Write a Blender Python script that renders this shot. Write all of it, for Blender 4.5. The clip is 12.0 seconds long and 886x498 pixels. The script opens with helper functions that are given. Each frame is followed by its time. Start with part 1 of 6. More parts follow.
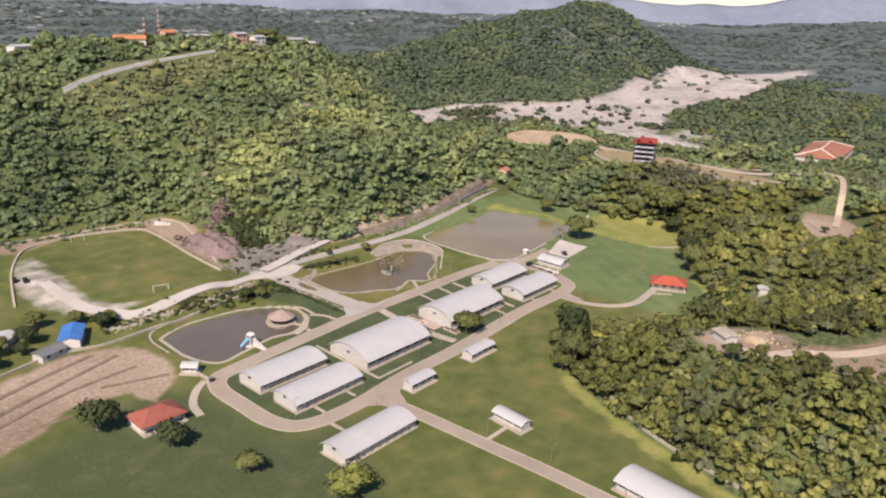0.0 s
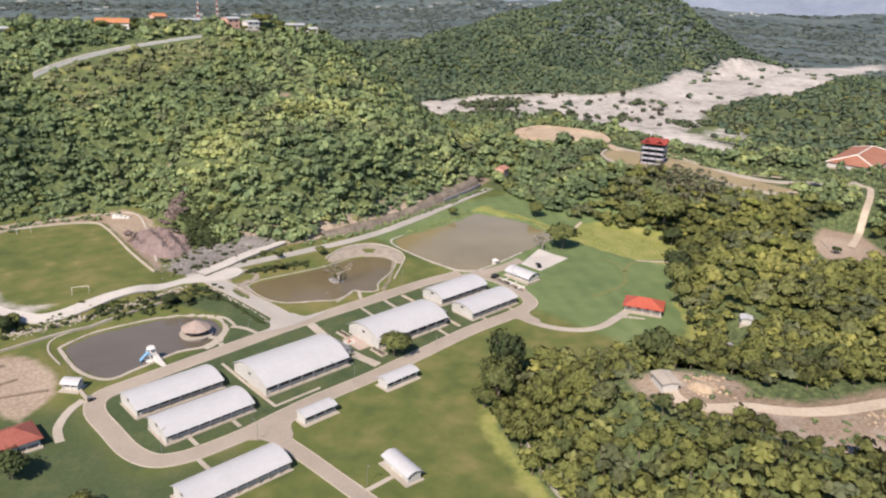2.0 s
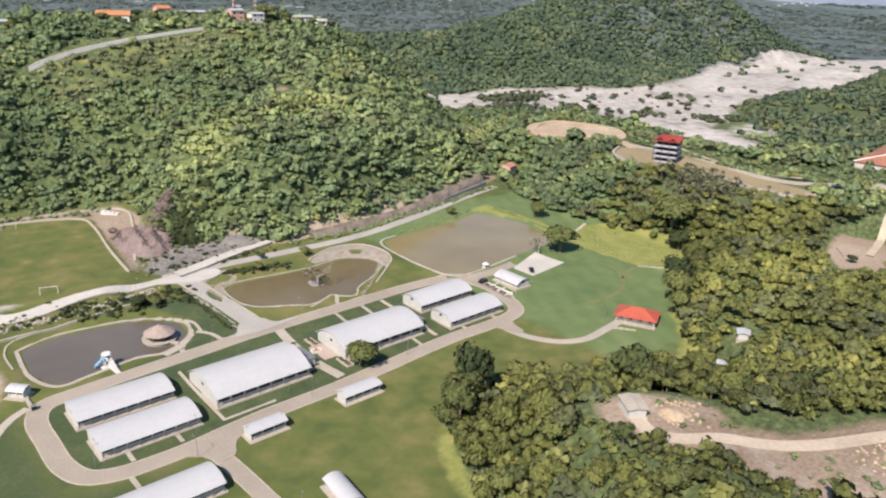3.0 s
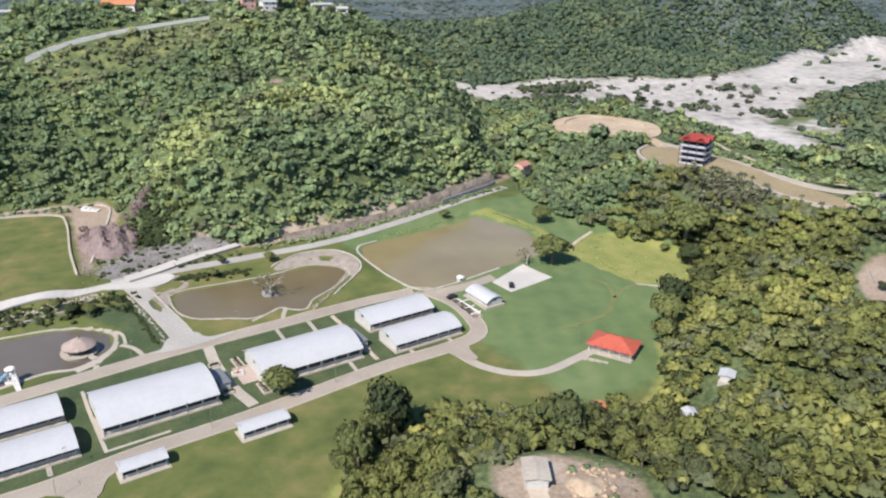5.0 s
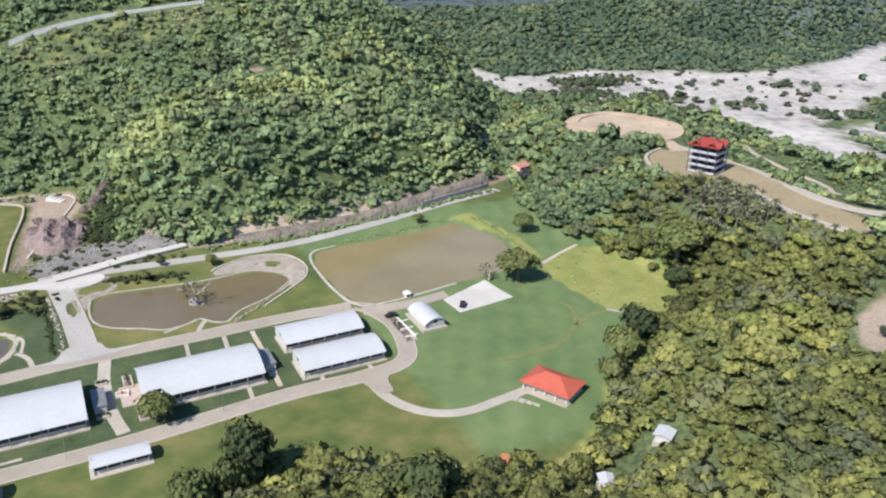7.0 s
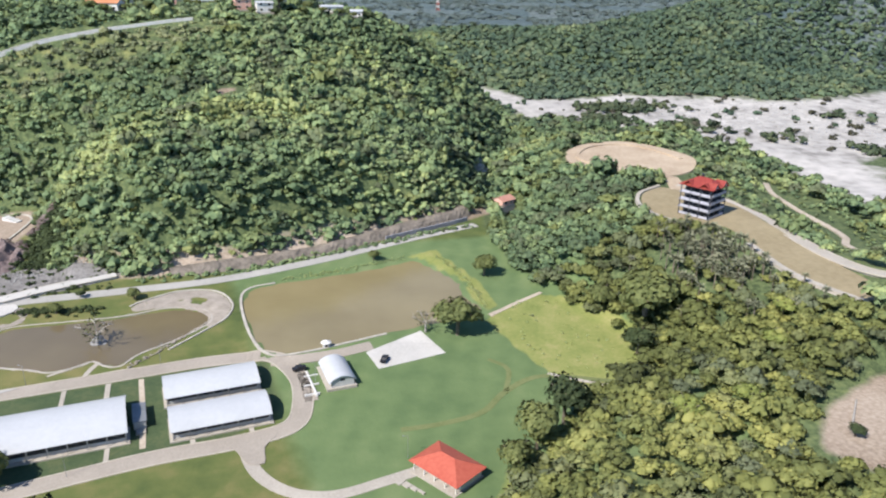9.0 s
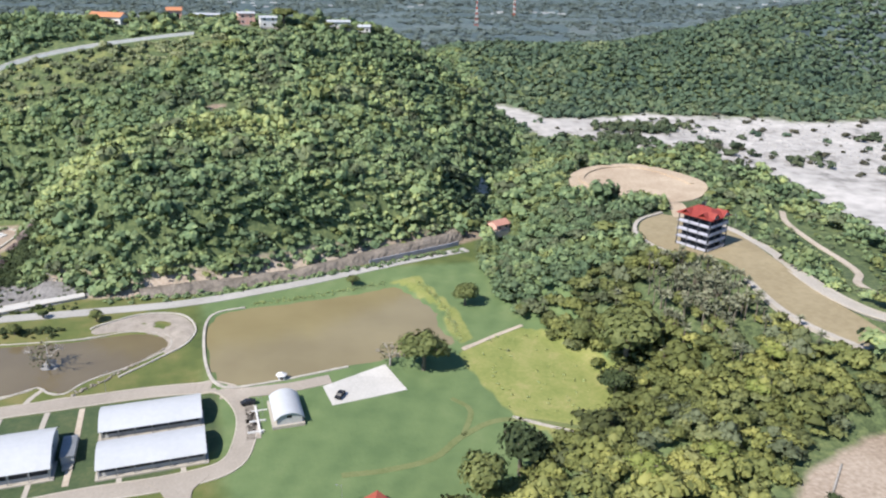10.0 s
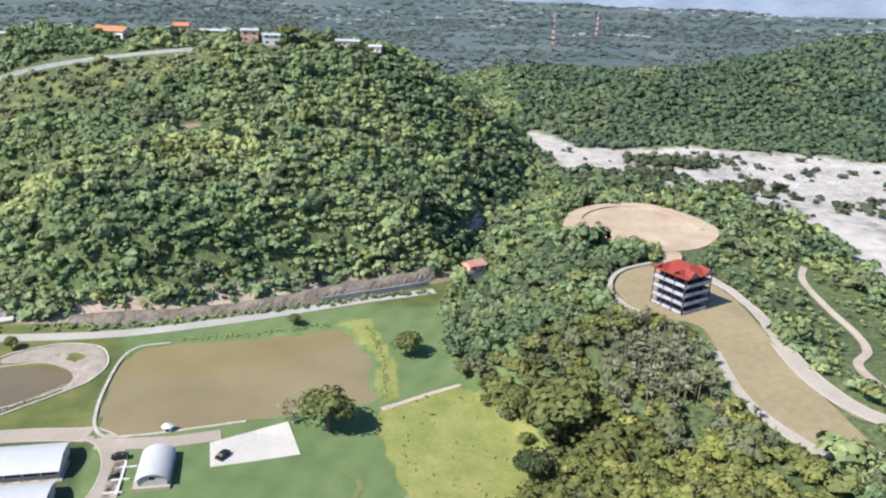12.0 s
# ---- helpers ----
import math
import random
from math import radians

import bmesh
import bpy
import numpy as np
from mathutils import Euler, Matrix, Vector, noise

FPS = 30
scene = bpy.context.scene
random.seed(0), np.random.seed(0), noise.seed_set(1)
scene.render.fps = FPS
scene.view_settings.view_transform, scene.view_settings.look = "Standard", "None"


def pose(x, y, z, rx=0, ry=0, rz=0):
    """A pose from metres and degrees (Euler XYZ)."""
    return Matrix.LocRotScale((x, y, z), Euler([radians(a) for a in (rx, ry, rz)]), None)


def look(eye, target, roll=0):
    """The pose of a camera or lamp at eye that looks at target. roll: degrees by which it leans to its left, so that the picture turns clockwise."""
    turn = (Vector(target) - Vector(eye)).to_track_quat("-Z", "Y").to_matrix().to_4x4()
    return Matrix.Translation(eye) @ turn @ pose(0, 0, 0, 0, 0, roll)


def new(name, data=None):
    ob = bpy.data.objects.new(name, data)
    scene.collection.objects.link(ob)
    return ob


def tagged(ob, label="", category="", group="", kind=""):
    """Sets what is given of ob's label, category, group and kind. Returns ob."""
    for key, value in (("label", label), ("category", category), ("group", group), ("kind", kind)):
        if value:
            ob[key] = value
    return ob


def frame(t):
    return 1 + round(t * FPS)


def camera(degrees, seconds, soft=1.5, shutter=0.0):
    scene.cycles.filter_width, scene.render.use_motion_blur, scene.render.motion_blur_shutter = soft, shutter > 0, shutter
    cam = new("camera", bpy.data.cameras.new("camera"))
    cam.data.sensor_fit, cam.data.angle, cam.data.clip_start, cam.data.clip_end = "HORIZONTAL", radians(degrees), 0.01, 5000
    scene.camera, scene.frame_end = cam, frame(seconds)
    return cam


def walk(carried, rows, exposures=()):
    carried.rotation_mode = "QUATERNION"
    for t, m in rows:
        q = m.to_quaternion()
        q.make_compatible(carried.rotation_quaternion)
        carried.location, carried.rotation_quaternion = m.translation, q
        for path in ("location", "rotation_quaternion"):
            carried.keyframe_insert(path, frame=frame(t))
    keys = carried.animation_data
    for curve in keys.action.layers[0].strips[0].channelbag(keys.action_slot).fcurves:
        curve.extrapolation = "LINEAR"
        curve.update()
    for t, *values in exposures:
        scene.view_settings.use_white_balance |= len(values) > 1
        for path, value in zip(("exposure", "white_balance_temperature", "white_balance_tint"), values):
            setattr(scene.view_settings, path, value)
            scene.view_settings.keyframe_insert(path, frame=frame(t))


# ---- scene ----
cam = camera(60.6, 12.0, soft=2.2)
METRES, EYE, TILT, LEAN, TURN = 334.4, 119.0, 2.23, -3.40, -43.0
ROWS = [
    (0.0, 0.0, 0.0, 0.0, -0.57, -20.34, 1.54),
    (0.5, 0.0351, 0.0226, -0.0025, 0.66, -20.48, 1.59),
    (1.0, 0.0694, 0.0466, -0.0047, 1.89, -20.67, 1.48),
    (1.5, 0.1026, 0.0708, -0.0064, 3.19, -20.88, 1.3),
    (2.0, 0.1355, 0.0959, -0.0086, 4.63, -21.16, 1.24),
    (2.5, 0.1676, 0.1211, -0.0103, 6.17, -21.46, 1.38),
    (3.0, 0.199, 0.1484, -0.0132, 7.8, -21.7, 1.65),
    (5.0, 0.3177, 0.2633, -0.0255, 14.46, -22.38, 2.68),
    (5.5, 0.3455, 0.2935, -0.0292, 16.11, -22.66, 2.75),
    (6.0, 0.3723, 0.3249, -0.0323, 17.69, -22.95, 2.74),
    (6.5, 0.3983, 0.3568, -0.0358, 19.22, -23.09, 2.71),
    (7.0, 0.4235, 0.3899, -0.039, 20.69, -23.07, 2.69),
    (9.0, 0.5185, 0.529, -0.0506, 26.73, -21.56, 2.62),
    (9.5, 0.5395, 0.5655, -0.053, 28.48, -20.94, 2.6),
    (10.0, 0.5599, 0.6028, -0.0554, 30.27, -20.37, 2.55),
    (10.5, 0.5796, 0.6393, -0.0575, 32.01, -19.91, 2.37),
    (11.0, 0.5987, 0.676, -0.0589, 33.72, -19.52, 2.12),
    (11.5, 0.6166, 0.7135, -0.0599, 35.5, -19.14, 1.86),
    (12.0, 0.6337, 0.7514, -0.0612, 37.29, -18.8, 1.69),
]
walk(cam, [(t, pose(0, 0, EYE, TILT, LEAN, TURN) @ pose(METRES * x, METRES * y, METRES * z, 90 + pitch, roll, yaw)) for t, x, y, z, yaw, pitch, roll in ROWS],
     [(0.0, 0.3, 7750, 23), (1.5, 0.4, 7500, 20), (3.0, 0.48, 7150, 16), (5.5, 0.52, 6550, 13), (9.5, 0.63, 6400, 12), (12.0, 0.7, 6450, 12)])

# ---- world, sun and sky ----
SUN_FROM = Vector((-0.86, -0.47, 1.0)).normalized()
world = bpy.data.worlds.new("sky")
scene.world = world
world.use_nodes = True
wn = world.node_tree.nodes
sky = wn.new("ShaderNodeTexSky")
sky.sky_type = "NISHITA"
sky.sun_disc = False
sky.sun_elevation = math.asin(SUN_FROM.z)
sky.sun_rotation = math.atan2(SUN_FROM.x, SUN_FROM.y)
sky.air_density, sky.dust_density, sky.altitude = 1.0, 0.0, 300
sky.ozone_density = 6.0
world.node_tree.links.new(sky.outputs[0], wn["Background"].inputs[0])
wn["Background"].inputs[1].default_value = 0.105
sun = new("sun", bpy.data.lights.new("sun", "SUN"))
sun.data.energy, sun.data.angle, sun.data.color = 4.9, radians(0.53), (1.0, 0.95, 0.86)
sun.matrix_world = look(SUN_FROM * 900, (0, 0, 0))


# ---- materials ----
def mat(name, rough=0.8, metal=0.0):
    m = bpy.data.materials.new(name)
    m.use_nodes = True
    b = m.node_tree.nodes["Principled BSDF"]
    b.inputs["Roughness"].default_value, b.inputs["Metallic"].default_value = rough, metal
    b.inputs["Specular IOR Level"].default_value = 0.3
    return m, m.node_tree.nodes, m.node_tree.links, b


def noise_node(n, l, pos, scale, detail=4, rough=0.55):
    t = n.new("ShaderNodeTexNoise")
    t.inputs["Scale"].default_value, t.inputs["Detail"].default_value, t.inputs["Roughness"].default_value = scale, detail, rough
    l.new(pos, t.inputs["Vector"])
    return t.outputs["Fac"]


def ramp_node(n, l, fac, stops):
    r = n.new("ShaderNodeValToRGB")
    e = r.color_ramp.elements
    while len(e) < len(stops):
        e.new(0.5)
    for k, (p, c) in zip(e, stops):
        k.position, k.color = p, (*c, 1)
    l.new(fac, r.inputs[0])
    return r.outputs[0]


def mix_node(n, l, fac, a, b, mode="MIX"):
    x = n.new("ShaderNodeMix")
    x.data_type, x.blend_type = "RGBA", mode
    for sock, v in ((x.inputs[0], fac), (x.inputs[6], a), (x.inputs[7], b)):
        if isinstance(v, (int, float)):
            sock.default_value = v
        elif isinstance(v, tuple):
            sock.default_value = (*v, 1)
        else:
            l.new(v, sock)
    return x.outputs[2]


def math_node(n, l, op, a, b=0.0, clamp=False):
    x = n.new("ShaderNodeMath")
    x.operation, x.use_clamp = op, clamp
    for sock, v in zip(x.inputs, (a, b)):
        if isinstance(v, (int, float)):
            sock.default_value = v
        else:
            l.new(v, sock)
    return x.outputs[0]


def bump_node(n, l, b, height, strength, distance):
    x = n.new("ShaderNodeBump")
    x.inputs["Strength"].default_value, x.inputs["Distance"].default_value = strength, distance
    l.new(height, x.inputs["Height"])
    l.new(x.outputs[0], b.inputs["Normal"])


def surface(name, dark, light, fine=3.0, broad=0.15, rough=0.8, metal=0.0, bump=0.3, depth=0.05, vary=0.0):
    """A stained, grainy surface: fine grain and broad stains between two colours; vary: by piece."""
    m, n, l, b = mat(name, rough, metal)
    pos = n.new("ShaderNodeNewGeometry").outputs["Position"]
    f, g = noise_node(n, l, pos, fine, 5), noise_node(n, l, pos, broad, 4)
    fac = math_node(n, l, "ADD", math_node(n, l, "MULTIPLY", f, 0.5), math_node(n, l, "MULTIPLY", g, 0.5))
    if vary:
        o = n.new("ShaderNodeObjectInfo").outputs["Random"]
        fac = math_node(n, l, "ADD", fac, math_node(n, l, "MULTIPLY", math_node(n, l, "SUBTRACT", o, 0.5), vary))
    l.new(ramp_node(n, l, fac, [(0.36, dark), (0.64, light)]), b.inputs["Base Color"])
    bump_node(n, l, b, f, bump, depth)
    return m


def foliage(name, dark, mid, light, yellow):
    m, n, l, b = mat(name, 0.75)
    b.inputs["Specular IOR Level"].default_value = 0.25
    pos = n.new("ShaderNodeNewGeometry").outputs["Position"]
    at = n.new("ShaderNodeAttribute")
    at.attribute_name = "tint"
    isl = n.new("ShaderNodeNewGeometry").outputs["Random Per Island"]
    broad = noise_node(n, l, pos, 0.02, 3)
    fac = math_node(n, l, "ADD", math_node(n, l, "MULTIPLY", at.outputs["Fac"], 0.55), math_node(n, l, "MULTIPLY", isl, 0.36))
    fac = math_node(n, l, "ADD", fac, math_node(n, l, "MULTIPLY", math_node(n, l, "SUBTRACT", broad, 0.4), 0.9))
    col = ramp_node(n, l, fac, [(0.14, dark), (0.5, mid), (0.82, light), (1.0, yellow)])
    kind_ = n.new("ShaderNodeAttribute")
    kind_.attribute_name = "hue"
    # species: green at 0.5, towards grey-brown below and towards pale olive above
    dry = ramp_node(n, l, fac, [(0.1, tuple(v * 0.95 + 0.012 for v in dark)), (0.6, (0.15, 0.178, 0.10)), (0.95, (0.225, 0.255, 0.148))])
    olive = ramp_node(n, l, fac, [(0.1, mid), (0.6, (0.208, 0.238, 0.085)), (0.95, (0.31, 0.335, 0.13))])
    col = mix_node(n, l, math_node(n, l, "MULTIPLY", math_node(n, l, "SUBTRACT", 0.42, kind_.outputs["Fac"]), 3.0, True), col, dry)
    col = mix_node(n, l, math_node(n, l, "MULTIPLY", math_node(n, l, "SUBTRACT", kind_.outputs["Fac"], 0.62), 3.0, True), col, olive)
    l.new(col, b.inputs["Base Color"])
    # leaves take the light as the rounded clump that they belong to
    soft = n.new("ShaderNodeAttribute")
    soft.attribute_name = "clump_normal"
    turned = n.new("ShaderNodeVectorTransform")
    turned.vector_type, turned.convert_from, turned.convert_to = "NORMAL", "OBJECT", "WORLD"
    l.new(soft.outputs["Vector"], turned.inputs[0])
    tr = n.new("ShaderNodeBsdfTranslucent")
    l.new(turned.outputs[0], b.inputs["Normal"])
    l.new(turned.outputs[0], tr.inputs["Normal"])
    l.new(col, tr.inputs["Color"])
    mx = n.new("ShaderNodeMixShader")
    mx.inputs[0].default_value = 0.42
    l.new(b.outputs[0], mx.inputs[1])
    l.new(tr.outputs[0], mx.inputs[2])
    l.new(mx.outputs[0], n["Material Output"].inputs["Surface"])
    return m


M_CONC = surface("pale_concrete", (0.31, 0.28, 0.24), (0.44, 0.40, 0.345), 1.5, 0.08)
M_ROAD = surface("cobbled_concrete_road", (0.265, 0.232, 0.195), (0.36, 0.318, 0.27), 2.0, 0.06)
M_ROAD2 = surface("pale_gravel_road", (0.295, 0.283, 0.262), (0.40, 0.385, 0.36), 1.2, 0.05)
M_BRIDGE = surface("bleached_concrete", (0.40, 0.385, 0.36), (0.52, 0.50, 0.47), 1.5, 0.08)
M_KERB = surface("kerb_concrete", (0.36, 0.32, 0.265), (0.48, 0.43, 0.36), 2.0, 0.2)
M_WALL = surface("painted_block_wall", (0.40, 0.402, 0.393), (0.5, 0.5, 0.486), 1.2, 0.15)
M_TRIM = surface("pale_trim", (0.55, 0.54, 0.5), (0.68, 0.67, 0.63), 2.0, 0.3)
# near black, for doors and vents and for shade painted in open bays
M_DARK = surface("dark_parts_and_bay_shade", (0.02, 0.022, 0.026), (0.06, 0.063, 0.07), 1.5, 0.3, 0.6)
M_STEEL = surface("grey_steel", (0.22, 0.23, 0.24), (0.32, 0.33, 0.34), 3.0, 0.4, 0.5, 0.5)
M_ROOF = surface("white_sheet_roof", (0.415, 0.428, 0.448), (0.46, 0.473, 0.493), 0.8, 0.12, 0.5, 0.0, 0.1, 0.02, 0.07)
M_RED = surface("red_sheet_roof", (0.36, 0.075, 0.048), (0.45, 0.115, 0.075), 1.2, 0.15, 0.5, 0.0, 0.2, 0.03, 0.2)
M_FADED = surface("faded_red_sheet_roof", (0.24, 0.07, 0.052), (0.32, 0.11, 0.085), 1.2, 0.15, 0.6, 0.0, 0.2, 0.03, 0.2)
M_PALEBARK = surface("bleached_bark", (0.26, 0.24, 0.215), (0.42, 0.395, 0.36), 4.0, 0.8, 0.9)
M_DEEPRED = surface("deep_red_roof", (0.215, 0.034, 0.028), (0.30, 0.06, 0.045), 1.2, 0.15, 0.55, 0.0, 0.2, 0.03)
M_BRICKTILE = surface("dull_terracotta_tiles", (0.27, 0.115, 0.075), (0.37, 0.17, 0.115), 0.6, 0.1, 0.85)
M_SALMON = surface("salmon_sheet_roof", (0.36, 0.17, 0.125), (0.46, 0.245, 0.19), 1.5, 0.2, 0.8)
M_TILE = surface("orange_tile_roof", (0.40, 0.155, 0.075), (0.50, 0.235, 0.12), 1.5, 0.2, 0.8)
M_WHITE = surface("white_paint", (0.55, 0.54, 0.52), (0.68, 0.67, 0.65), 1.5, 0.2, 0.6)
M_SLIDE = surface("pale_blue_plastic", (0.16, 0.36, 0.56), (0.24, 0.46, 0.66), 1.5, 0.3, 0.4)
M_BLUE = surface("blue_paint", (0.03, 0.13, 0.42), (0.06, 0.22, 0.55), 1.5, 0.3, 0.5)
M_BARK = surface("grey_bark", (0.09, 0.075, 0.055), (0.20, 0.17, 0.13), 4.0, 0.8, 0.9)
M_STONE = surface("pale_rubble_stone", (0.34, 0.31, 0.27), (0.56, 0.52, 0.46), 2.5, 0.4, 0.9, 0, 0.7, 0.2, 0.3)
M_THATCH = surface("dry_thatch", (0.27, 0.215, 0.19), (0.40, 0.325, 0.29), 4.0, 0.5, 0.95, 0, 0.6, 0.08)
M_FURROW = surface("brown_turned_earth", (0.13, 0.1, 0.074), (0.25, 0.198, 0.152), 0.5, 0.3, 0.95, 0, 0.8, 0.4)
# distance haze painted as the hills' own blue
M_MOUNTAIN = surface("hazed_blue_distant_hills", (0.165, 0.208, 0.28), (0.215, 0.26, 0.33), 0.004, 0.02, 0.95, 0, 0.3, 0.1)
M_PURPLE = surface("purple_brown_earth", (0.14, 0.105, 0.1), (0.245, 0.19, 0.18), 0.6, 0.08, 0.95, 0, 0.8, 0.5)
M_DIRT = surface("bare_sandy_earth", (0.33, 0.25, 0.175), (0.475, 0.385, 0.285), 0.8, 0.07, 0.95, 0, 0.6, 0.2)
M_TRACK = surface("pale_dusty_track", (0.36, 0.30, 0.235), (0.50, 0.43, 0.35), 0.8, 0.08, 0.95)
M_OCHRE = surface("ochre_levelled_earth", (0.235, 0.19, 0.112), (0.315, 0.26, 0.16), 0.5, 0.05, 0.95, 0, 0.3, 0.1)
M_GREYROCK = surface("grey_river_stone", (0.2, 0.195, 0.188), (0.36, 0.35, 0.338), 2.0, 0.3, 0.9, 0, 0.6, 0.2, 0.3)
M_COBBLE = surface("grey_brown_cobbles", (0.22, 0.19, 0.16), (0.36, 0.32, 0.275), 3.0, 0.3, 0.95, 0, 0.7, 0.15)
M_CREEK = surface("grey_creek_gravel", (0.115, 0.108, 0.1), (0.27, 0.255, 0.245), 0.9, 0.12, 0.95, 0, 0.8, 0.3)
M_PAVE = surface("pinkish_paving", (0.33, 0.265, 0.23), (0.44, 0.36, 0.32), 1.5, 0.2)
M_BLACK = surface("black_car_paint", (0.012, 0.012, 0.014), (0.03, 0.03, 0.034), 2.0, 0.4, 0.25, 0, 0.0)
M_PINK = surface("pink_render", (0.55, 0.30, 0.24), (0.66, 0.42, 0.35), 1.5, 0.2)
M_NAVY = surface("dark_blue_render", (0.022, 0.026, 0.038), (0.05, 0.056, 0.07), 1.0, 0.3)
M_RAIL = surface("lavender_grey_paint", (0.36, 0.36, 0.41), (0.47, 0.47, 0.53), 1.2, 0.3)
M_SLAB = surface("dull_grey_slab", (0.2, 0.2, 0.225), (0.3, 0.3, 0.33), 1.5, 0.3)
M_GLASS = surface("dark_window_glass", (0.01, 0.012, 0.016), (0.03, 0.035, 0.045), 1.0, 0.3, 0.12, 0, 0.0)
# less red and more blue here puts the hill's haze into its leaves
M_LEAF = foliage("mixed_leaves", (0.082, 0.13, 0.074), (0.208, 0.298, 0.156), (0.342, 0.438, 0.212), (0.49, 0.555, 0.24))
M_SLOPELEAF = foliage("warm_mixed_leaves", (0.064, 0.076, 0.03), (0.175, 0.198, 0.067), (0.29, 0.308, 0.1), (0.425, 0.422, 0.138))
# far wood's leaves, with haze painted in as a duller, bluer green
M_FARLEAF = foliage("hazed_far_ridge_leaves", (0.06, 0.1, 0.08), (0.116, 0.178, 0.116), (0.18, 0.246, 0.14), (0.27, 0.312, 0.166))
# pale and bluish because distance haze is put into the leaf colour
M_PLAINLEAF = foliage("hazed_far_plain_leaves", (0.13, 0.178, 0.175), (0.165, 0.215, 0.205), (0.2, 0.25, 0.225), (0.235, 0.272, 0.238))
M_TREE = foliage("dark_tree_leaves", (0.042, 0.062, 0.03), (0.072, 0.10, 0.045), (0.108, 0.14, 0.056), (0.155, 0.175, 0.066))
M_LIME = foliage("lime_green_leaves", (0.14, 0.175, 0.055), (0.22, 0.265, 0.075), (0.31, 0.35, 0.10), (0.40, 0.42, 0.13))
M_KHAKI = foliage("dry_khaki_leaves", (0.112, 0.142, 0.08), (0.198, 0.232, 0.128), (0.28, 0.315, 0.17), (0.36, 0.385, 0.21))
M_THICKET = foliage("dull_thicket_leaves", (0.05, 0.075, 0.045), (0.1, 0.135, 0.078), (0.16, 0.195, 0.11), (0.24, 0.255, 0.15))
M_DRYLEAF = foliage("sparse_grey_leaves", (0.06, 0.06, 0.04), (0.11, 0.11, 0.075), (0.16, 0.155, 0.11), (0.2, 0.19, 0.14))


def water(name, colour, colour2):
    m, n, l, b = mat(name, 0.12)
    pos = n.new("ShaderNodeNewGeometry").outputs["Position"]
    l.new(ramp_node(n, l, noise_node(n, l, pos, 0.03, 4), [(0.35, colour), (0.65, colour2)]), b.inputs["Base Color"])
    b.inputs["Specular IOR Level"].default_value = 0.5
    bump_node(n, l, b, noise_node(n, l, pos, 1.6, 3), 0.25, 0.06)
    return m


M_POND = water("brown_pond_water", (0.206, 0.168, 0.087), (0.25, 0.207, 0.11))
M_POND2 = water("green_brown_pond_water", (0.132, 0.104, 0.062), (0.165, 0.132, 0.078))
M_POND3 = water("grey_pond_water", (0.112, 0.096, 0.078), (0.14, 0.122, 0.1))

# ground: zones held as mesh attributes, broken up by noise
M_GROUND, n, l, b = mat("ground", 0.95)
pos = n.new("ShaderNodeNewGeometry").outputs["Position"]
fine, mid_n, broad = noise_node(n, l, pos, 0.9, 6), noise_node(n, l, pos, 0.12, 5), noise_node(n, l, pos, 0.018, 4)


def zone(name, soft=0.25):
    at = n.new("ShaderNodeAttribute")
    at.attribute_name = name
    ragged = math_node(n, l, "ADD", at.outputs["Fac"], math_node(n, l, "MULTIPLY", math_node(n, l, "SUBTRACT", mid_n, 0.5), 0.9))
    x = n.new("ShaderNodeMapRange")
    x.inputs["From Min"].default_value, x.inputs["From Max"].default_value = 0.5 - soft, 0.5 + soft
    l.new(ragged, x.inputs["Value"])
    return x.outputs[0]


blend = math_node(n, l, "ADD", math_node(n, l, "MULTIPLY", fine, 0.45), math_node(n, l, "MULTIPLY", broad, 0.55))
scrub = noise_node(n, l, pos, 0.55, 5, 0.65)
wild = ramp_node(n, l, math_node(n, l, "ADD", math_node(n, l, "MULTIPLY", scrub, 0.7), math_node(n, l, "MULTIPLY", broad, 0.3)), [(0.38, (0.04, 0.058, 0.026)), (0.5, (0.082, 0.112, 0.048)), (0.62, (0.145, 0.175, 0.072))])
lawn = ramp_node(n, l, math_node(n, l, "ADD", math_node(n, l, "MULTIPLY", mid_n, 0.55), math_node(n, l, "MULTIPLY", broad, 0.45)),
                 [(0.36, (0.064, 0.09, 0.027)), (0.50, (0.102, 0.123, 0.037)), (0.64, (0.17, 0.156, 0.06))])
meadow = ramp_node(n, l, math_node(n, l, "ADD", math_node(n, l, "MULTIPLY", mid_n, 0.6), math_node(n, l, "MULTIPLY", fine, 0.4)), [(0.34, (0.15, 0.184, 0.05)), (0.5, (0.215, 0.233, 0.072)), (0.66, (0.288, 0.268, 0.11))])
stripe = n.new("ShaderNodeTexWave")
stripe.inputs["Scale"].default_value, stripe.inputs["Distortion"].default_value, stripe.inputs["Detail"].default_value = 0.035, 2.5, 3.0
turn_ = n.new("ShaderNodeMapping")
turn_.inputs["Rotation"].default_value = (0, 0, radians(24))
l.new(pos, turn_.inputs["Vector"])
l.new(turn_.outputs[0], stripe.inputs["Vector"])
mown = ramp_node(n, l, math_node(n, l, "ADD", math_node(n, l, "MULTIPLY", stripe.outputs["Fac"], 0.06), math_node(n, l, "ADD", math_node(n, l, "MULTIPLY", mid_n, 0.45), math_node(n, l, "MULTIPLY", broad, 0.4))),
                 [(0.32, (0.088, 0.136, 0.055)), (0.48, (0.12, 0.172, 0.07)), (0.66, (0.172, 0.212, 0.096))])
dim = ramp_node(n, l, math_node(n, l, "ADD", math_node(n, l, "MULTIPLY", mid_n, 0.6), math_node(n, l, "MULTIPLY", fine, 0.4)), [(0.36, (0.042, 0.066, 0.03)), (0.5, (0.058, 0.085, 0.038)), (0.66, (0.092, 0.108, 0.05))])
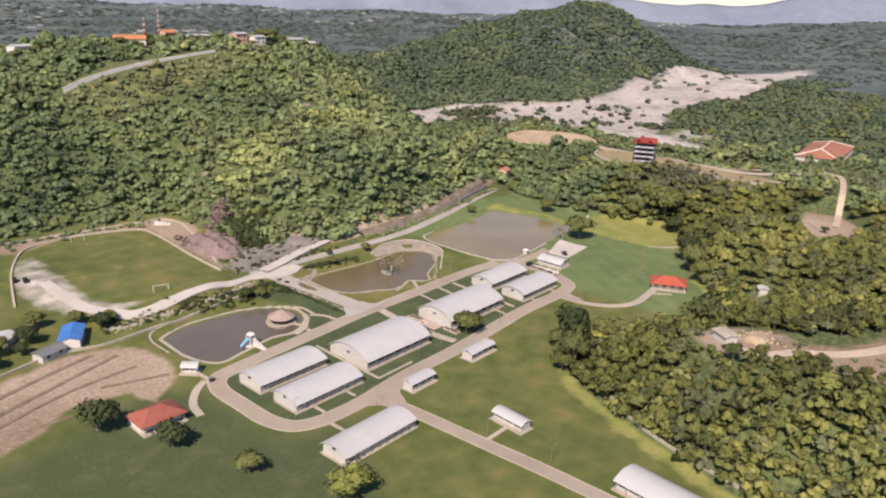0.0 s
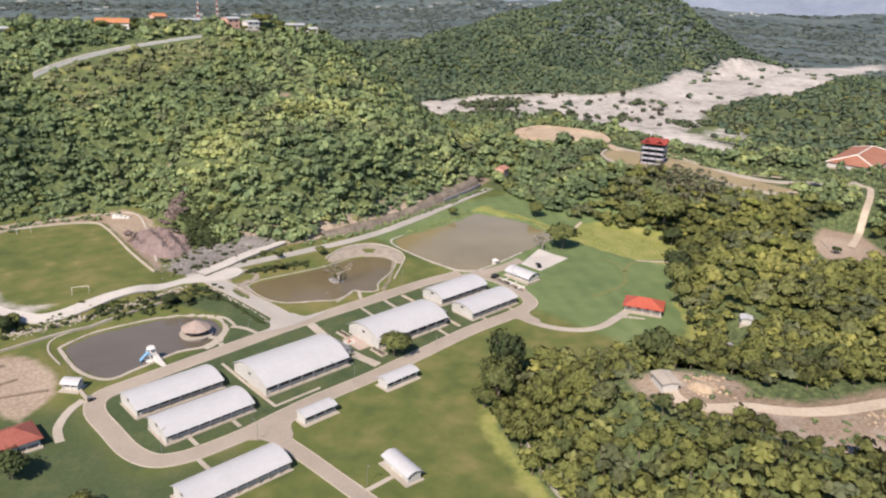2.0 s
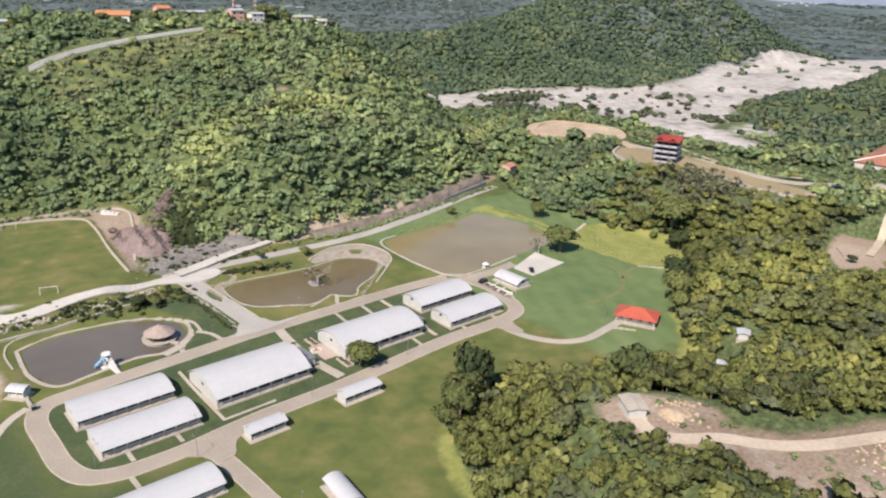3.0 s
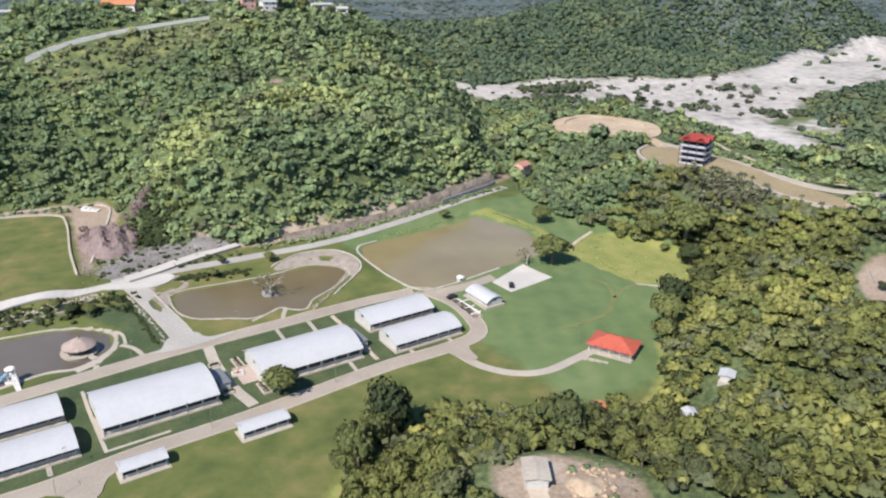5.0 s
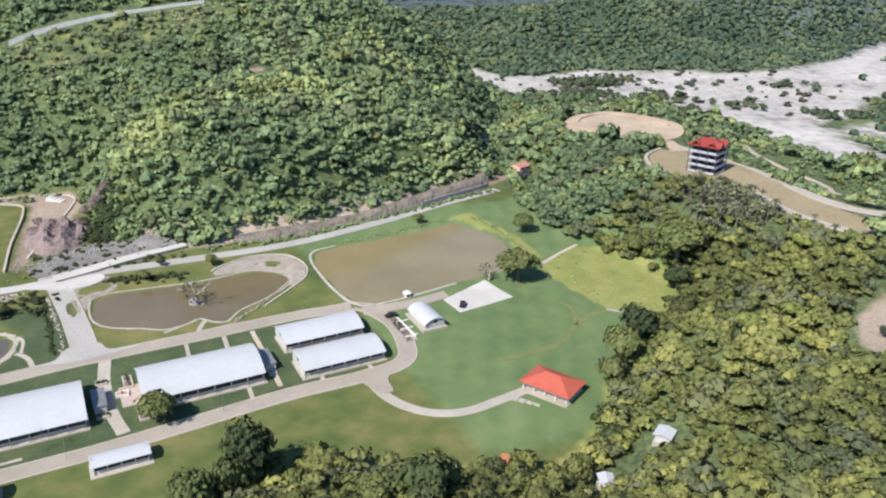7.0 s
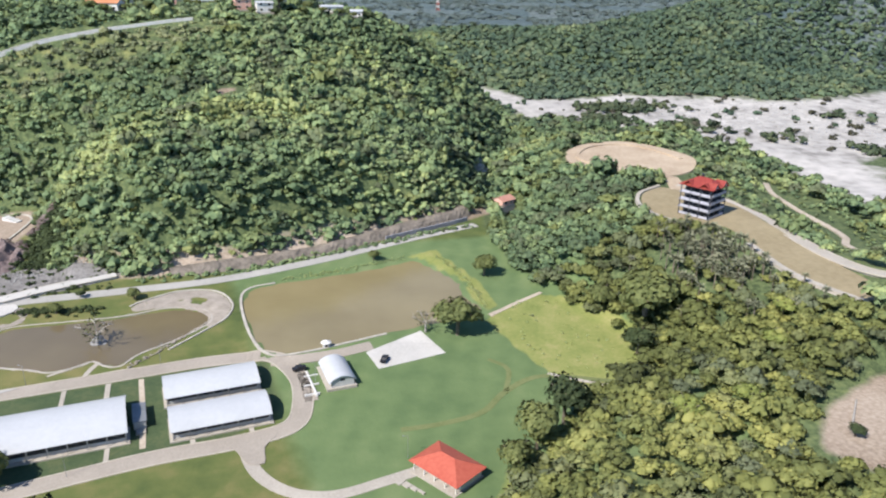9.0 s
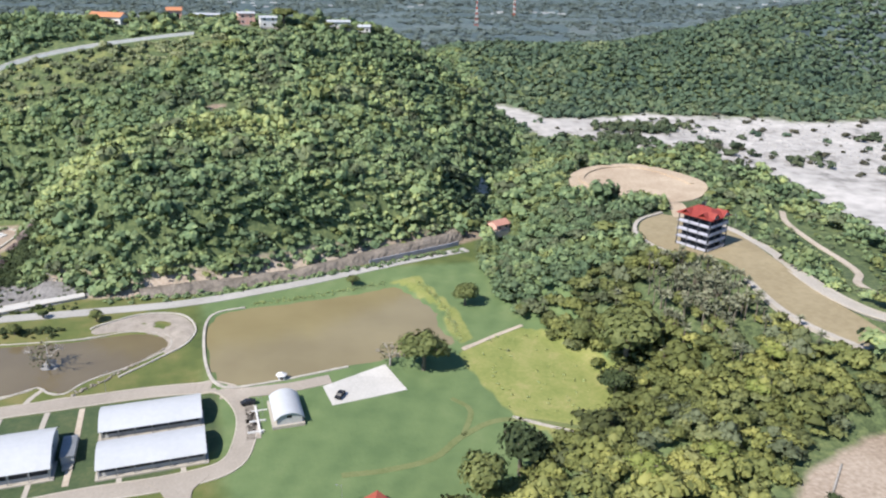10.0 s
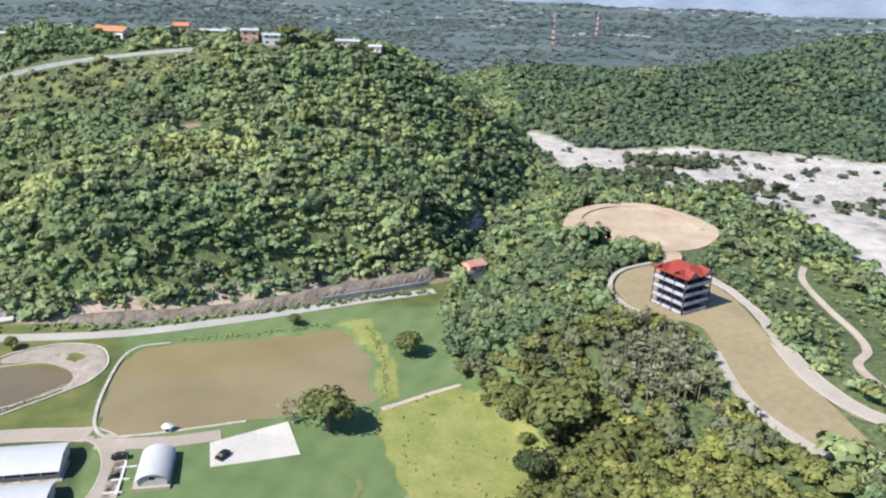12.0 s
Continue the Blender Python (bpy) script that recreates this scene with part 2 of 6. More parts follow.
dirt = ramp_node(n, l, blend, [(0.37, (0.19, 0.142, 0.104)), (0.5, (0.29, 0.23, 0.177)), (0.62, (0.40, 0.33, 0.265))])
sand = ramp_node(n, l, math_node(n, l, "ADD", math_node(n, l, "MULTIPLY", mid_n, 0.5), math_node(n, l, "MULTIPLY", broad, 0.5)),
                 [(0.34, (0.17, 0.16, 0.146)), (0.45, (0.35, 0.332, 0.31)), (0.62, (0.505, 0.478, 0.45))])
vor = n.new("ShaderNodeTexVoronoi")
vor.inputs["Scale"].default_value = 0.0045
l.new(pos, vor.inputs["Vector"])
# the plain's base colours carry a painted blue haze
hazed_fields = mix_node(n, l, 0.55, ramp_node(n, l, noise_node(n, l, pos, 0.006, 6), [(0.36, (0.066, 0.098, 0.1)), (0.54, (0.108, 0.147, 0.146)), (0.72, (0.17, 0.197, 0.176))]),
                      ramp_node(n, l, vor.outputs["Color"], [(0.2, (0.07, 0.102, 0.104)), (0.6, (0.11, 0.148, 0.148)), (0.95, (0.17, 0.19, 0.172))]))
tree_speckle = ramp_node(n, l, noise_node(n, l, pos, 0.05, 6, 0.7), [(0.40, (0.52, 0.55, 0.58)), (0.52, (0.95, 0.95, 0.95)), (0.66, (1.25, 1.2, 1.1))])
hazed_fields = mix_node(n, l, 1.0, hazed_fields, tree_speckle, "MULTIPLY")
col = mix_node(n, l, zone("plain"), wild, hazed_fields)
col = mix_node(n, l, zone("lawn", 0.3), col, lawn)
col = mix_node(n, l, zone("mown", 0.35), col, mown)
col = mix_node(n, l, zone("hall_grass", 0.3), col, dim)
col = mix_node(n, l, zone("meadow", 0.16), col, meadow)
col = mix_node(n, l, zone("dirt"), col, dirt)
col = mix_node(n, l, zone("sand"), col, sand)
l.new(col, b.inputs["Base Color"])
bump_node(n, l, b, fine, 0.5, 0.25)


# ---- building helpers ----
def part(name, bm, material, parent=None, label=""):
    me = bpy.data.meshes.new(name)
    bm.to_mesh(me)
    bm.free()
    me.materials.append(material)
    ob = new(name, me)
    if parent is not None:
        ob.parent = parent
    if label:
        tagged(ob, label)
    return ob


def thing(name, m, label, category, group="", kind=""):
    ob = new(name)
    ob.matrix_world = m
    return tagged(ob, label, category, group, kind)


def box(bm, x0, x1, y0, y1, z0, z1):
    v = [bm.verts.new((x, y, z)) for z in (z0, z1) for x, y in ((x0, y0), (x1, y0), (x1, y1), (x0, y1))]
    for f in ((3, 2, 1, 0), (4, 5, 6, 7), (0, 1, 5, 4), (1, 2, 6, 5), (2, 3, 7, 6), (3, 0, 4, 7)):
        bm.faces.new([v[i] for i in f])
    return v


def bm_box(*a):
    bm = bmesh.new()
    box(bm, *a)
    return bm


def tube(bm, p0, p1, r0, r1, sides=7):
    p0, p1 = Vector(p0), Vector(p1)
    q = (p1 - p0).to_track_quat("Z", "Y")
    rings = [[bm.verts.new(p + q @ Vector((r * math.cos(a), r * math.sin(a), 0))) for a in [2 * math.pi * k / sides for k in range(sides)]] for p, r in ((p0, r0), (p1, r1))]
    for k in range(sides):
        bm.faces.new((rings[0][k], rings[0][(k + 1) % sides], rings[1][(k + 1) % sides], rings[1][k]))
    bm.faces.new(rings[0][::-1])
    bm.faces.new(rings[1])
    return bm


def arc(width, rise, k, count):
    """Point k of count along a shallow vault of that width: across, up."""
    r = (width * width / 4 + rise * rise) / (2 * rise)
    half = math.asin(min(1.0, width / 2 / r))
    a = -half + 2 * half * k / count
    return r * math.sin(a), r * math.cos(a) - r + rise


def catmull(points, step=2.0):
    pts = [Vector(p) for p in points]
    pts = [2 * pts[0] - pts[1]] + pts + [2 * pts[-1] - pts[-2]]
    out = []
    for a, b_, c, d in zip(pts, pts[1:], pts[2:], pts[3:]):
        count = max(2, int((c - b_).length / step))
        for i in range(count):
            t = i / count
            out.append(0.5 * (2 * b_ + (c - a) * t + (2 * a - 5 * b_ + 4 * c - d) * t * t + (3 * b_ - a - 3 * c + d) * t ** 3))
    out.append(pts[-2])
    return out


# ---- the lie of the land ----
HILL_FOOT = [(-900, 440), (40, 400), (80, 392), (125, 388), (170, 382), (168, 335), (188, 303), (215, 296), (250, 297), (300, 312), (340, 325), (366, 338), (380, 362), (396, 405), (425, 445), (440, 500), (448, 570), (455, 640), (455, 1500), (-900, 1500)]
WOOD_EDGE = [(150, -900), (166, 20), (170, 67), (175, 89), (181, 112), (188, 130), (197, 142), (206, 146), (216, 148), (228, 146), (243, 139.5), (258, 133), (268, 131), (277, 124), (288, 129), (302, 143), (312, 155), (324, 164), (344, 180), (358, 187), (372, 195), (372, 215), (360, 245), (355, 265), (357, 295), (362, 325), (376, 350), (396, 405), (425, 445), (440, 500), (455, 640), (455, 1500), (3000, 1500), (3000, -900)]
HILL = [
    (-1, -4, 12, 20, 8, 10),
    (-4, -4, 0, 16, 13, 4),
    (7, 27, 26, 21, 22, 9),
    (10, 30, 21, 25, 28, 31),
    (3, 12, 11, 13, 3, 23),
    (-7, 1, 4, 9, 9, 6),
]
RIDGE = [
    (19, 11, 10, 7, 6, 6, 5),
    (6, -8, 0, 4, 6, 5, 7),
    (1, 6, 9, 0, 11, 7, 4),
    (0, 3, 5, -3, 6, 8, 8),
    (0, 0, 4, 7, 11, -3, 4),
    (0, 0, -1, -4, 11, 1, 4),
    (0, 0, 3, -1, 7, 7, -4),
    (0, 0, 1, 3, 8, 0, 3),
]
FAR_RIDGE = [
    (10, -1, 2, 0, 8, -1, 27, 7),
    (-14, -6, 8, 0, -20, -10, -51, -18),
    (27, 23, 22, 21, 26, 60, 23, 47),
    (20, -14, 5, 24, 22, 15, 40, 60),
]
LATTICES = [(HILL, (60, 120, 180, 240, 300, 360), (345, 400, 455, 510, 565, 620), 45.0), (RIDGE, (215, 270, 325, 380, 430, 480, 540), (60, 105, 150, 195, 240, 290, 340, 390), 38.0),
            (FAR_RIDGE, (480, 580, 680, 780, 880, 970, 1070, 1170), (570, 650, 730, 830), 80.0)]


def smooth(t):
    t = np.clip(t, 0, 1)
    return t * t * (3 - 2 * t)


def side(x, y, line):
    """Distance from a line, positive on its left-hand side."""
    best, sign = np.full(np.shape(x), 1e9), np.ones(np.shape(x))
    for (ax, ay), (bx, by) in zip(line, line[1:]):
        ex, ey, qx, qy = bx - ax, by - ay, x - ax, y - ay
        t = np.clip((qx * ex + qy * ey) / (ex * ex + ey * ey), 0, 1)
        d = np.hypot(qx - t * ex, qy - t * ey)
        near = d < best - 1e-6
        best, sign = np.where(near, d, best), np.where(near, np.where(ex * qy - ey * qx >= 0, 1.0, -1.0), sign)
    return best * sign


def inside(x, y, poly):
    """Distance inside a closed outline, negative outside it."""
    d = np.abs(side(x, y, list(poly) + [poly[0]]))
    odd = np.zeros(np.shape(x), bool)
    for (ax, ay), (bx, by) in zip(poly, list(poly[1:]) + [poly[0]]):
        cross = ((ay > y) != (by > y)) & (x < (bx - ax) * (y - ay) / (by - ay + 1e-9) + ax)
        odd ^= cross
    return np.where(odd, d, -d)


POND_EAST = [(250, 264), (253, 275.5), (263, 279), (282, 281.6), (302, 285), (320, 291), (328, 274), (331.6, 263), (329, 252), (333.4, 239), (316, 233), (295, 229), (268, 223), (257, 224), (252, 238)]
POND_MID = [(172, 259.5), (178.5, 263), (194, 263), (207.5, 263), (216.5, 264.5), (227, 266.5), (238, 262), (240, 256), (238.5, 250.5), (229, 241.5), (218.5, 234.5), (213.5, 228), (208.5, 229.8), (205.5, 233), (199, 229.6), (193.5, 229), (189, 231.5), (178, 236.3), (173.4, 242), (171.8, 250)]
POND_WEST = [(99, 245), (112, 251), (133, 251), (144, 247), (151, 239), (150, 230), (145, 224), (138, 220), (130, 221), (116, 217), (106, 215), (100, 226)]
POND_LEVEL = [(POND_EAST, 3.0), (POND_MID, 2.4), (POND_WEST, 1.5)]
FIELD = [(89, 272), (84, 300), (82, 340), (90, 360), (114, 370), (142, 366), (144, 284), (130, 272)]
PAD = [(415, 352), (424, 372), (442, 386), (466, 388), (480, 370), (484, 345), (466, 322), (445, 318), (428, 326)]
CLEARING = [(212, 103), (220, 102.5), (227, 100), (234.5, 94), (237.5, 87), (235, 80), (235.5, 76), (241, 69), (253, 64.5), (266, 60), (300, 44), (262, 34), (236, 40), (224, 51), (220, 62), (220, 70), (214, 79), (210, 86), (208.5, 95)]
CLEARING_EAST = [(387, 139.5), (400, 144.5), (417, 150), (425, 135), (402, 112), (380, 116), (374, 126)]
RED_COURT = [(520, 197), (550, 212), (583, 215), (613, 190), (575, 163), (533, 180)]
TERRACE = [(435, 298), (422, 290), (414, 275), (415, 259), (422, 250), (431, 244), (428.6, 224), (425.4, 200), (427, 188), (432, 176), (443, 176), (445, 190), (445.5, 206), (447, 222), (452, 258), (451, 276), (444, 290)]
FIELD_SAND = [(82, 352), (90, 351), (91, 322), (90.5, 295), (93, 279), (106, 271), (92, 267), (81, 276), (74, 295), (71, 309), (75, 330)]
FIELD_BANK = [(60, 372), (108, 384), (162, 381), (168, 358), (150, 297), (146, 284), (147, 362), (141, 369), (114, 373.5), (88, 362)]
CREEK = [(150, 289), (161, 300), (174, 308), (196, 304), (208, 296), (192, 287), (172, 281.5), (156, 281)]
SHORE_GRASS = [(312, 291), (330, 296), (338, 264), (339, 242), (333, 237), (331, 252), (333, 263), (321, 292)]
HILL_SPOT = [(246, 380), (250, 384), (255, 383), (256, 379), (250, 377)]
SCARS = [(935, 560), (900, 600), (930, 615), (980, 600)]


def horizon_hills(bearing):
    """The height of the land's rim by bearing."""
    return 127 - 33 * smooth((bearing - 0.98) / 0.07) + 140 * smooth((bearing - 1.10) / 0.14) * (0.75 + 0.25 * np.sin(bearing * 29)) + 130 * smooth((0.08 - bearing) / 0.3) * (0.8 + 0.2 * np.sin(bearing * 21)) + 9 * np.sin(bearing * 31) + 5 * np.sin(bearing * 67)


def land(x, y):
    """The height of the ground."""
    x, y = np.asarray(x, float), np.asarray(y, float)
    far = smooth((np.hypot(np.maximum(x - 250, 0), np.maximum(y - 250, 0)) - 170) / 200)
    z = (1 + 0.035 * np.clip(y - 190, -15, 125)) * (1 - far) + 12 * far
    masks = [smooth((inside(x, y, HILL_FOOT) + 4) / 30), smooth((2 + inside(x, y, WOOD_EDGE)) / 32), 1.0]
    for (table, xs, ys, s), m in zip(LATTICES, masks):
        for row, cy in zip(table, ys):
            for height, cx in zip(row, xs):
                z = z + m * height * np.exp(-((x - cx) ** 2 + (y - cy) ** 2) / (2 * s * s))
    wooded = np.maximum(smooth((inside(x, y, HILL_FOOT) - 12) / 30) * smooth((438 - y) / 20), 0.6 * smooth((inside(x, y, WOOD_EDGE) - 14) / 30) * smooth((400 - x) / 40))
    z = z + wooded * (2.4 * np.sin(0.085 * x + 1.6 * np.sin(0.03 * y) + 0.4) * np.sin(0.05 * y + 0.6) + 1.5 * np.sin(0.15 * x - 0.11 * y) * np.sin(0.07 * x + 0.13 * y))
    ridge = smooth((y - 590) / 60) * smooth((x - 440) / 60) * smooth((1250 - x) / 60) * smooth((930 - y) / 60)
    z = z + ridge * 3.5 * np.sin(0.05 * x + 1.4 * np.sin(0.021 * y)) * np.sin(0.04 * y + 1.0)
    for poly, level, w in ((FIELD, 6.4, 7), (PAD, 23.5, 8), (TERRACE, 25.0, 7), (CLEARING, 20.0, 9), (CLEARING_EAST, 16.5, 10)):
        f = smooth((inside(x, y, poly) + w) / w)
        z = z * (1 - f) + level * f
    for poly, level in POND_LEVEL:
        d = inside(x, y, poly)
        f = smooth((d + 5) / 4.5)
        z = z * (1 - f) + (level + 0.35) * f
        z = z - 1.6 * smooth((d - 0.3) / 3.0)
    out = np.maximum(np.hypot(x - 300, y - 300) - 900, 0)
    z = z - 12 * smooth(out / 600)
    bearing = np.arctan2(x - 100, y)
    rise = smooth((np.hypot(x, y) - 2400) / 2300)
    hills = horizon_hills(bearing)
    return z + rise * hills * 0.55


def land_at(x, y):
    """The height of the ground sheet itself, between its corners."""
    xs, ys, z = GRID
    i = min(max(int(np.searchsorted(xs, x)) - 1, 0), len(xs) - 2)
    j = min(max(int(np.searchsorted(ys, y)) - 1, 0), len(ys) - 2)
    u, v = (x - xs[i]) / (xs[i + 1] - xs[i]), (y - ys[j]) / (ys[j + 1] - ys[j])
    return float((z[j, i] * (1 - u) + z[j, i + 1] * u) * (1 - v) + (z[j + 1, i] * (1 - u) + z[j + 1, i + 1] * u) * v)


def land_sheet(x, y):
    """The same for arrays."""
    xs, ys, z = GRID
    i, j = np.clip(np.searchsorted(xs, x) - 1, 0, len(xs) - 2), np.clip(np.searchsorted(ys, y) - 1, 0, len(ys) - 2)
    u, v = (x - xs[i]) / (xs[i + 1] - xs[i]), (y - ys[j]) / (ys[j + 1] - ys[j])
    return (z[j, i] * (1 - u) + z[j, i + 1] * u) * (1 - v) + (z[j + 1, i] * (1 - u) + z[j + 1, i + 1] * u) * v


RIVER = [(455, 620), (474, 590), (480, 557), (514, 558), (570, 574), (585, 560), (640, 545), (686, 522), (760, 535), (820, 558), (894, 588), (980, 625), (1060, 645), (1167, 659), (1285, 640), (1505, 668), (1900, 703), (1520, 600), (1063, 462), (940, 440), (868, 449), (776, 433), (715, 412), (660, 375), (610, 362), (596, 330), (580, 296), (562, 262), (546, 256), (538, 285), (546, 320), (552, 350), (558, 380), (542, 402), (540, 458), (526, 466), (505, 460), (475, 500), (455, 495), (452, 530), (448, 570)]
RIVER_BARS = [(596, 330), (617, 352), (660, 358), (655, 318), (605, 296), (604, 266), (575, 262)]
DIRT_YARD = [(30, 200), (48, 243), (70, 249), (89, 243), (94, 226), (91, 215), (79, 203.5), (75.5, 214), (57, 215.5), (50, 208)]
DRY_SLOPE = [(140, 446), (190, 454), (240, 462), (262, 452), (240, 434), (200, 426), (150, 424)]
MEADOW = [(330, 233), (334, 214), (337, 201), (342.5, 190.5), (354, 181), (368, 184), (382, 190), (381, 206), (376, 223), (368, 240), (357, 248), (343, 240)]
# darker grass, with tree shade and corner darkening also put into its colour
WEST_SHADED_GRASS = [(-60, 60), (100, 110), (112, 138), (128, 160), (102, 165), (96, 205), (78, 214), (50, 203), (0, 190)]
HALL_GRASS = [(99, 166), (130, 169), (180, 177), (246, 187), (258, 196), (256, 222), (240, 223), (170, 216), (166, 258), (140, 259), (153, 240), (147, 222), (99, 206)]


GRID = []


def make_ground():
    def axis(lo, hi, step, end_lo, end_hi):
        a = list(np.arange(lo, hi + step, step))
        s = step
        while a[-1] < end_hi:
            s = min(s * 1.13, 160)
            a.append(a[-1] + s)
        s = step
        while a[0] > end_lo:
            s = min(s * 1.13, 160)
            a.insert(0, a[0] - s)
        return np.array(a)

    xs, ys = axis(40, 500, 2.5, -3500, 4900), axis(60, 420, 2.5, -900, 4900)
    gx, gy = np.meshgrid(xs, ys)
    x, y = gx.ravel(), gy.ravel()
    z = land(x, y)
    nx, ny = len(xs), len(ys)
    GRID[:] = [xs, ys, z.reshape(ny, nx)]
    i = (np.arange(ny - 1)[:, None] * nx + np.arange(nx - 1)[None]).ravel()
    quads = np.stack([i, i + 1, i + 1 + nx, i + nx], 1)
    me = mesh_from("ground", np.stack([x, y, z], 1), quads, M_GROUND)
    me.polygons.foreach_set("use_smooth", np.ones(len(me.polygons), bool))
    wood = np.maximum(inside(x, y, HILL_FOOT), inside(x, y, WOOD_EDGE))
    open_ = (x > -150) & (y < 420) & (x < 420) & (y > -250)
    zones = {
        "lawn": np.where(open_, smooth((2 - wood) / 6), 0) * np.where(x < 1000, 1, 0),
        "meadow": np.maximum(np.maximum(0.95 * smooth((inside(x, y, MEADOW) + 1.5) / 3), np.maximum(0.36 * smooth((inside(x, y, DRY_SLOPE) + 4) / 8), np.maximum(0.22 * smooth((inside(x, y, FIELD) + 2) / 4), 0.85 * smooth((inside(x, y, SHORE_GRASS) + 1) / 2)))), np.maximum(0.75 * smooth((4 - np.abs(wood)) / 4) * (x > 190) * (y < 190) * (y > 0), 0.72 * smooth((8 + wood) / 7) * smooth((4 - wood) / 4) * (x > 150) * smooth((160 - y) / 30) * smooth((y + 20) / 30)) * (x < 320)),
        "dirt": np.maximum.reduce([smooth((inside(x, y, p) + 3) / 6) for p in (DIRT_YARD, CLEARING_EAST, PAD, RED_COURT, FIELD_BANK, SCARS, HILL_SPOT)]),
        "sand": np.maximum.reduce([smooth((inside(x, y, RIVER) + 12) / 24), 0.6 * smooth((inside(x, y, FIELD_SAND) + 3) / 6), 0.25 * smooth((inside(x, y, CLEARING) + 2) / 5), 0.62 * smooth((inside(x, y, RIVER_BARS) + 10) / 20)]),
        "mown": smooth((x - 252 + 0.12 * (y - 200)) / 10) * smooth((310 - y) / 8) * smooth((y - 130) / 12) * (x < 380),
        "hall_grass": np.maximum(smooth((inside(x, y, HALL_GRASS) + 2) / 4), 0.8 * smooth((inside(x, y, WEST_SHADED_GRASS) + 6) / 16)),
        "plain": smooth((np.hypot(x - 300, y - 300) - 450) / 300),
    }
    zones["dirt"] = np.maximum(zones["dirt"], 0.9 * smooth((inside(x, y, CLEARING) + 3) / 6))
    zones["dirt"] = np.maximum(zones["dirt"], 0.78 * smooth((8 - np.abs(side(x, y, HILL_FOOT[6:12]) - 1)) / 4))
    for name, v in zones.items():
        a = me.attributes.new(name, "FLOAT", "POINT")
        a.data.foreach_set("value", v.astype(np.float32))
    return tagged(new("ground", me), "green lawns, wooded slopes and bare riverbed land", "ground", kind="structure")


def mesh_from(name, verts, faces, material):
    """A mesh from arrays of corners and of faces that all have the same number of sides."""
    me = bpy.data.meshes.new(name)
    k = faces.shape[1]
    me.vertices.add(len(verts))
    me.vertices.foreach_set("co", np.ascontiguousarray(verts, np.float32).ravel())
    me.loops.add(faces.size)
    me.loops.foreach_set("vertex_index", np.ascontiguousarray(faces, np.int32).ravel())
    me.polygons.add(len(faces))
    me.polygons.foreach_set("loop_start", np.arange(0, faces.size, k, dtype=np.int32))
    me.update(calc_edges=True)
    me.validate()
    me.materials.append(material)
    return me


ground = make_ground()


def make_mountains():
    """A long range of hills far behind the plain, with spurs and a wavy crest."""
    b = np.linspace(-1.3, 2.1, 340)
    rows = ((3950, -0.05), (4150, 0.3), (4320, 0.62), (4480, 0.9), (4580, 1.0), (4680, 0.5), (4780, -0.1))
    # the 46 m rise covers pale sky with the hills' painted haze blue
    height = horizon_hills(b) + 46 * smooth((b - 0.3) / 0.3) + 7 * np.sin(b * 17 + 1) + 4 * np.sin(b * 53) + 2 * np.sin(b * 131)
    pts = []
    for k, (rad, f) in enumerate(rows):
        rr = rad + 70 * np.sin(b * 40 + 0.6 * k) + 30 * np.sin(b * 97 + k)
        pts.append(np.stack([100 + rr * np.sin(b), rr * np.cos(b), height * f], 1))
    n_ = len(b)
    i = (np.arange(len(rows) - 1)[:, None] * n_ + np.arange(n_ - 1)[None]).ravel()
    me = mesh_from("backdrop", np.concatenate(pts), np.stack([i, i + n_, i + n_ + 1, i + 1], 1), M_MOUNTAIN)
    me.polygons.foreach_set("use_smooth", np.ones(len(me.polygons), bool))
    return tagged(new("backdrop", me), "distant hills along the horizon, tinted haze blue", "hills", kind="structure")


make_mountains()


def strip(name, points, width, material, label, category, lift=0.12, kerb=0.0, depth=0.6, cross=None):
    """A road or path laid on the land, with a thickness, and raised edges where kerb is given."""
    line = catmull([(x, y, 0) for x, y in points])
    bm, kb = bmesh.new(), bmesh.new()
    prev = None
    for k, p in enumerate(line):
        d = (line[min(k + 1, len(line) - 1)] - line[max(k - 1, 0)]).normalized()
        q = Vector((-d.y, d.x, 0))
        w = width / 2 * (1 + 0.012 * math.sin(k * 0.31))
        rows_ = []
        zc = land_at(p.x, p.y)
        for s in (-1, 1):
            e = p + q * w * s
            z = (max(land_at(e.x, e.y), zc - 0.3) if cross is None else zc) + lift
            rows_.append((Vector((e.x, e.y, z)), q * s))
        ring = [bm.verts.new(rows_[0][0] - Vector((0, 0, depth))), bm.verts.new(rows_[0][0]), bm.verts.new(rows_[1][0]), bm.verts.new(rows_[1][0] - Vector((0, 0, depth)))]
        kr = []
        if kerb:
            for e, o in rows_:
                kr.append([kb.verts.new(e + o * a + Vector((0, 0, b_))) for a, b_ in ((0, -0.1), (0, 0.07), (kerb, 0.07), (kerb, -0.3))])
        if prev:
            for a in range(3):
                bm.faces.new((prev[0][a], prev[0][a + 1], ring[a + 1], ring[a]))
            for ka, kc in zip(prev[1], kr):
                for a in range(3):
                    kb.faces.new((ka[a], ka[a + 1], kc[a + 1], kc[a]))
        prev = (ring, kr)
    bmesh.ops.recalc_face_normals(bm, faces=bm.faces)
    road = tagged(part(name, bm, material), label, category, kind="structure")
    if kerb:
        bmesh.ops.recalc_face_normals(kb, faces=kb.faces)
        part("kerb", kb, M_KERB, road, "raised concrete kerb")
    else:
        kb.free()
    return road


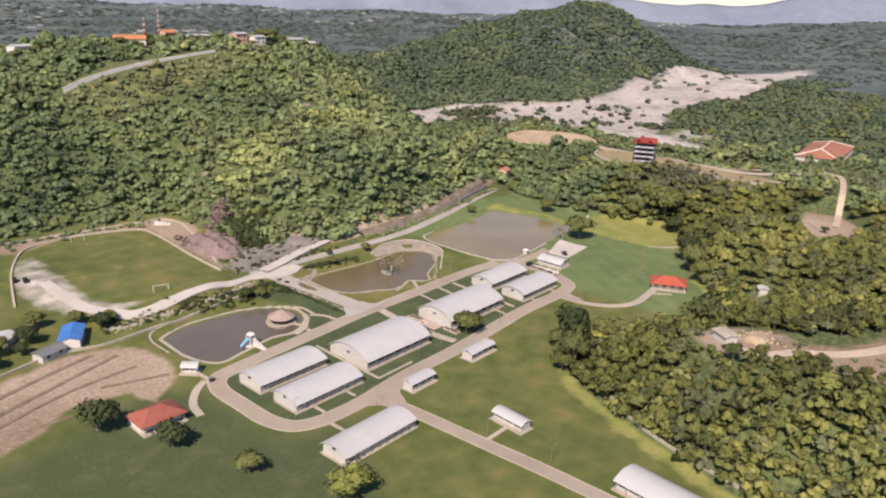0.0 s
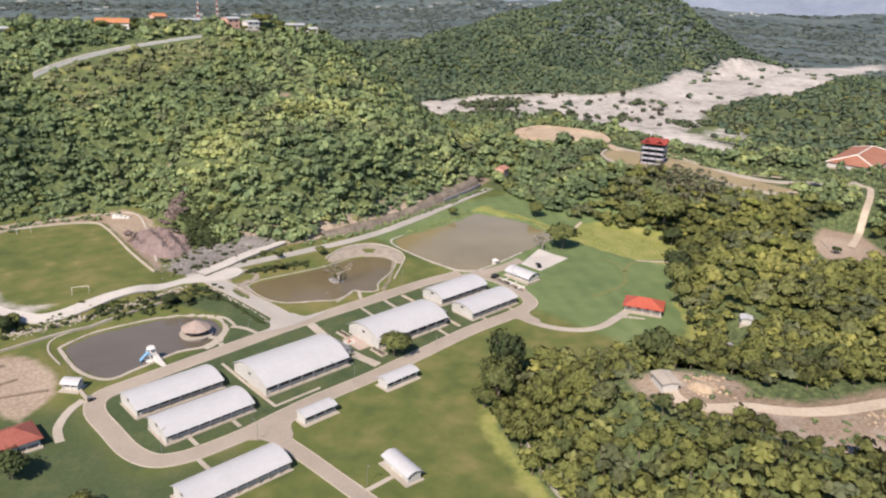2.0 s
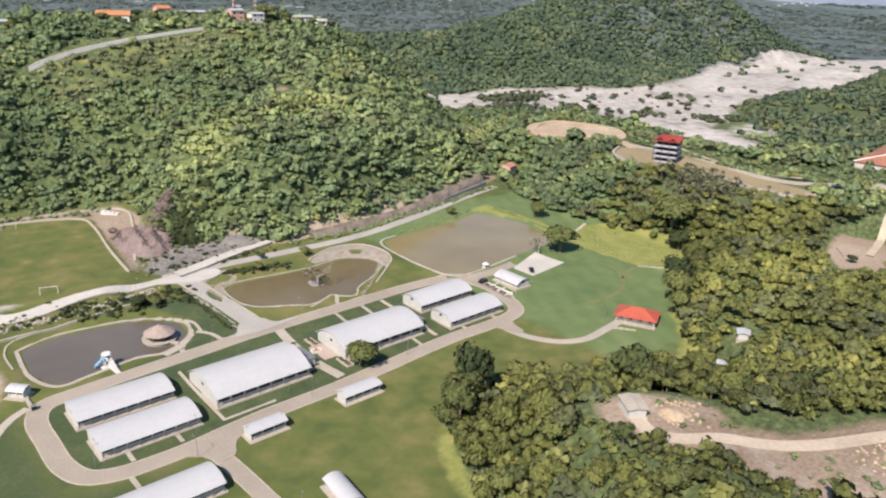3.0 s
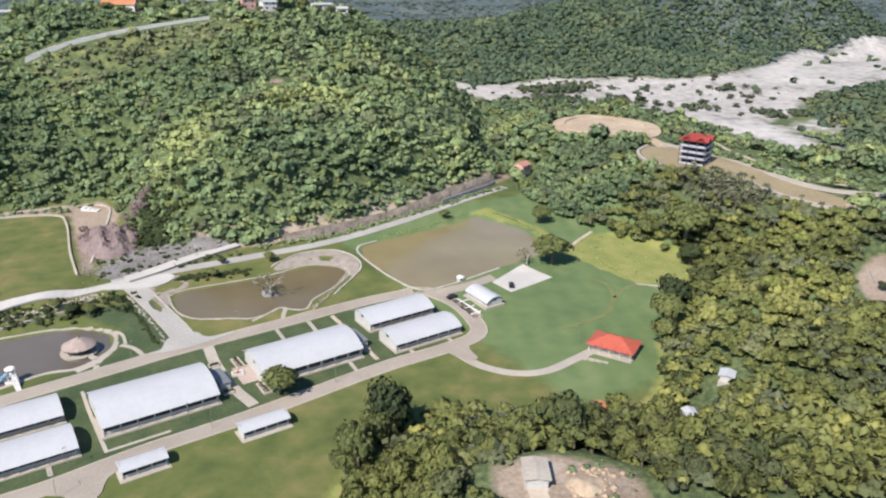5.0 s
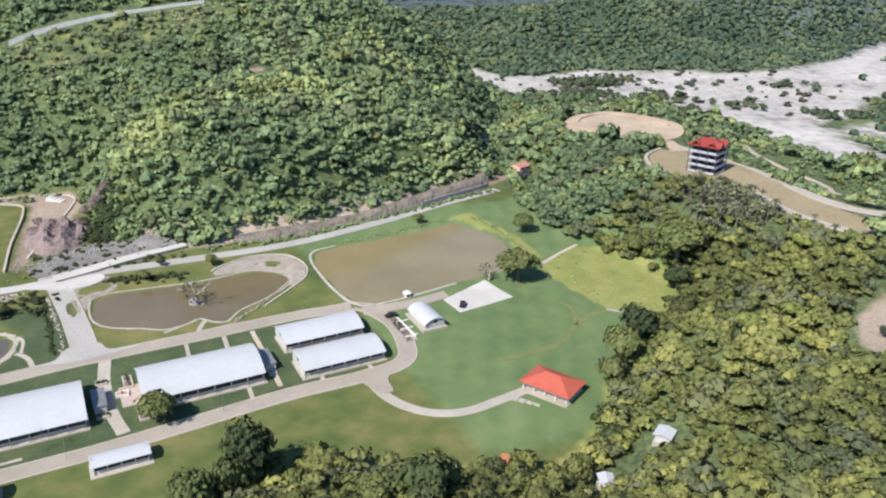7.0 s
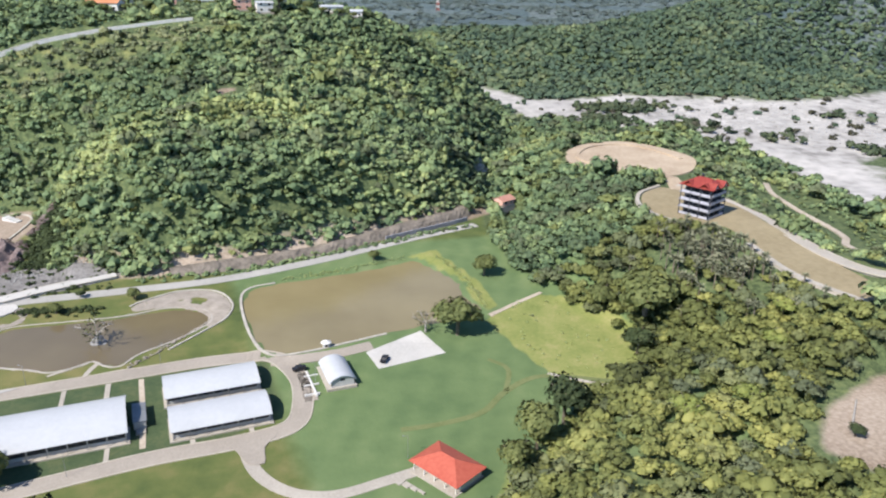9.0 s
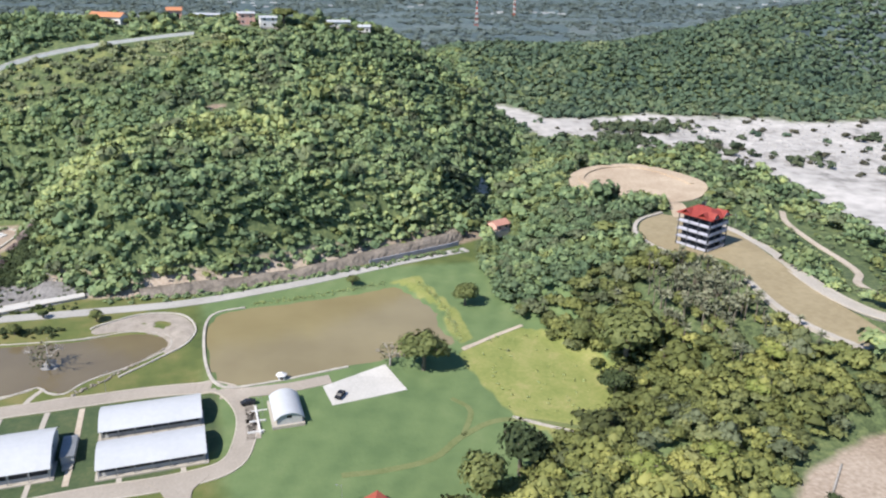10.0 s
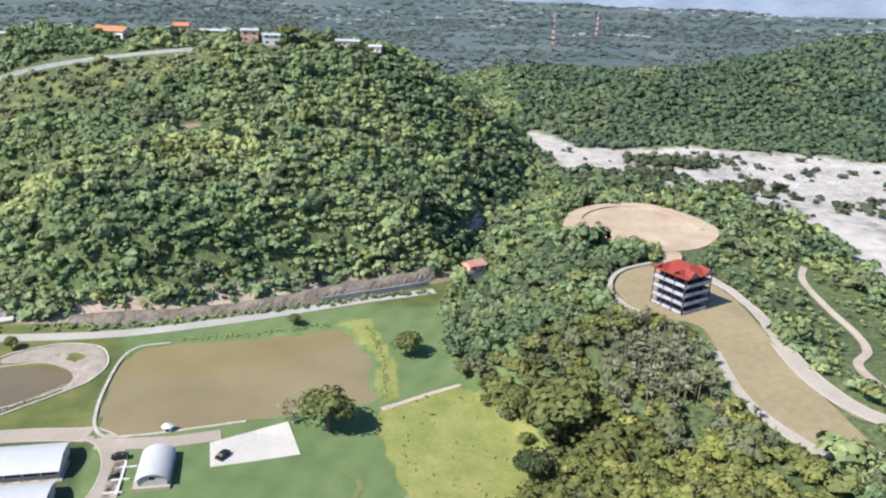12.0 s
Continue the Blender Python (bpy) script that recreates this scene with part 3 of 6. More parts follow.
def sheet(name, outline, z, material, label, category, depth=0.3, kind="structure", smoothed=True, lift=0.12):
    """A flat piece of ground or water with an outline."""
    pts = catmull([(x, y, 0) for x, y in list(outline) + [outline[0]]], 2.0)[:-1] if smoothed else [Vector((x, y, 0)) for x, y in outline]
    bm = bmesh.new()
    high = [land_at(p.x, p.y) + lift if z is None else z for p in pts]
    top = [bm.verts.new((p.x, p.y, h)) for p, h in zip(pts, high)]
    f = bm.faces.new(top)
    if depth:
        low = [bm.verts.new((p.x, p.y, h - depth)) for p, h in zip(pts, high)]
        for k in range(len(pts)):
            bm.faces.new((top[k - 1], top[k], low[k], low[k - 1]))
    if z is None:
        bmesh.ops.triangulate(bm, faces=[f])
        for _ in range(4):
            long_ = [e for e in bm.edges if e.calc_length() > 3.0]
            bmesh.ops.subdivide_edges(bm, edges=long_, cuts=1)
            bmesh.ops.triangulate(bm, faces=[g for g in bm.faces if len(g.verts) > 3])
        low_ids = set(low) if depth else set()
        for v in bm.verts:
            ground_z = land_at(v.co.x, v.co.y) + lift
            v.co.z = ground_z - depth if v in low_ids else max(ground_z, v.co.z) if v.co.z > ground_z - 0.05 else (ground_z if not depth or v.co.z > ground_z - depth * 0.4 else v.co.z)
    bmesh.ops.recalc_face_normals(bm, faces=bm.faces)
    return tagged(part(name, bm, material), label, category, kind=kind)


# ---- roads ----
strip("road", [(150, 215.3), (168.5, 218.3), (208, 222.5), (240, 225.6), (257, 223.5), (264, 212), (264.2, 198), (260, 187.4), (246, 183.6), (222, 181.5), (180, 174), (152, 170.5), (130, 166), (120, 164.8), (111, 164.7), (104, 167.6), (100.3, 175.5), (98.9, 187), (98, 199), (101.6, 206.2), (112, 208.8), (133, 212.5), (150, 215.3)], 5.3, M_ROAD, "pale tan concrete ring road round the halls", "road", kerb=0.35)
strip("road", [(171.8, 220.5), (169.6, 234), (167, 248), (164, 262), (161.5, 273)], 7.0, M_ROAD2, "pale grey concrete road to the bridge", "road", 0.10, kerb=0.3)
sheet("road", [(158, 219), (163, 221), (166.2, 227), (174.6, 228), (178, 222.8), (187, 222.6), (172, 218.6)], None, M_ROAD2, "pale flared junction of the two roads", "road", 0.6, lift=0.21)
sheet("road", [(126, 163.3), (131, 160.5), (133.6, 156), (138.4, 157), (141, 163), (147, 167.5), (136, 167)], None, M_ROAD, "pale flared junction with the lawn road", "road", 0.6, lift=0.2)
sheet("road", [(240, 185.5), (245, 180.5), (248, 174), (252, 173.5), (252.5, 180), (256, 185), (250, 186.5)], None, M_ROAD, "pale flared mouth of the house drive", "road", 0.6, lift=0.21)
sheet("apron", [(169, 248), (165.5, 262), (163.5, 272), (172, 277), (180, 273.4), (180, 265), (173, 261.5), (171.8, 254)], None, M_COBBLE, "half-round cobbled apron between road and pond", "paving", 0.8, lift=0.04)
strip("road", [(257, 220.5), (266, 220), (276, 220.8), (289, 223.6)], 3.8, M_ROAD, "pale concrete spur road by the pond", "road", 0.10)
strip("road", [(134, 163), (136.5, 149), (140, 124), (143.5, 99), (146, 70), (148, 30)], 4.6, M_ROAD, "pale tan concrete road across the lawn", "road", 0.11, kerb=0.25)
strip("road", [(155, 278), (178, 280), (212, 281.5), (246, 284.5), (284, 295), (322, 309), (356, 320)], 5.2, M_ROAD2, "pale gravel road along the hill foot", "road", 0.16)
strip("road", [(172, 281), (157, 276.2), (126, 270.8), (104, 266.2), (94, 268.6), (86.5, 279), (84, 300), (83, 316)], 4.6, M_BRIDGE, "pale concrete road past the football field", "road", 0.25)
strip("road", [(160, 277.6), (172, 282.2), (180, 286), (192, 290.6), (206, 295.4)], 5.0, M_BRIDGE, "pale concrete causeway across the dry creek", "road", 0.9, kerb=0.3, depth=2.0, cross=True)
strip("path", [(247, 183), (250, 170), (257, 160.9), (267, 157.3), (280, 159.4), (289, 161.4)], 3.4, M_CONC, "pale concrete drive to the red house", "path", 0.10)
strip("path", [(97, 207), (92, 203), (87.5, 196), (86.5, 189)], 2.4, M_CONC, "pale concrete footpath to the red-roofed house", "path", 0.10)
for poly, (outline, level), mm, lab in ((0, POND_LEVEL[0], M_POND, "muddy brown pond water"), (1, POND_LEVEL[1], M_POND2, "greenish brown pond water"), (2, POND_LEVEL[2], M_POND3, "grey pond water")):
    sheet("water", outline, level, mm, lab, "pond", 0.0)


def rim(name, outline, width, z, material, label, height=0.5, closed=True, group=""):
    pts = [(x, y, 0) for x, y in outline]
    line = catmull(pts + [pts[0]] if closed else pts, 1.5)
    bm = bmesh.new()
    prev = None
    r = random.Random(5)
    for k, p in enumerate(line):
        a, c = line[max(k - 1, 0)], line[min(k + 1, len(line) - 1)]
        d = (c - a).normalized()
        q = Vector((-d.y, d.x, 0)) * width / 2
        zz = land_at(p.x, p.y) if z is None else z
        j = r.uniform(-0.03, 0.03)
        ring = [bm.verts.new((*(p + q * s).xy, zz + h)) for s, h in ((-1.1, -0.8), (-1, height + j), (1, height + j), (1.1, -0.8))]
        if prev:
            for i in range(3):
                bm.faces.new((prev[i], prev[i + 1], ring[i + 1], ring[i]))
        else:
            bm.faces.new(ring)
        prev = ring
    bm.faces.new(prev[::-1])
    bmesh.ops.recalc_face_normals(bm, faces=bm.faces)
    return tagged(part(name, bm, material), label, "wall", group, "structure")


rim("pond_rim", POND_WEST, 1.3, POND_LEVEL[2][1] + 0.1, M_CONC, "pale concrete rim round the grey pond", 0.35)
rim("pond_rim", POND_EAST[11:] + POND_EAST[:3], 0.9, POND_LEVEL[0][1] + 0.1, M_STONE, "pale stone edging along the brown pond", 0.4, False)
rim("pond_rim", POND_MID, 0.7, POND_LEVEL[1][1] + 0.1, M_STONE, "pale stone edging round the small pond", 0.36)
rim("field_wall", [(67.5, 299), (72.5, 321), (77.5, 339), (87, 360.5), (98, 369.3), (118, 369.6), (140.5, 363.5), (144.5, 350), (143.5, 312), (144, 285)], 0.8, None, M_KERB, "low pale rubble wall round the football field", 0.75, False)
sheet("slab", [(286.5, 220.5), (296.5, 225), (306.5, 229), (309, 221.5), (311, 214.6), (300, 212.2), (288.5, 210)], None, M_BRIDGE, "square pale concrete pad on the lawn", "slab", 0.8, smoothed=False)


# ---- halls ----
ANGLE = 6.0


def hall(name, x, y, length, width, eave, rise, label, bays, angle=ANGLE, posts=True, group="", door_end=True):
    """A long shed with a shallow vaulted sheet roof; its open front faces its own -y."""
    z = land_at(x + 6, y + 5)
    h = thing(name, pose(x, y, z, 0, 0, angle), label, "building", group)
    part("plinth", bm_box(-0.8, length + 0.8, -1.2, width + 0.6, -0.6, 0.18), M_CONC, h)
    part("back_wall", bm_box(0.25, length - 0.25, width - 0.25, width, 0.18, eave), M_WALL, h)
    count = 14
    for nm, x0 in (("gable_wall", 0.0), ("gable_wall", length - 0.25)):
        bm = bmesh.new()
        for xx in (x0, x0 + 0.25):
            ring = [bm.verts.new((xx, 0.05, 0.18))]
            for k in range(count + 1):
                a, u = arc(width - 0.1, rise, k, count)
                ring.append(bm.verts.new((xx, width / 2 + a, eave + u)))
            ring.append(bm.verts.new((xx, width - 0.05, 0.18)))
            bm.faces.new(ring)
        bm.verts.ensure_lookup_table()
        m = len(ring)
        for k in range(m):
            bm.faces.new((bm.verts[k], bm.verts[(k + 1) % m], bm.verts[m + (k + 1) % m], bm.verts[m + k]))
        bmesh.ops.recalc_face_normals(bm, faces=bm.faces)
        g = part(nm, bm, M_WALL, h)
        s = -0.03 if x0 == 0 else 0.25
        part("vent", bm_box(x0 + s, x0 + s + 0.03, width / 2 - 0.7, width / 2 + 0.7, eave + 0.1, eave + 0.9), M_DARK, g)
    # front: sill wall, near-black panels painting the shade in the bays, and posts
    part("sill_wall", bm_box(0.25, length - 0.25, 0.3, 0.5, 0.18, 1.1), M_WALL, h)
    part("lintel", bm_box(0.25, length - 0.25, 0.25, 0.5, eave - 0.45, eave), M_TRIM, h)
    step = length / bays
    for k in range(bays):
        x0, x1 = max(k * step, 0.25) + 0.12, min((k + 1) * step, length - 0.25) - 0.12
        part("bay_shade_panel", bm_box(x0, x1, 0.42, 0.48, 1.1, eave - 0.45), M_DARK, h)
    for k in range(1, bays):
        part("post", bm_box(k * step - 0.14, k * step + 0.14, 0.16, 0.55, 0.18, eave - 0.02), M_TRIM, h)
    if posts:
        for k in range(bays + 1):
            xx = min(max(k * step, 0.1), length - 0.1)
            part("veranda_post", bm_box(xx - 0.09, xx + 0.09, -0.75, -0.57, 0.18, eave - 0.28), M_STEEL, h)
    # roof in sheets with standing ribs, overhanging
    over = 0.95 if posts else 0.6
    W = width + 2 * over
    sheets = max(6, int(length / 3.0))
    for k in range(sheets):
        x0, x1 = -0.5 + (length + 1.0) * k / sheets, -0.5 + (length + 1.0) * (k + 1) / sheets - 0.004
        bm = bmesh.new()
        lo, hi = [], []
        for i in range(count + 1):
            a, u = arc(W, rise * 1.12, i, count)
            zz = eave - 0.1 + u
            lo.append((a, zz))
        prev = None
        for a, zz in lo:
            ring = [bm.verts.new((xx, width / 2 + a, zz + t)) for xx, t in ((x0, 0), (x0, 0.12), (x1, 0.12), (x1, 0))]
            if prev:
                for i in range(4):
                    bm.faces.new((prev[i], prev[(i + 1) % 4], ring[(i + 1) % 4], ring[i]))
            else:
                bm.faces.new(ring)
            prev = ring
        bm.faces.new(prev[::-1])
        bmesh.ops.recalc_face_normals(bm, faces=bm.faces)
        part("roof_sheet", bm, M_ROOF, h)
    return h


hall("barrack_hall", 106.8, 189.8, 26.3, 11.0, 2.6, 1.7, "long barrack hall with a white vaulted sheet roof", 8, group="barrack halls")
hall("barrack_hall", 109.2, 173.3, 26.2, 11.0, 2.6, 1.7, "long barrack hall with a white vaulted sheet roof", 8, group="barrack halls")
hall("barrack_hall", 104.0, 141.8, 26.8, 9.0, 2.6, 1.5, "narrow long hall with a white sheet roof on the lawn", 9, group="barrack halls")
hall("assembly_hall", 142.0, 180.9, 30.5, 18.6, 3.1, 3.1, "large open-sided hall with a white vaulted roof", 7)
hall("dining_hall", 186.8, 187.0, 32.0, 16.6, 3.3, 2.9, "large white-roofed hall beside a paved court", 7)
hall("barrack_hall", 229.9, 188.2, 25.0, 11.0, 2.8, 1.8, "white-roofed barrack hall beside the ring road", 6, group="barrack halls")
hall("barrack_hall", 227.8, 204.2, 25.0, 11.0, 2.8, 1.8, "white-roofed barrack hall behind its twin", 6, group="barrack halls")
hall("small_hangar", 271.4, 214.3, 12.5, 7.0, 1.8, 1.7, "small hangar with a high curved white roof", 3, -84, False)
hall("latrine_block", 174.2, 163.4, 12.6, 4.4, 2.7, 0.7, "small white-roofed wash block on the lawn", 4, posts=False, group="wash blocks")
hall("latrine_block", 144.0, 160.4, 10.6, 4.0, 2.7, 0.7, "small white-roofed wash block beside the road", 3, posts=False, group="wash blocks")
hall("latrine_block", 152.0, 132.6, 11.0, 4.0, 2.4, 0.9, "small hut with a rounded white roof on the lawn", 3, -90, False, "wash blocks")
hall("barrack_hall", 150.5, 88.0, 28.0, 9.0, 2.7, 1.5, "white-roofed hall at the lawn's edge", 8, -90, True, "barrack halls")


def hip_house(name, x, y, angle, length, width, eave, rise, label, material=None, wall=None, porch=True):
    z = land_at(x + 4, y + 4)
    h = thing(name, pose(x, y, z, 0, 0, angle), label, "house")
    o = 0.9
    part("plinth", bm_box(-0.5, length + 0.5, -1.2, width + 0.5, -1.0, 0.2), M_CONC, h)
    part("wall_block", bm_box(0, length, 1.6 if porch else 0, width, 0.2, eave), wall or M_WHITE, h)
    for k in range(5):
        xx = 0.15 + (length - 0.3) * k / 4
        part("porch_post", bm_box(xx - 0.12, xx + 0.12, 0.0, 0.24, 0.2, eave - 0.02), M_TRIM, h)
    for k in range(4):
        xx = length * (k + 0.5) / 4
        y0 = 1.6 if porch else 0
        w = part("window", bm_box(xx - 0.7, xx + 0.7, y0 - 0.06, y0 - 0.02, 1.1, 2.2), M_TRIM, h)
        part("pane", bm_box(xx - 0.6, xx + 0.6, y0 - 0.09, y0 - 0.065, 1.2, 2.1), M_GLASS, w)
    c = [(-o, -o), (length + o, -o), (length + o, width + o), (-o, width + o)]
    r0, r1 = (width / 2, width / 2), (length - width / 2, width / 2)
    for tri in ((c[0], c[1], r1, r0), (c[1], c[2], r1), (c[2], c[3], r0, r1), (c[3], c[0], r0)):
        bm = bmesh.new()
        zz = lambda p: eave + rise if p in (r0, r1) else eave - 0.15
        top = [bm.verts.new((*p, zz(p) + 0.1)) for p in tri]
        low = [bm.verts.new((*p, zz(p))) for p in tri]
        bm.faces.new(top)
        bm.faces.new(low[::-1])
        for k in range(len(tri)):
            bm.faces.new((top[k - 1], top[k], low[k], low[k - 1]))
        bmesh.ops.recalc_face_normals(bm, faces=bm.faces)
        part("roof_slope", bm, material or M_RED, h)
    return h


hip_house("red_roof_house", 287.2, 162.0, -58, 14.0, 9.5, 2.9, 2.4, "single-storey house with a bright red hipped roof")
barn = hip_house("barn", 530.0, 176.0, 12, 68.0, 26.0, 3.0, 4.2, "large barn with a dull terracotta hipped roof", M_BRICKTILE, M_WALL)
for p0, p1 in (((-0.9, -0.9, 3.0), (13, 13, 7.3)), ((68.9, -0.9, 3.0), (55, 13, 7.3)), ((68.9, 26.9, 3.0), (55, 13, 7.3)), ((-0.9, 26.9, 3.0), (13, 13, 7.3)), ((13, 13, 7.3), (55, 13, 7.3))):
    part("ridge_cap", tube(bmesh.new(), p0, p1, 0.45, 0.45, 6), M_TRIM, barn, "pale ridge cap")
hip_house("red_roof_house", 69.5, 189.0, 4, 12.5, 9.0, 2.8, 2.3, "single-storey house with a faded red roof by trees", M_FADED)


# ---- four-storey building on the ridge ----
def pitched_panel():
    bm = bmesh.new()
    box(bm, 4.6, 7.4, 0.9, 3.4, 13.35, 13.45)
    for v in bm.verts:
        v.co.z += (v.co.y - 2.0) * 0.36
    return bm


def ridge_building():
    h = thing("apartment_building", pose(428.3, 251.8, 25.1, 0, 0, 28), "dark four-storey building with white balconies and red roof", "building")
    L_, W_ = 12.0, 13.0
    for s in range(4):
        z0 = 0.4 + s * 3.0
        part("storey_wall", bm_box(1.3, L_ - 1.3, 1.3, W_ - 1.3, z0, z0 + 2.72), M_NAVY, h)
        part("balcony_slab", bm_box(-0.4, L_ + 0.4, -0.4, W_ + 0.4, z0 + 2.76, z0 + 3.0), M_SLAB, h)
        for k in range(3):
            x0, y0 = 0.75 + k * 3.9, 0.8 + k * 4.2
            part("balcony_rail", bm_box(x0 - 0.5, x0 + 3.0, -0.38, -0.26, z0 + 0.05, z0 + 0.95), M_RAIL, h)
            part("balcony_rail", bm_box(-0.38, -0.26, y0 - 0.5, y0 + 3.2, z0 + 0.05, z0 + 0.95), M_RAIL, h)
            part("balcony_rail", bm_box(L_ + 0.26, L_ + 0.38, y0 - 0.5, y0 + 3.2, z0 + 0.05, z0 + 0.95), M_RAIL, h)
            part("window", bm_box(1.7 + k * 3.1, 3.7 + k * 3.1, 1.22, 1.29, z0 + 0.5, z0 + 2.3), M_GLASS, h)
            part("window", bm_box(1.22, 1.29, 1.8 + k * 3.5, 3.9 + k * 3.5, z0 + 0.5, z0 + 2.3), M_GLASS, h)
    for k in range(4):
        part("column", bm_box(-0.25 + k * 4.05, 0.05 + k * 4.05, -0.25, 0.05, -3.0, 12.4), M_NAVY, h)
        part("column", bm_box(-0.25, 0.05, 0.3 + k * 4.1, 0.6 + k * 4.1, -3.0, 12.4), M_NAVY, h)
    part("base_wall", bm_box(0.6, L_ - 0.6, 0.6, W_ - 0.6, -4.0, 0.4), M_NAVY, h)
    c = [(-0.9, -0.9), (L_ + 0.9, -0.9), (L_ + 0.9, W_ + 0.9), (-0.9, W_ + 0.9)]
    r0, r1 = (L_ / 2, W_ / 2 - 2.5), (L_ / 2, W_ / 2 + 2.5)

    def slope(corners, thick=0.15):
        bm = bmesh.new()
        top = [bm.verts.new(p) for p in corners]
        low = [bm.verts.new((p[0], p[1], p[2] - thick)) for p in corners]
        bm.faces.new(top)
        bm.faces.new(low[::-1])
        for k in range(len(corners)):
            bm.faces.new((top[k - 1], top[k], low[k], low[k - 1]))
        bmesh.ops.recalc_face_normals(bm, faces=bm.faces)
        return bm

    for tri in ((c[0], c[1], r0), (c[1], c[2], r1, r0), (c[2], c[3], r1), (c[3], c[0], r0, r1)):
        part("roof_slope", slope([(*p, 12.4 + (2.9 if p in (r0, r1) else 0.1)) for p in tri]), M_DEEPRED, h)
    # cross gables over the two fronts
    for gx in (2.4, 9.6):
        for sgn in (-1, 1):
            part("dormer_roof", slope([(gx, -0.9, 14.6), (gx, 3.6, 14.6), (gx + sgn * 2.2, 3.6, 12.7), (gx + sgn * 2.2, -0.9, 12.7)]), M_DEEPRED, h)
        part("dormer_wall", slope([(gx - 1.9, -0.6, 12.6), (gx + 1.9, -0.6, 12.6), (gx, -0.6, 14.4), (gx, -0.58, 14.4)], 0.1), M_WHITE, h)
    for gy in (3.0, 10.0):
        for sgn in (-1, 1):
            part("dormer_roof", slope([(-0.9, gy, 14.5), (3.4, gy, 14.5), (3.4, gy + sgn * 2.2, 12.65), (-0.9, gy + sgn * 2.2, 12.65)]), M_DEEPRED, h)
    part("solar_panel", pitched_panel(), M_GLASS, h, "dark solar panel on the roof")
    part("water_tank", tube(bmesh.new(), (8.2, 8.6, 14.2), (8.2, 8.6, 15.8), 0.7, 0.65, 12), M_BLACK, h, "black water tank on the roof")
    part("antenna", tube(bmesh.new(), (6.0, 6.5, 15.0), (6.0, 6.5, 18.5), 0.07, 0.04, 5), M_STEEL, h)
    return h


ridge_building()
sheet("terrace", TERRACE, 25.25, M_OCHRE, "levelled ochre earth terrace along the ridge", "ground", 3.0)
rim("terrace_edge", [(436, 300), (421, 291), (412.5, 276), (413, 259), (420, 250)], 1.6, 25.2, M_CONC, "pale concrete edge of the terrace", 0.35, False)
rim("terrace_edge", [(428, 226), (424.4, 204), (425.4, 190), (431, 174)], 2.2, 25.2, M_CONC, "pale concrete edge of the terrace", 0.4, False)
strip("road", [(446, 300), (455, 281), (456, 266), (453, 245), (448.8, 222), (448, 206), (451, 189), (462.5, 174), (481, 163)], 5.0, M_CONC, "pale concrete channel along the terrace", "road", 0.55, depth=3.0, cross=True, kerb=0.6)
strip("road", [(437, 180), (446, 172), (460, 165), (476, 157), (455, 146), (420, 134), (400, 128)], 3.2, M_TRACK, "sandy track winding through the wood", "road", 0.4, depth=2.5, cross=True)
strip("road", [(221, 96.5), (216, 91.5), (215, 86), (218.5, 81), (227, 76), (231.5, 71), (237, 66), (246, 61), (259, 56), (280, 48), (312, 34)], 4.0, M_TRACK, "pale worn track across the clearing", "road", 0.2, depth=1.0)
strip("path", [(512, 322), (500.8, 303.7), (496.5, 283.1), (493.3, 257.9), (486, 240.7), (472.5, 226), (466.6, 209.5), (466, 196)], 2.8, M_TRACK, "pale footpath down the slope", "path", 0.5, depth=2.0)
strip("road", [(441, 292), (447, 306), (451, 322), (452, 334)], 7.0, M_DIRT, "sandy ramp between the terrace and the pad", "road", 0.35, depth=3.0, cross=True)
sheet("pad", PAD, 24.1, M_DIRT, "levelled round pad of bare sandy earth", "ground", 3.0)
rim("pad_bank", [(427, 340), (424, 358), (434, 374), (450, 382), (466, 378), (474, 360), (476, 345)], 2.4, 24.0, M_DIRT, "low sandy bank round the earth pad", 0.8, False)


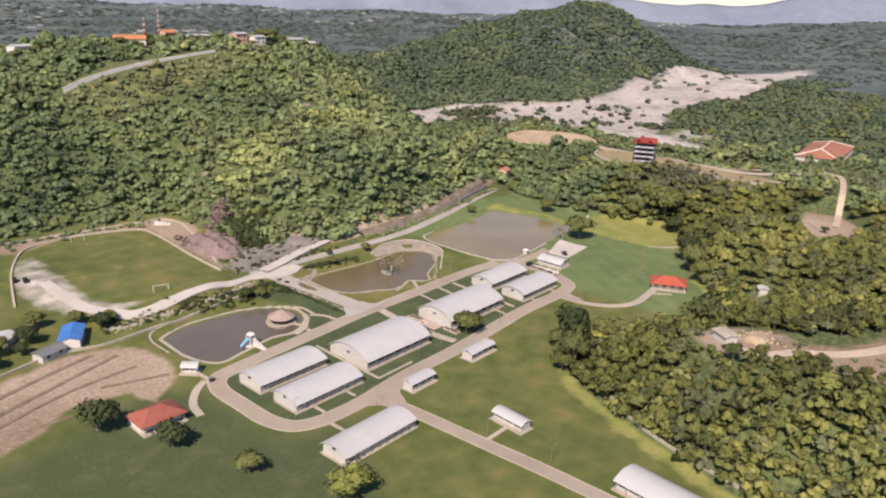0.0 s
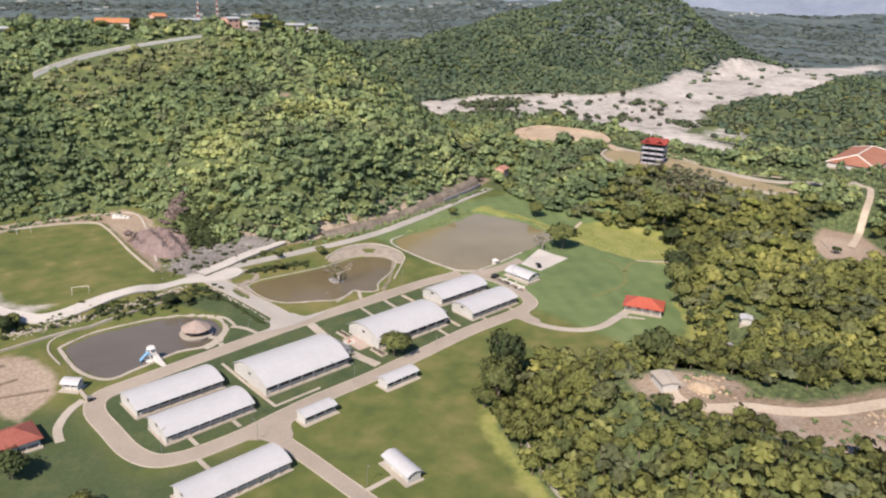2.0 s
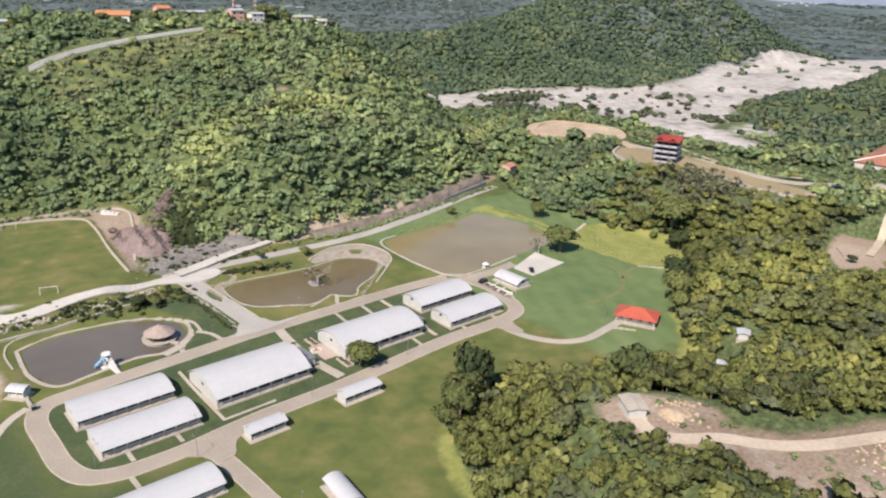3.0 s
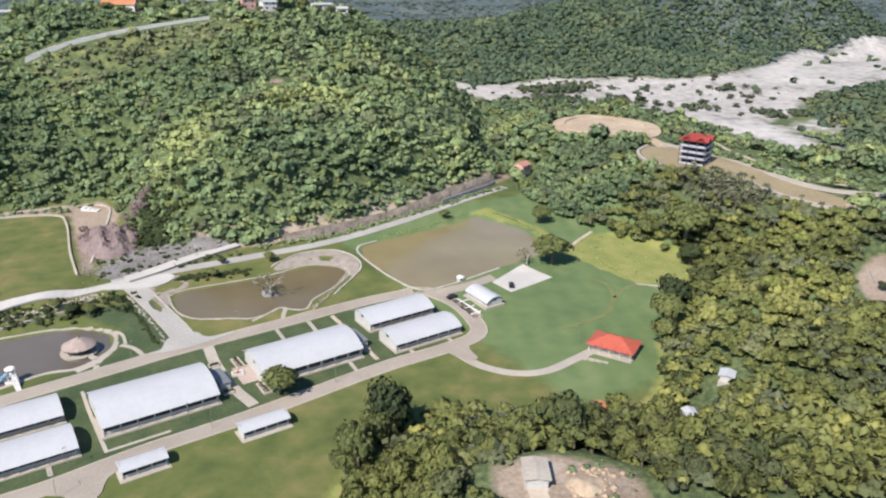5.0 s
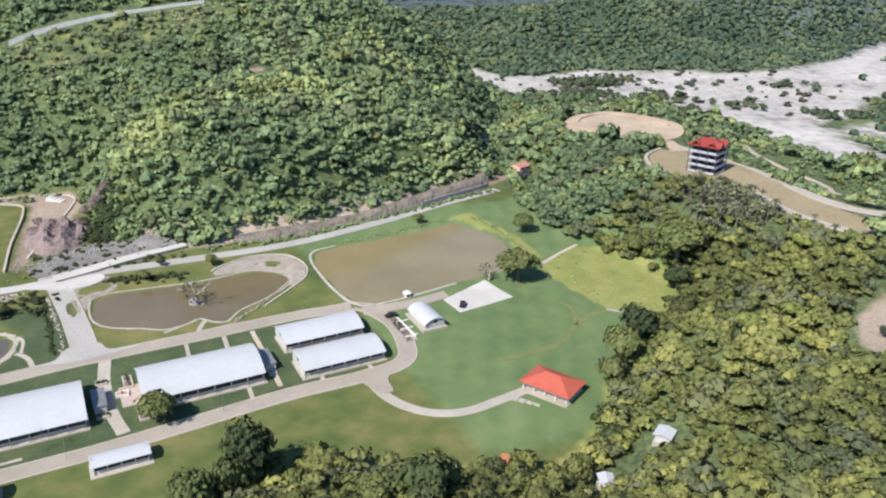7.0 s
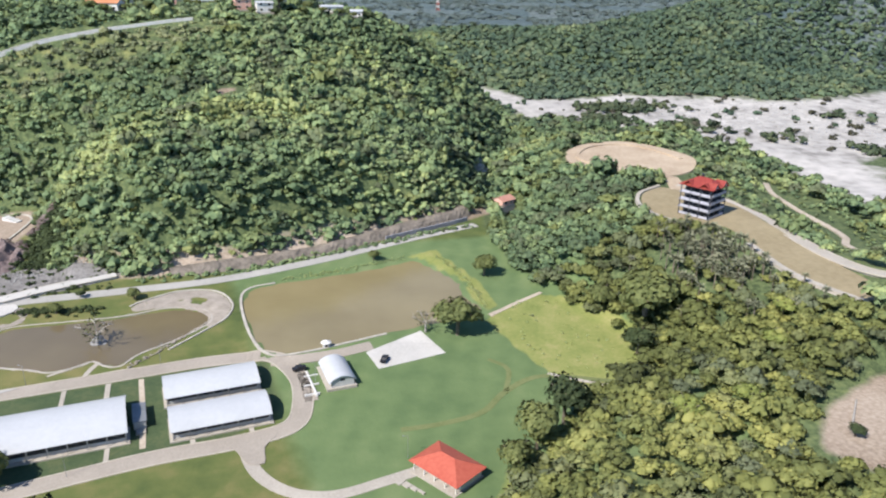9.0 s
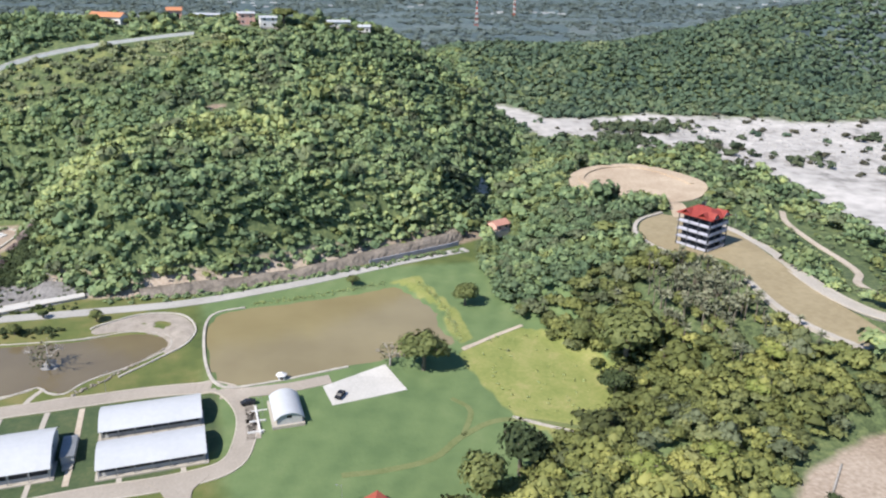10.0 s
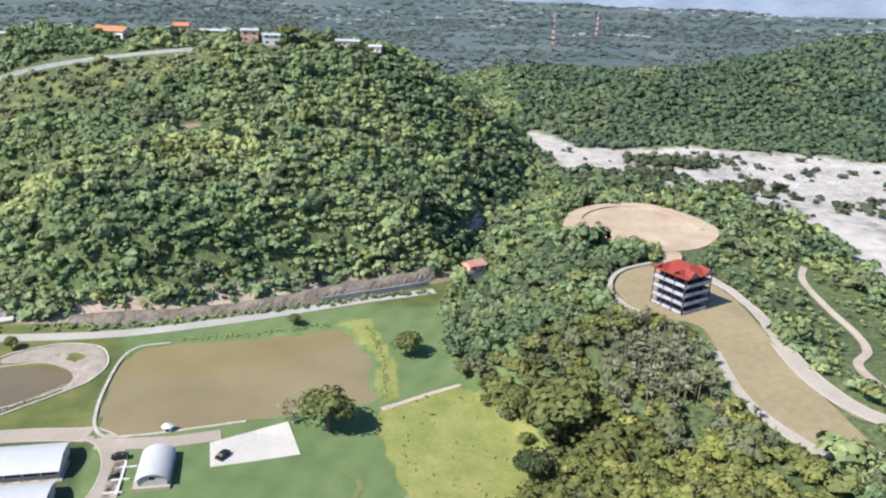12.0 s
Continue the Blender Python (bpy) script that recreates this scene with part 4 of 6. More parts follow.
# ---- trees ----
def leaf_crown(seed, leaves, size, flat=0.8, lobes=7, up=0.3, spread=(0.25, 0.62)):
    """A crown of many small leaf sprays about radius 1: corners, faces and a tint painted lighter upwards."""
    r = np.random.default_rng(seed)
    cen = r.normal(0, 1, (lobes, 3))
    cen = cen / np.linalg.norm(cen, axis=1)[:, None] * r.uniform(*spread, (lobes, 1))
    cen[:, 2] = np.abs(cen[:, 2]) * 0.75
    rad = r.uniform(0.3, 0.6, lobes) * (8.0 / (lobes + 1)) ** 0.12
    pick = r.integers(0, lobes, leaves)
    d = r.normal(0, 1, (leaves, 3))
    d[:, 2] = d[:, 2] * 0.8 + 0.35
    d /= np.linalg.norm(d, axis=1)[:, None]
    p = cen[pick] + d * np.array([1.08, 1.08, 0.72]) * (rad[pick] * r.uniform(0.8, 1.12, leaves))[:, None]
    nrm = d + np.array([0, 0, 0.15]) + r.normal(0, 0.2, (leaves, 3))
    nrm /= np.linalg.norm(nrm, axis=1)[:, None]
    t1 = np.cross(nrm, r.normal(0, 1, (leaves, 3)))
    t1 /= np.linalg.norm(t1, axis=1)[:, None]
    t2 = np.cross(nrm, t1)
    a, c = (size * r.uniform(0.6, 1.3, (leaves, 1)) for _ in range(2))
    v = np.stack([p - t1 * a - t2 * c * 0.3, p + t2 * c * -1, p + t1 * a + t2 * c * 0.2, p + t2 * c], 1)
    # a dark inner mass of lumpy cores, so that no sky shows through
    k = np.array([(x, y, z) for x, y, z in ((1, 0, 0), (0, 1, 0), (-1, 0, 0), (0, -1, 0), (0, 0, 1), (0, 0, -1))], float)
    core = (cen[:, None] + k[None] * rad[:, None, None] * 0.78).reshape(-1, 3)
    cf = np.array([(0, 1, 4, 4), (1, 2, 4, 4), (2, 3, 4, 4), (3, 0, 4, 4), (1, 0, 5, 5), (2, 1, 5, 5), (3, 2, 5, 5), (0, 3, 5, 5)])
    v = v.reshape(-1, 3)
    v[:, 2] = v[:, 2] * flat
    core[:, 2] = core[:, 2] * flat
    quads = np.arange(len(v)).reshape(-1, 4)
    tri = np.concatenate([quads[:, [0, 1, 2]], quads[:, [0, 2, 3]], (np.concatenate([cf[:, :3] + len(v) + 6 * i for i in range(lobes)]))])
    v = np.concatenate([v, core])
    # tint by height puts lit tops and shaded undersides into the leaf colour
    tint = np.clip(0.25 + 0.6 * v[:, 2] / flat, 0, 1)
    whole = p / (np.linalg.norm(p, axis=1)[:, None] + 1e-6)
    soft = d * 0.6 + whole * 0.35 + np.array([0, 0, up]) + r.normal(0, 0.36, (leaves, 3))
    soft = np.concatenate([np.repeat(soft, 4, 0), np.tile(k, (lobes, 1)) + np.array([0, 0, max(0.2, up)])])
    soft /= np.linalg.norm(soft, axis=1)[:, None]
    return v.astype(np.float32), tri.astype(np.int32), tint.astype(np.float32), soft.astype(np.float32)


def leaf_attributes(me, tint, hue, soft):
    for nm, kind_, field, val in (("tint", "FLOAT", "value", tint), ("hue", "FLOAT", "value", hue), ("clump_normal", "FLOAT_VECTOR", "vector", soft)):
        a = me.attributes.new(nm, kind_, "POINT")
        a.data.foreach_set(field, np.ascontiguousarray(val, np.float32).ravel())


def species_of(x, y):
    """Which sort of tree stands where: groves that shade into one another."""
    return np.array([noise.noise((a * 0.045, b_ * 0.045, 21.0)) * 0.7 + noise.noise((a * 0.16, b_ * 0.16, 4.0)) * 0.35 for a, b_ in zip(x, y)])


def forest(name, spots, crowns, material, label, mixed=1.0):
    """One sheet of woodland: spots are x, y, z, radius, tint."""
    r = np.random.default_rng(len(spots))
    vs, fs, ts, hs, ns, at = [], [], [], [], [], 0
    which = r.integers(0, len(crowns), len(spots))
    turn = r.uniform(0, 6.28, len(spots))
    for k, (v, f, t, q) in enumerate(crowns):
        s = spots[which == k]
        if not len(s):
            continue
        a = turn[which == k]
        c, sn = np.cos(a)[:, None], np.sin(a)[:, None]
        x, y = v[None, :, 0], v[None, :, 1]
        stretch = r.uniform(0.8, 1.25, (len(s), 1))
        w = np.stack([(x * c - y * sn) * s[:, 3:4] + s[:, 0:1], (x * sn + y * c) * s[:, 3:4] + s[:, 1:2], v[None, :, 2] * s[:, 3:4] * stretch + s[:, 2:3]], -1)
        vs.append(w.reshape(-1, 3))
        fs.append((f[None] + (np.arange(len(s)) * len(v))[:, None, None]).reshape(-1, 3) + at)
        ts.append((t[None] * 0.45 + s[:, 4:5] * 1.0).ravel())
        h = np.clip(0.5 + mixed * (0.9 * species_of(s[:, 0], s[:, 1]) + r.normal(0, 0.2, len(s))), 0, 1)
        hs.append(np.repeat(h, len(v)))
        qx, qy = q[None, :, 0], q[None, :, 1]
        ns.append(np.stack([qx * c - qy * sn, qx * sn + qy * c, np.broadcast_to(q[None, :, 2], (len(s), len(q)))], -1).reshape(-1, 3))
        at += len(s) * len(v)
    me = mesh_from(name, np.concatenate(vs), np.concatenate(fs), material)
    leaf_attributes(me, np.concatenate(ts), np.concatenate(hs), np.concatenate(ns))
    return tagged(new(name, me), label, "trees", kind="stuff")


def scatter(x0, x1, y0, y1, step, seed):
    r = np.random.default_rng(seed)
    gx, gy = np.meshgrid(np.arange(x0, x1, step), np.arange(y0, y1, step))
    n_ = gx.size
    return gx.ravel() + r.uniform(-0.6, 0.6, n_) * step, gy.ravel() + r.uniform(-0.6, 0.6, n_) * step, r


CHANNEL = [(446, 300), (455, 281), (455.5, 266), (452.5, 245), (447.8, 222), (447, 206), (450.5, 189), (462, 174), (481, 163)]
SANDY_TRACK = [(437, 180), (446, 172), (460, 165), (476, 157), (455, 146), (420, 134), (400, 128)]
SLOPE_PATH = [(512, 322), (500.8, 303.7), (496.5, 283.1), (493.3, 257.9), (486, 240.7), (472.5, 226), (466.6, 209.5), (466, 196)]
VILLA_ROAD = [(140, 447.5), (159, 451), (190, 455.5), (215, 458.5), (238, 462)]
FOOT_ROAD = [(155, 278), (178, 280), (212, 281.5), (246, 284.5), (284, 295), (322, 309), (356, 320)]
STREAM = [(376, 378), (386, 400), (382, 424)]
TRACKS = [(CHANNEL, 4.0), (SANDY_TRACK, 4.5), (SLOPE_PATH, 3.6), (VILLA_ROAD, 4.0), (FOOT_ROAD, 8.0), (STREAM, 4.0)]
YARDS = [([(445, 290), (452, 320)], 6.0), ([(373, 328), (373, 333)], 6.0), ([(434, 250), (434, 262)], 12.0), ([(190, 484), (206, 484)], 8.0), ([(228, 496), (250, 492)], 7.0), ([(265, 472), (280, 474)], 7.0), ([(312, 492), (336, 496)], 6.0), ([(279, 112), (305, 122)], 4.5), ([(266, 130), (266, 133)], 3.0), ([(248, 380), (254, 381)], 4.5)]


def clear_of(x, y):
    """How far a spot lies from all that must stay open."""
    d = np.full(x.shape, 1e9)
    for p, gap in ((PAD, 2), (TERRACE, 4.0), (CLEARING, 2), (CLEARING_EAST, 2), (RED_COURT, 6), (FIELD, 6), (FIELD_BANK, 0), (CREEK, 0)):
        d = np.minimum(d, -inside(x, y, p) - gap)
    for line, gap in TRACKS + YARDS:
        d = np.minimum(d, np.abs(side(x, y, line)) - gap)
    return d


near_crowns = [leaf_crown(k, 135, 0.14, 0.55 + 0.12 * (k % 4), 10, 0.4, (0.3, 0.8)) for k in range(8)]
hill_crowns = [leaf_crown(80 + k, 34, 0.275, 0.7 + 0.1 * (k % 4), 5, 0.35, (0.3, 1.0)) for k in range(12)]
mid_crowns = [leaf_crown(20 + k, 95, 0.19, 0.65 + 0.1 * (k % 4), 7, 0.35, (0.3, 0.8)) for k in range(8)]
far_crowns = [leaf_crown(40 + k, 15, 0.43, 0.75, 3, 0.45, (0.3, 0.9)) for k in range(7)]

x, y, r = scatter(30, 460, 290, 780, 3.6, 1)
hill_d = inside(x, y, HILL_FOOT)
keep = (hill_d > np.where((x > 222) & (y < 345), 3.5, -1.5)) & (clear_of(x, y) > 0) & (np.hypot((x - 164) / 18, (y - 328) / 28) > 1) & (np.hypot((x - 175) / 8, (y - 346) / 9) > 1) & (inside(x, y, RIVER) < -4) & (y < np.where(x > 330, 900, 525))
keep &= ~((y < 460) & (y > 453) & (x < 250) & (x > 150) & (r.uniform(0, 1, x.shape) < 0.7))
keep &= ~((x < 166) & (y < 386))
x, y = x[keep], y[keep]
grove = np.array([noise.noise((a * 0.02, b_ * 0.02, 3.0)) for a, b_ in zip(x, y)])
size = np.exp(r.normal(1.16, 0.27, x.shape)).clip(1.7, 6.4) * (1 - 0.2 * (inside(x, y, DRY_SLOPE) > -3))
knoll = np.exp(-((x - 240) / 62) ** 2 - ((y - 338) / 34) ** 2)
# the -0.48 term paints the hollow's shade into the tint of its crowns
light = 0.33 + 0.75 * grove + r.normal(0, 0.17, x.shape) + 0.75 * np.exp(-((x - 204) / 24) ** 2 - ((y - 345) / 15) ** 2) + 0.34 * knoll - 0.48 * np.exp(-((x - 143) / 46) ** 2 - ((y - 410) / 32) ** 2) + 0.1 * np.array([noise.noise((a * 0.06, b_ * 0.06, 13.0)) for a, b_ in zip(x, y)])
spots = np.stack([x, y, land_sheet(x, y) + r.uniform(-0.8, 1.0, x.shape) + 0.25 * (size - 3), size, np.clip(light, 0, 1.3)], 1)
dry = (inside(x, y, DRY_SLOPE) > r.normal(0, 3.0, x.shape))
thin = spots[dry & (r.uniform(0, 1, x.shape) < 0.93)] * np.array([1, 1, 1, 0.92, 1]) + np.array([0, 0, -0.3, 0, 0.4])
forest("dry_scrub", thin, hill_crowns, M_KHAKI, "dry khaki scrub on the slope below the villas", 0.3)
spots = spots[~dry]
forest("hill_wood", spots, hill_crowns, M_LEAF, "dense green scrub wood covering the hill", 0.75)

tufts = spots.copy()
tufts[:, 0] += r.uniform(1.2, 2.6, len(tufts))
tufts[:, 1] += r.uniform(-2.4, 0.4, len(tufts))
tufts = tufts[(clear_of(tufts[:, 0], tufts[:, 1]) > 0) & (inside(tufts[:, 0], tufts[:, 1], HILL_FOOT) > 0) & (inside(tufts[:, 0], tufts[:, 1], RIVER) < -3) & (np.hypot((tufts[:, 0] - 164) / 17, (tufts[:, 1] - 328) / 25) > 1)]
tufts[:, 2], tufts[:, 3] = land_sheet(tufts[:, 0], tufts[:, 1]) - 0.2, tufts[:, 3] * 0.8
forest("hill_scrub", tufts, [leaf_crown(90 + k, 6, 0.55, 0.8, 1, 0.4, (0.0, 0.1)) for k in range(5)], M_LEAF, "low green scrub between the hill's trees")

PALM_AT = (408, 218)


def wood_spots(x0, x1, y0, y1, step, seed, small, large, lift):
    x, y, r = scatter(x0, x1, y0, y1, step, seed)
    keep = (inside(x, y, WOOD_EDGE) > 1.0) & (clear_of(x, y) > small * 0.5) & (inside(x, y, RIVER) < -3) & (inside(x, y, HILL_FOOT) < 6)
    keep &= ~((x > 470) & (r.uniform(0, 1, x.shape) < 0.3))
    keep &= ~((np.hypot((x - PALM_AT[0]) / 15, (y - PALM_AT[1]) / 25) < 1) & (r.uniform(0, 1, x.shape) < 0.8))
    grove = np.array([noise.noise((a * 0.03, b_ * 0.03, 9.0)) for a, b_ in zip(x, y)])
    grove = grove + 0.9 * np.exp(-((x - 358) / 26) ** 2 - ((y - 146) / 18) ** 2) + 0.5 * np.exp(-((x - 402) / 16) ** 2 - ((y - 176) / 12) ** 2) - 0.5 * np.exp(-((x - 380) / 12) ** 2 - ((y - 222) / 20) ** 2)
    rad = r.uniform(small, large, x.shape) * (1 + 0.3 * (r.uniform(0, 1, x.shape) > 0.85) + 0.55 * (r.uniform(0, 1, x.shape) > 0.95))
    rad = rad * (1 - 0.5 * ((x > 457) & (x < 515) & (y < 325))) * (1 - 0.4 * ((inside(x + 11, y + 5, CLEARING) > -3) & (x < 222)))
    s_ = np.stack([x, y, land_sheet(x, y) + lift * rad * r.uniform(0.5, 1.3, x.shape), rad, np.clip(0.34 + 0.6 * grove + r.normal(0, 0.26, x.shape), 0, 1.25)], 1)
    return s_[keep]


spots = wood_spots(165, 600, 20, 470, 4.0, 2, 2.3, 4.1, 0.7)
x, y = spots[:, 0], spots[:, 1]
near = (x < 305) & (y < 165)
mid = ~near & (x < 425) & (y < 255)
band = ~near & ~mid & (x < 490) & (y < 330)
forest("crest_wood", spots[band], mid_crowns, M_LEAF, "mixed green wood along the ridge's crest")
forest("ridge_wood", spots[~near & ~mid & ~band], hill_crowns, M_LEAF, "mixed green wood on the ridge and beyond")
forest("slope_wood", spots[mid], near_crowns, M_SLOPELEAF, "mixed green wood on the slope above the lawn")
near_spots = wood_spots(165, 305, 20, 165, 4.7, 7, 2.0, 3.9, 0.7)
low_spots = spots[near]
x, y, r = scatter(400, 1300, 440, 900, 6.6, 3)
keep = (inside(x, y, RIVER) < -4) & (inside(x, y, HILL_FOOT) < 3) & ((y > 470) | (x > 600)) & (inside(x, y, SCARS) < 0)
keep |= (inside(x, y, HILL_FOOT) < 0) & (inside(x, y, RIVER) > 0) & (r.uniform(0, 1, x.shape) < 0.015)
x, y, r2 = x[keep], y[keep], r
spots = np.stack([x, y, land_sheet(x, y) + 0.6, r.uniform(3.6, 6.6, x.shape), np.clip(r.normal(0.3, 0.2, x.shape) + 0.55 * np.array([noise.noise((a * 0.011, b_ * 0.011, 17.0)) for a, b_ in zip(x, y)]), 0, 1.1)], 1)
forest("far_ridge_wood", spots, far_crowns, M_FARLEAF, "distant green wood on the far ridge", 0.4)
x, y, r = scatter(560, 1150, 130, 470, 9.0, 12)
open_ground = np.array([noise.noise((a * 0.012, b_ * 0.012, 5.0)) for a, b_ in zip(x, y)])
keep = (inside(x, y, RIVER) < -3) & (open_ground + r.normal(0, 0.12, x.shape) > -0.22) & (inside(x, y, RED_COURT) < -3) & ((inside(x, y, RIVER_BARS) < 0) | (r.uniform(0, 1, x.shape) < 0.3))
x, y = x[keep], y[keep]
spots = np.stack([x, y, land_sheet(x, y) + 1.0, r.uniform(4.2, 7.0, x.shape), np.clip(r.normal(0.28, 0.22, x.shape), 0, 1)], 1)
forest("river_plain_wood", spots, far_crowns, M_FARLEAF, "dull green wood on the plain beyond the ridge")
x, y, r = scatter(-700, 2900, 120, 2900, 25.0, 4)
d = np.hypot(x - 300, y - 300)
clump = np.array([noise.noise((a * 0.006, b_ * 0.006, 1.0)) for a, b_ in zip(x, y)])
keep = (((y > 640 - 0.2 * x) & (x < 420)) | (x > 1150) | (y > 1000)) & ~((x > 400) & (x < 1300) & (y > 440) & (y < 910)) & (clump + r.normal(0, 0.18, x.shape) > -0.08) & (inside(x, y, RIVER) < -8) & (x > -200 - 0.35 * y) & (d < 2800)
x, y = x[keep], y[keep]
spots = np.stack([x, y, land_sheet(x, y) + 1.0, r.uniform(7, 14.0, x.shape), np.clip(r.normal(0.2, 0.2, x.shape), 0, 1)], 1)
plain_crowns = [leaf_crown(60 + k, 6, 0.7, 0.28, 1, 2.0) for k in range(4)]
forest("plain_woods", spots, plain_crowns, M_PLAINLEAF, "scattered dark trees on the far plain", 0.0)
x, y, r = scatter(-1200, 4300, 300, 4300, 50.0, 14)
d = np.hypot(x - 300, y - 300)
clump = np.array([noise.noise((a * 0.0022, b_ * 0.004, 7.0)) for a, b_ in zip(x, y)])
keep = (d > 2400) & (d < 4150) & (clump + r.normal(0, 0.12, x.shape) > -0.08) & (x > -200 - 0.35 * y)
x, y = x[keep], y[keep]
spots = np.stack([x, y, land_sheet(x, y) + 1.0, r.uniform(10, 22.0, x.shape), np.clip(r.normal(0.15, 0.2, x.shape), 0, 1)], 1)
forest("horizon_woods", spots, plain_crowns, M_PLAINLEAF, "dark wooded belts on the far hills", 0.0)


# single trees
def tree_kind(seed, leaves, size, material, bare=False, flat=0.8, twigs=3):
    """A tree about 1 across its crown's half: trunk with limbs, and a crown of leaf sprays."""
    r = random.Random(seed)
    bm = bmesh.new()
    tube(bm, (0, 0, -0.3), (0.03, 0.02, 0.7), 0.085, 0.06)
    for k in range(6):
        a = k * 1.05 + r.uniform(-0.3, 0.3)
        h = r.uniform(0.45, 0.7)
        e = (0.6 * math.cos(a), 0.6 * math.sin(a), h + r.uniform(0.25, 0.6))
        tube(bm, (0.02, 0.02, h), e, 0.024 if bare else 0.04, 0.012 if bare else 0.018, 5)
        for j in range(twigs):
            b_ = a + r.uniform(-0.8, 0.8)
            tube(bm, e, (e[0] + 0.3 * math.cos(b_), e[1] + 0.3 * math.sin(b_), e[2] + r.uniform(0.0 if bare else 0.1, 0.35)), 0.008 if bare else 0.016, 0.003 if bare else 0.006, 4)
    v, f, t, q = leaf_crown(seed, leaves, size, flat, 5 if bare else 14)
    if bare:
        f = f[: int(leaves * 2)]
    v = v.copy()
    v[:, 2] += 0.75
    me = mesh_from("crown", v, f, material)
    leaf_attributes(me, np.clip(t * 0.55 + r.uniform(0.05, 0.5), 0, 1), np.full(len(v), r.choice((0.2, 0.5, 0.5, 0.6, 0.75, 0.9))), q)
    tk = bpy.data.meshes.new("trunk")
    bm.to_mesh(tk)
    bm.free()
    tk.materials.append(M_PALEBARK if bare else M_BARK)
    return tk, me


def tree(kind, x, y, radius, label, group="", name="tree", tall=1.0, z=None):
    t = new(name)
    zz = land_at(x, y) if z is None else z
    t.matrix_world = Matrix.LocRotScale((x, y, zz), Euler((0, 0, (x * 7.3 + y * 3.1) % 6.28)), (radius, radius, radius * tall))
    tagged(t, label, "tree", group)
    for nm, me in zip(("trunk", "crown"), kind):
        o = new(nm, me)
        o.parent = t
    return t


KINDS = [tree_kind(100 + k, 430, 0.105, M_TREE if k % 5 == 3 else M_SLOPELEAF, False, 0.5 + 0.12 * (k % 4), 0) for k in range(11)]
LAWN = [tree_kind(200 + k, 1000, 0.082, M_TREE, False, 0.85, 0) for k in range(3)]
BARE = tree_kind(301, 110, 0.06, M_DRYLEAF, True, 0.9, 12)
picked = sorted(range(len(near_spots)), key=lambda k: float(np.hypot(near_spots[k][0] - 225, near_spots[k][1] - 125)))[:300]
for k in picked:
    s = near_spots[k]
    tree(KINDS[(k * 5 + int(s[0])) % 11], float(s[0]), float(s[1]), float(s[3]), "broad green tree in a dense wood" if s[3] > 3.6 else "small bushy green tree in a dense wood", "trees of the wood", tall=1.1 + 0.65 * ((k * 0.37) % 1))
rest = np.concatenate([near_spots[[k for k in range(len(near_spots)) if k not in set(picked)]], low_spots * np.array([1, 1, 1, 0.95, 1]) - np.array([0, 0, 0.4, 0, 0])])
rest[:, 3] = np.minimum(rest[:, 3], 3.4)
forest("understorey", rest, hill_crowns, M_SLOPELEAF, "low green scrub between the wood's trees")
for x, y, rad, lab in ((318, 225, 9.2, "broad dark tree beside the concrete pad"), (189.0, 181.0, 6.4, "round dark tree beside the dining hall"), (342, 267, 6.0, "lone small tree on the far lawn"),
                       (61, 199.5, 7.2, "dark tree beside the red-roofed house"), (73.5, 180, 5.8, "dark tree on the lawn by the house"), (83.2, 155.6, 4.7, "lone dark round tree on the lawn"),
                       (208, 147.0, 7.4, "tall dark tree at the wood's edge"), (206, 150.4, 5.2, "dark spreading tree at the wood's edge"), (212.5, 148.6, 4.8, "dark spreading tree at the wood's edge"), (200.5, 144.6, 5.0, "dark spreading tree at the wood's edge"), (203, 140.5, 5.6, "tall dark tree at the wood's edge"), (192.5, 138.5, 4.6, "dark spreading tree at the wood's edge"), (195, 135.5, 6.0, "tall dark tree at the wood's edge")):
    tree(LAWN[int(x) % 3], x, y, rad, lab, "lawn trees", tall=1.9 if "tall" in lab else 1.15 if "spreading" in lab else 1.0)
LIME = tree_kind(230, 820, 0.08, M_LIME, False, 0.6, 0)
for x, y, rad, kind, lab in ((380, 212, 13.0, LAWN[0], "very broad dark green tree on the slope"), (371, 200, 6.4, LAWN[1], "round dark green tree above the meadow"), (372, 228, 6.4, LAWN[2], "dark green tree above the meadow"), (332, 171, 7.6, LAWN[1], "broad dark tree at the wood's corner"), (319.5, 161, 7.2, LAWN[0], "dark tree at the wood's corner"), (310, 152, 5.8, LAWN[2], "dark tree at the wood's corner"),
                             (97, 130, 7.0, LIME, "yellowish green tree on the lawn"), (408, 182, 4.8, LIME, "bright lime-green tree below the terrace"), (395, 169, 5.0, LIME, "bright lime-green tree in the wood"), (352, 146, 5.6, LIME, "pale green spreading tree in the wood"), (371, 148, 5.2, LIME, "pale green spreading tree in the wood")):
    tree(kind, x, y, rad, lab, "standout trees", tall=1.4 if "corner" in lab else 1.0, z=land_at(x, y) + (0.0 if x < 110 else 1.0))
tree(BARE, 308, 228.5, 5.2, "sparse grey twiggy tree beside the broad tree", "", "bare_tree")
tree(BARE, 205.5, 245, 7.0, "half-bare grey tree on the pond's islet", "", "bare_tree")


# ---- pond pavilion, slide tower and other things round the water ----
def cone(bm, r0, r1, z0, z1, sides=20, cx=0.0, cy=0.0):
    return tube(bm, (cx, cy, z0), (cx, cy, z1), r0, r1, sides)


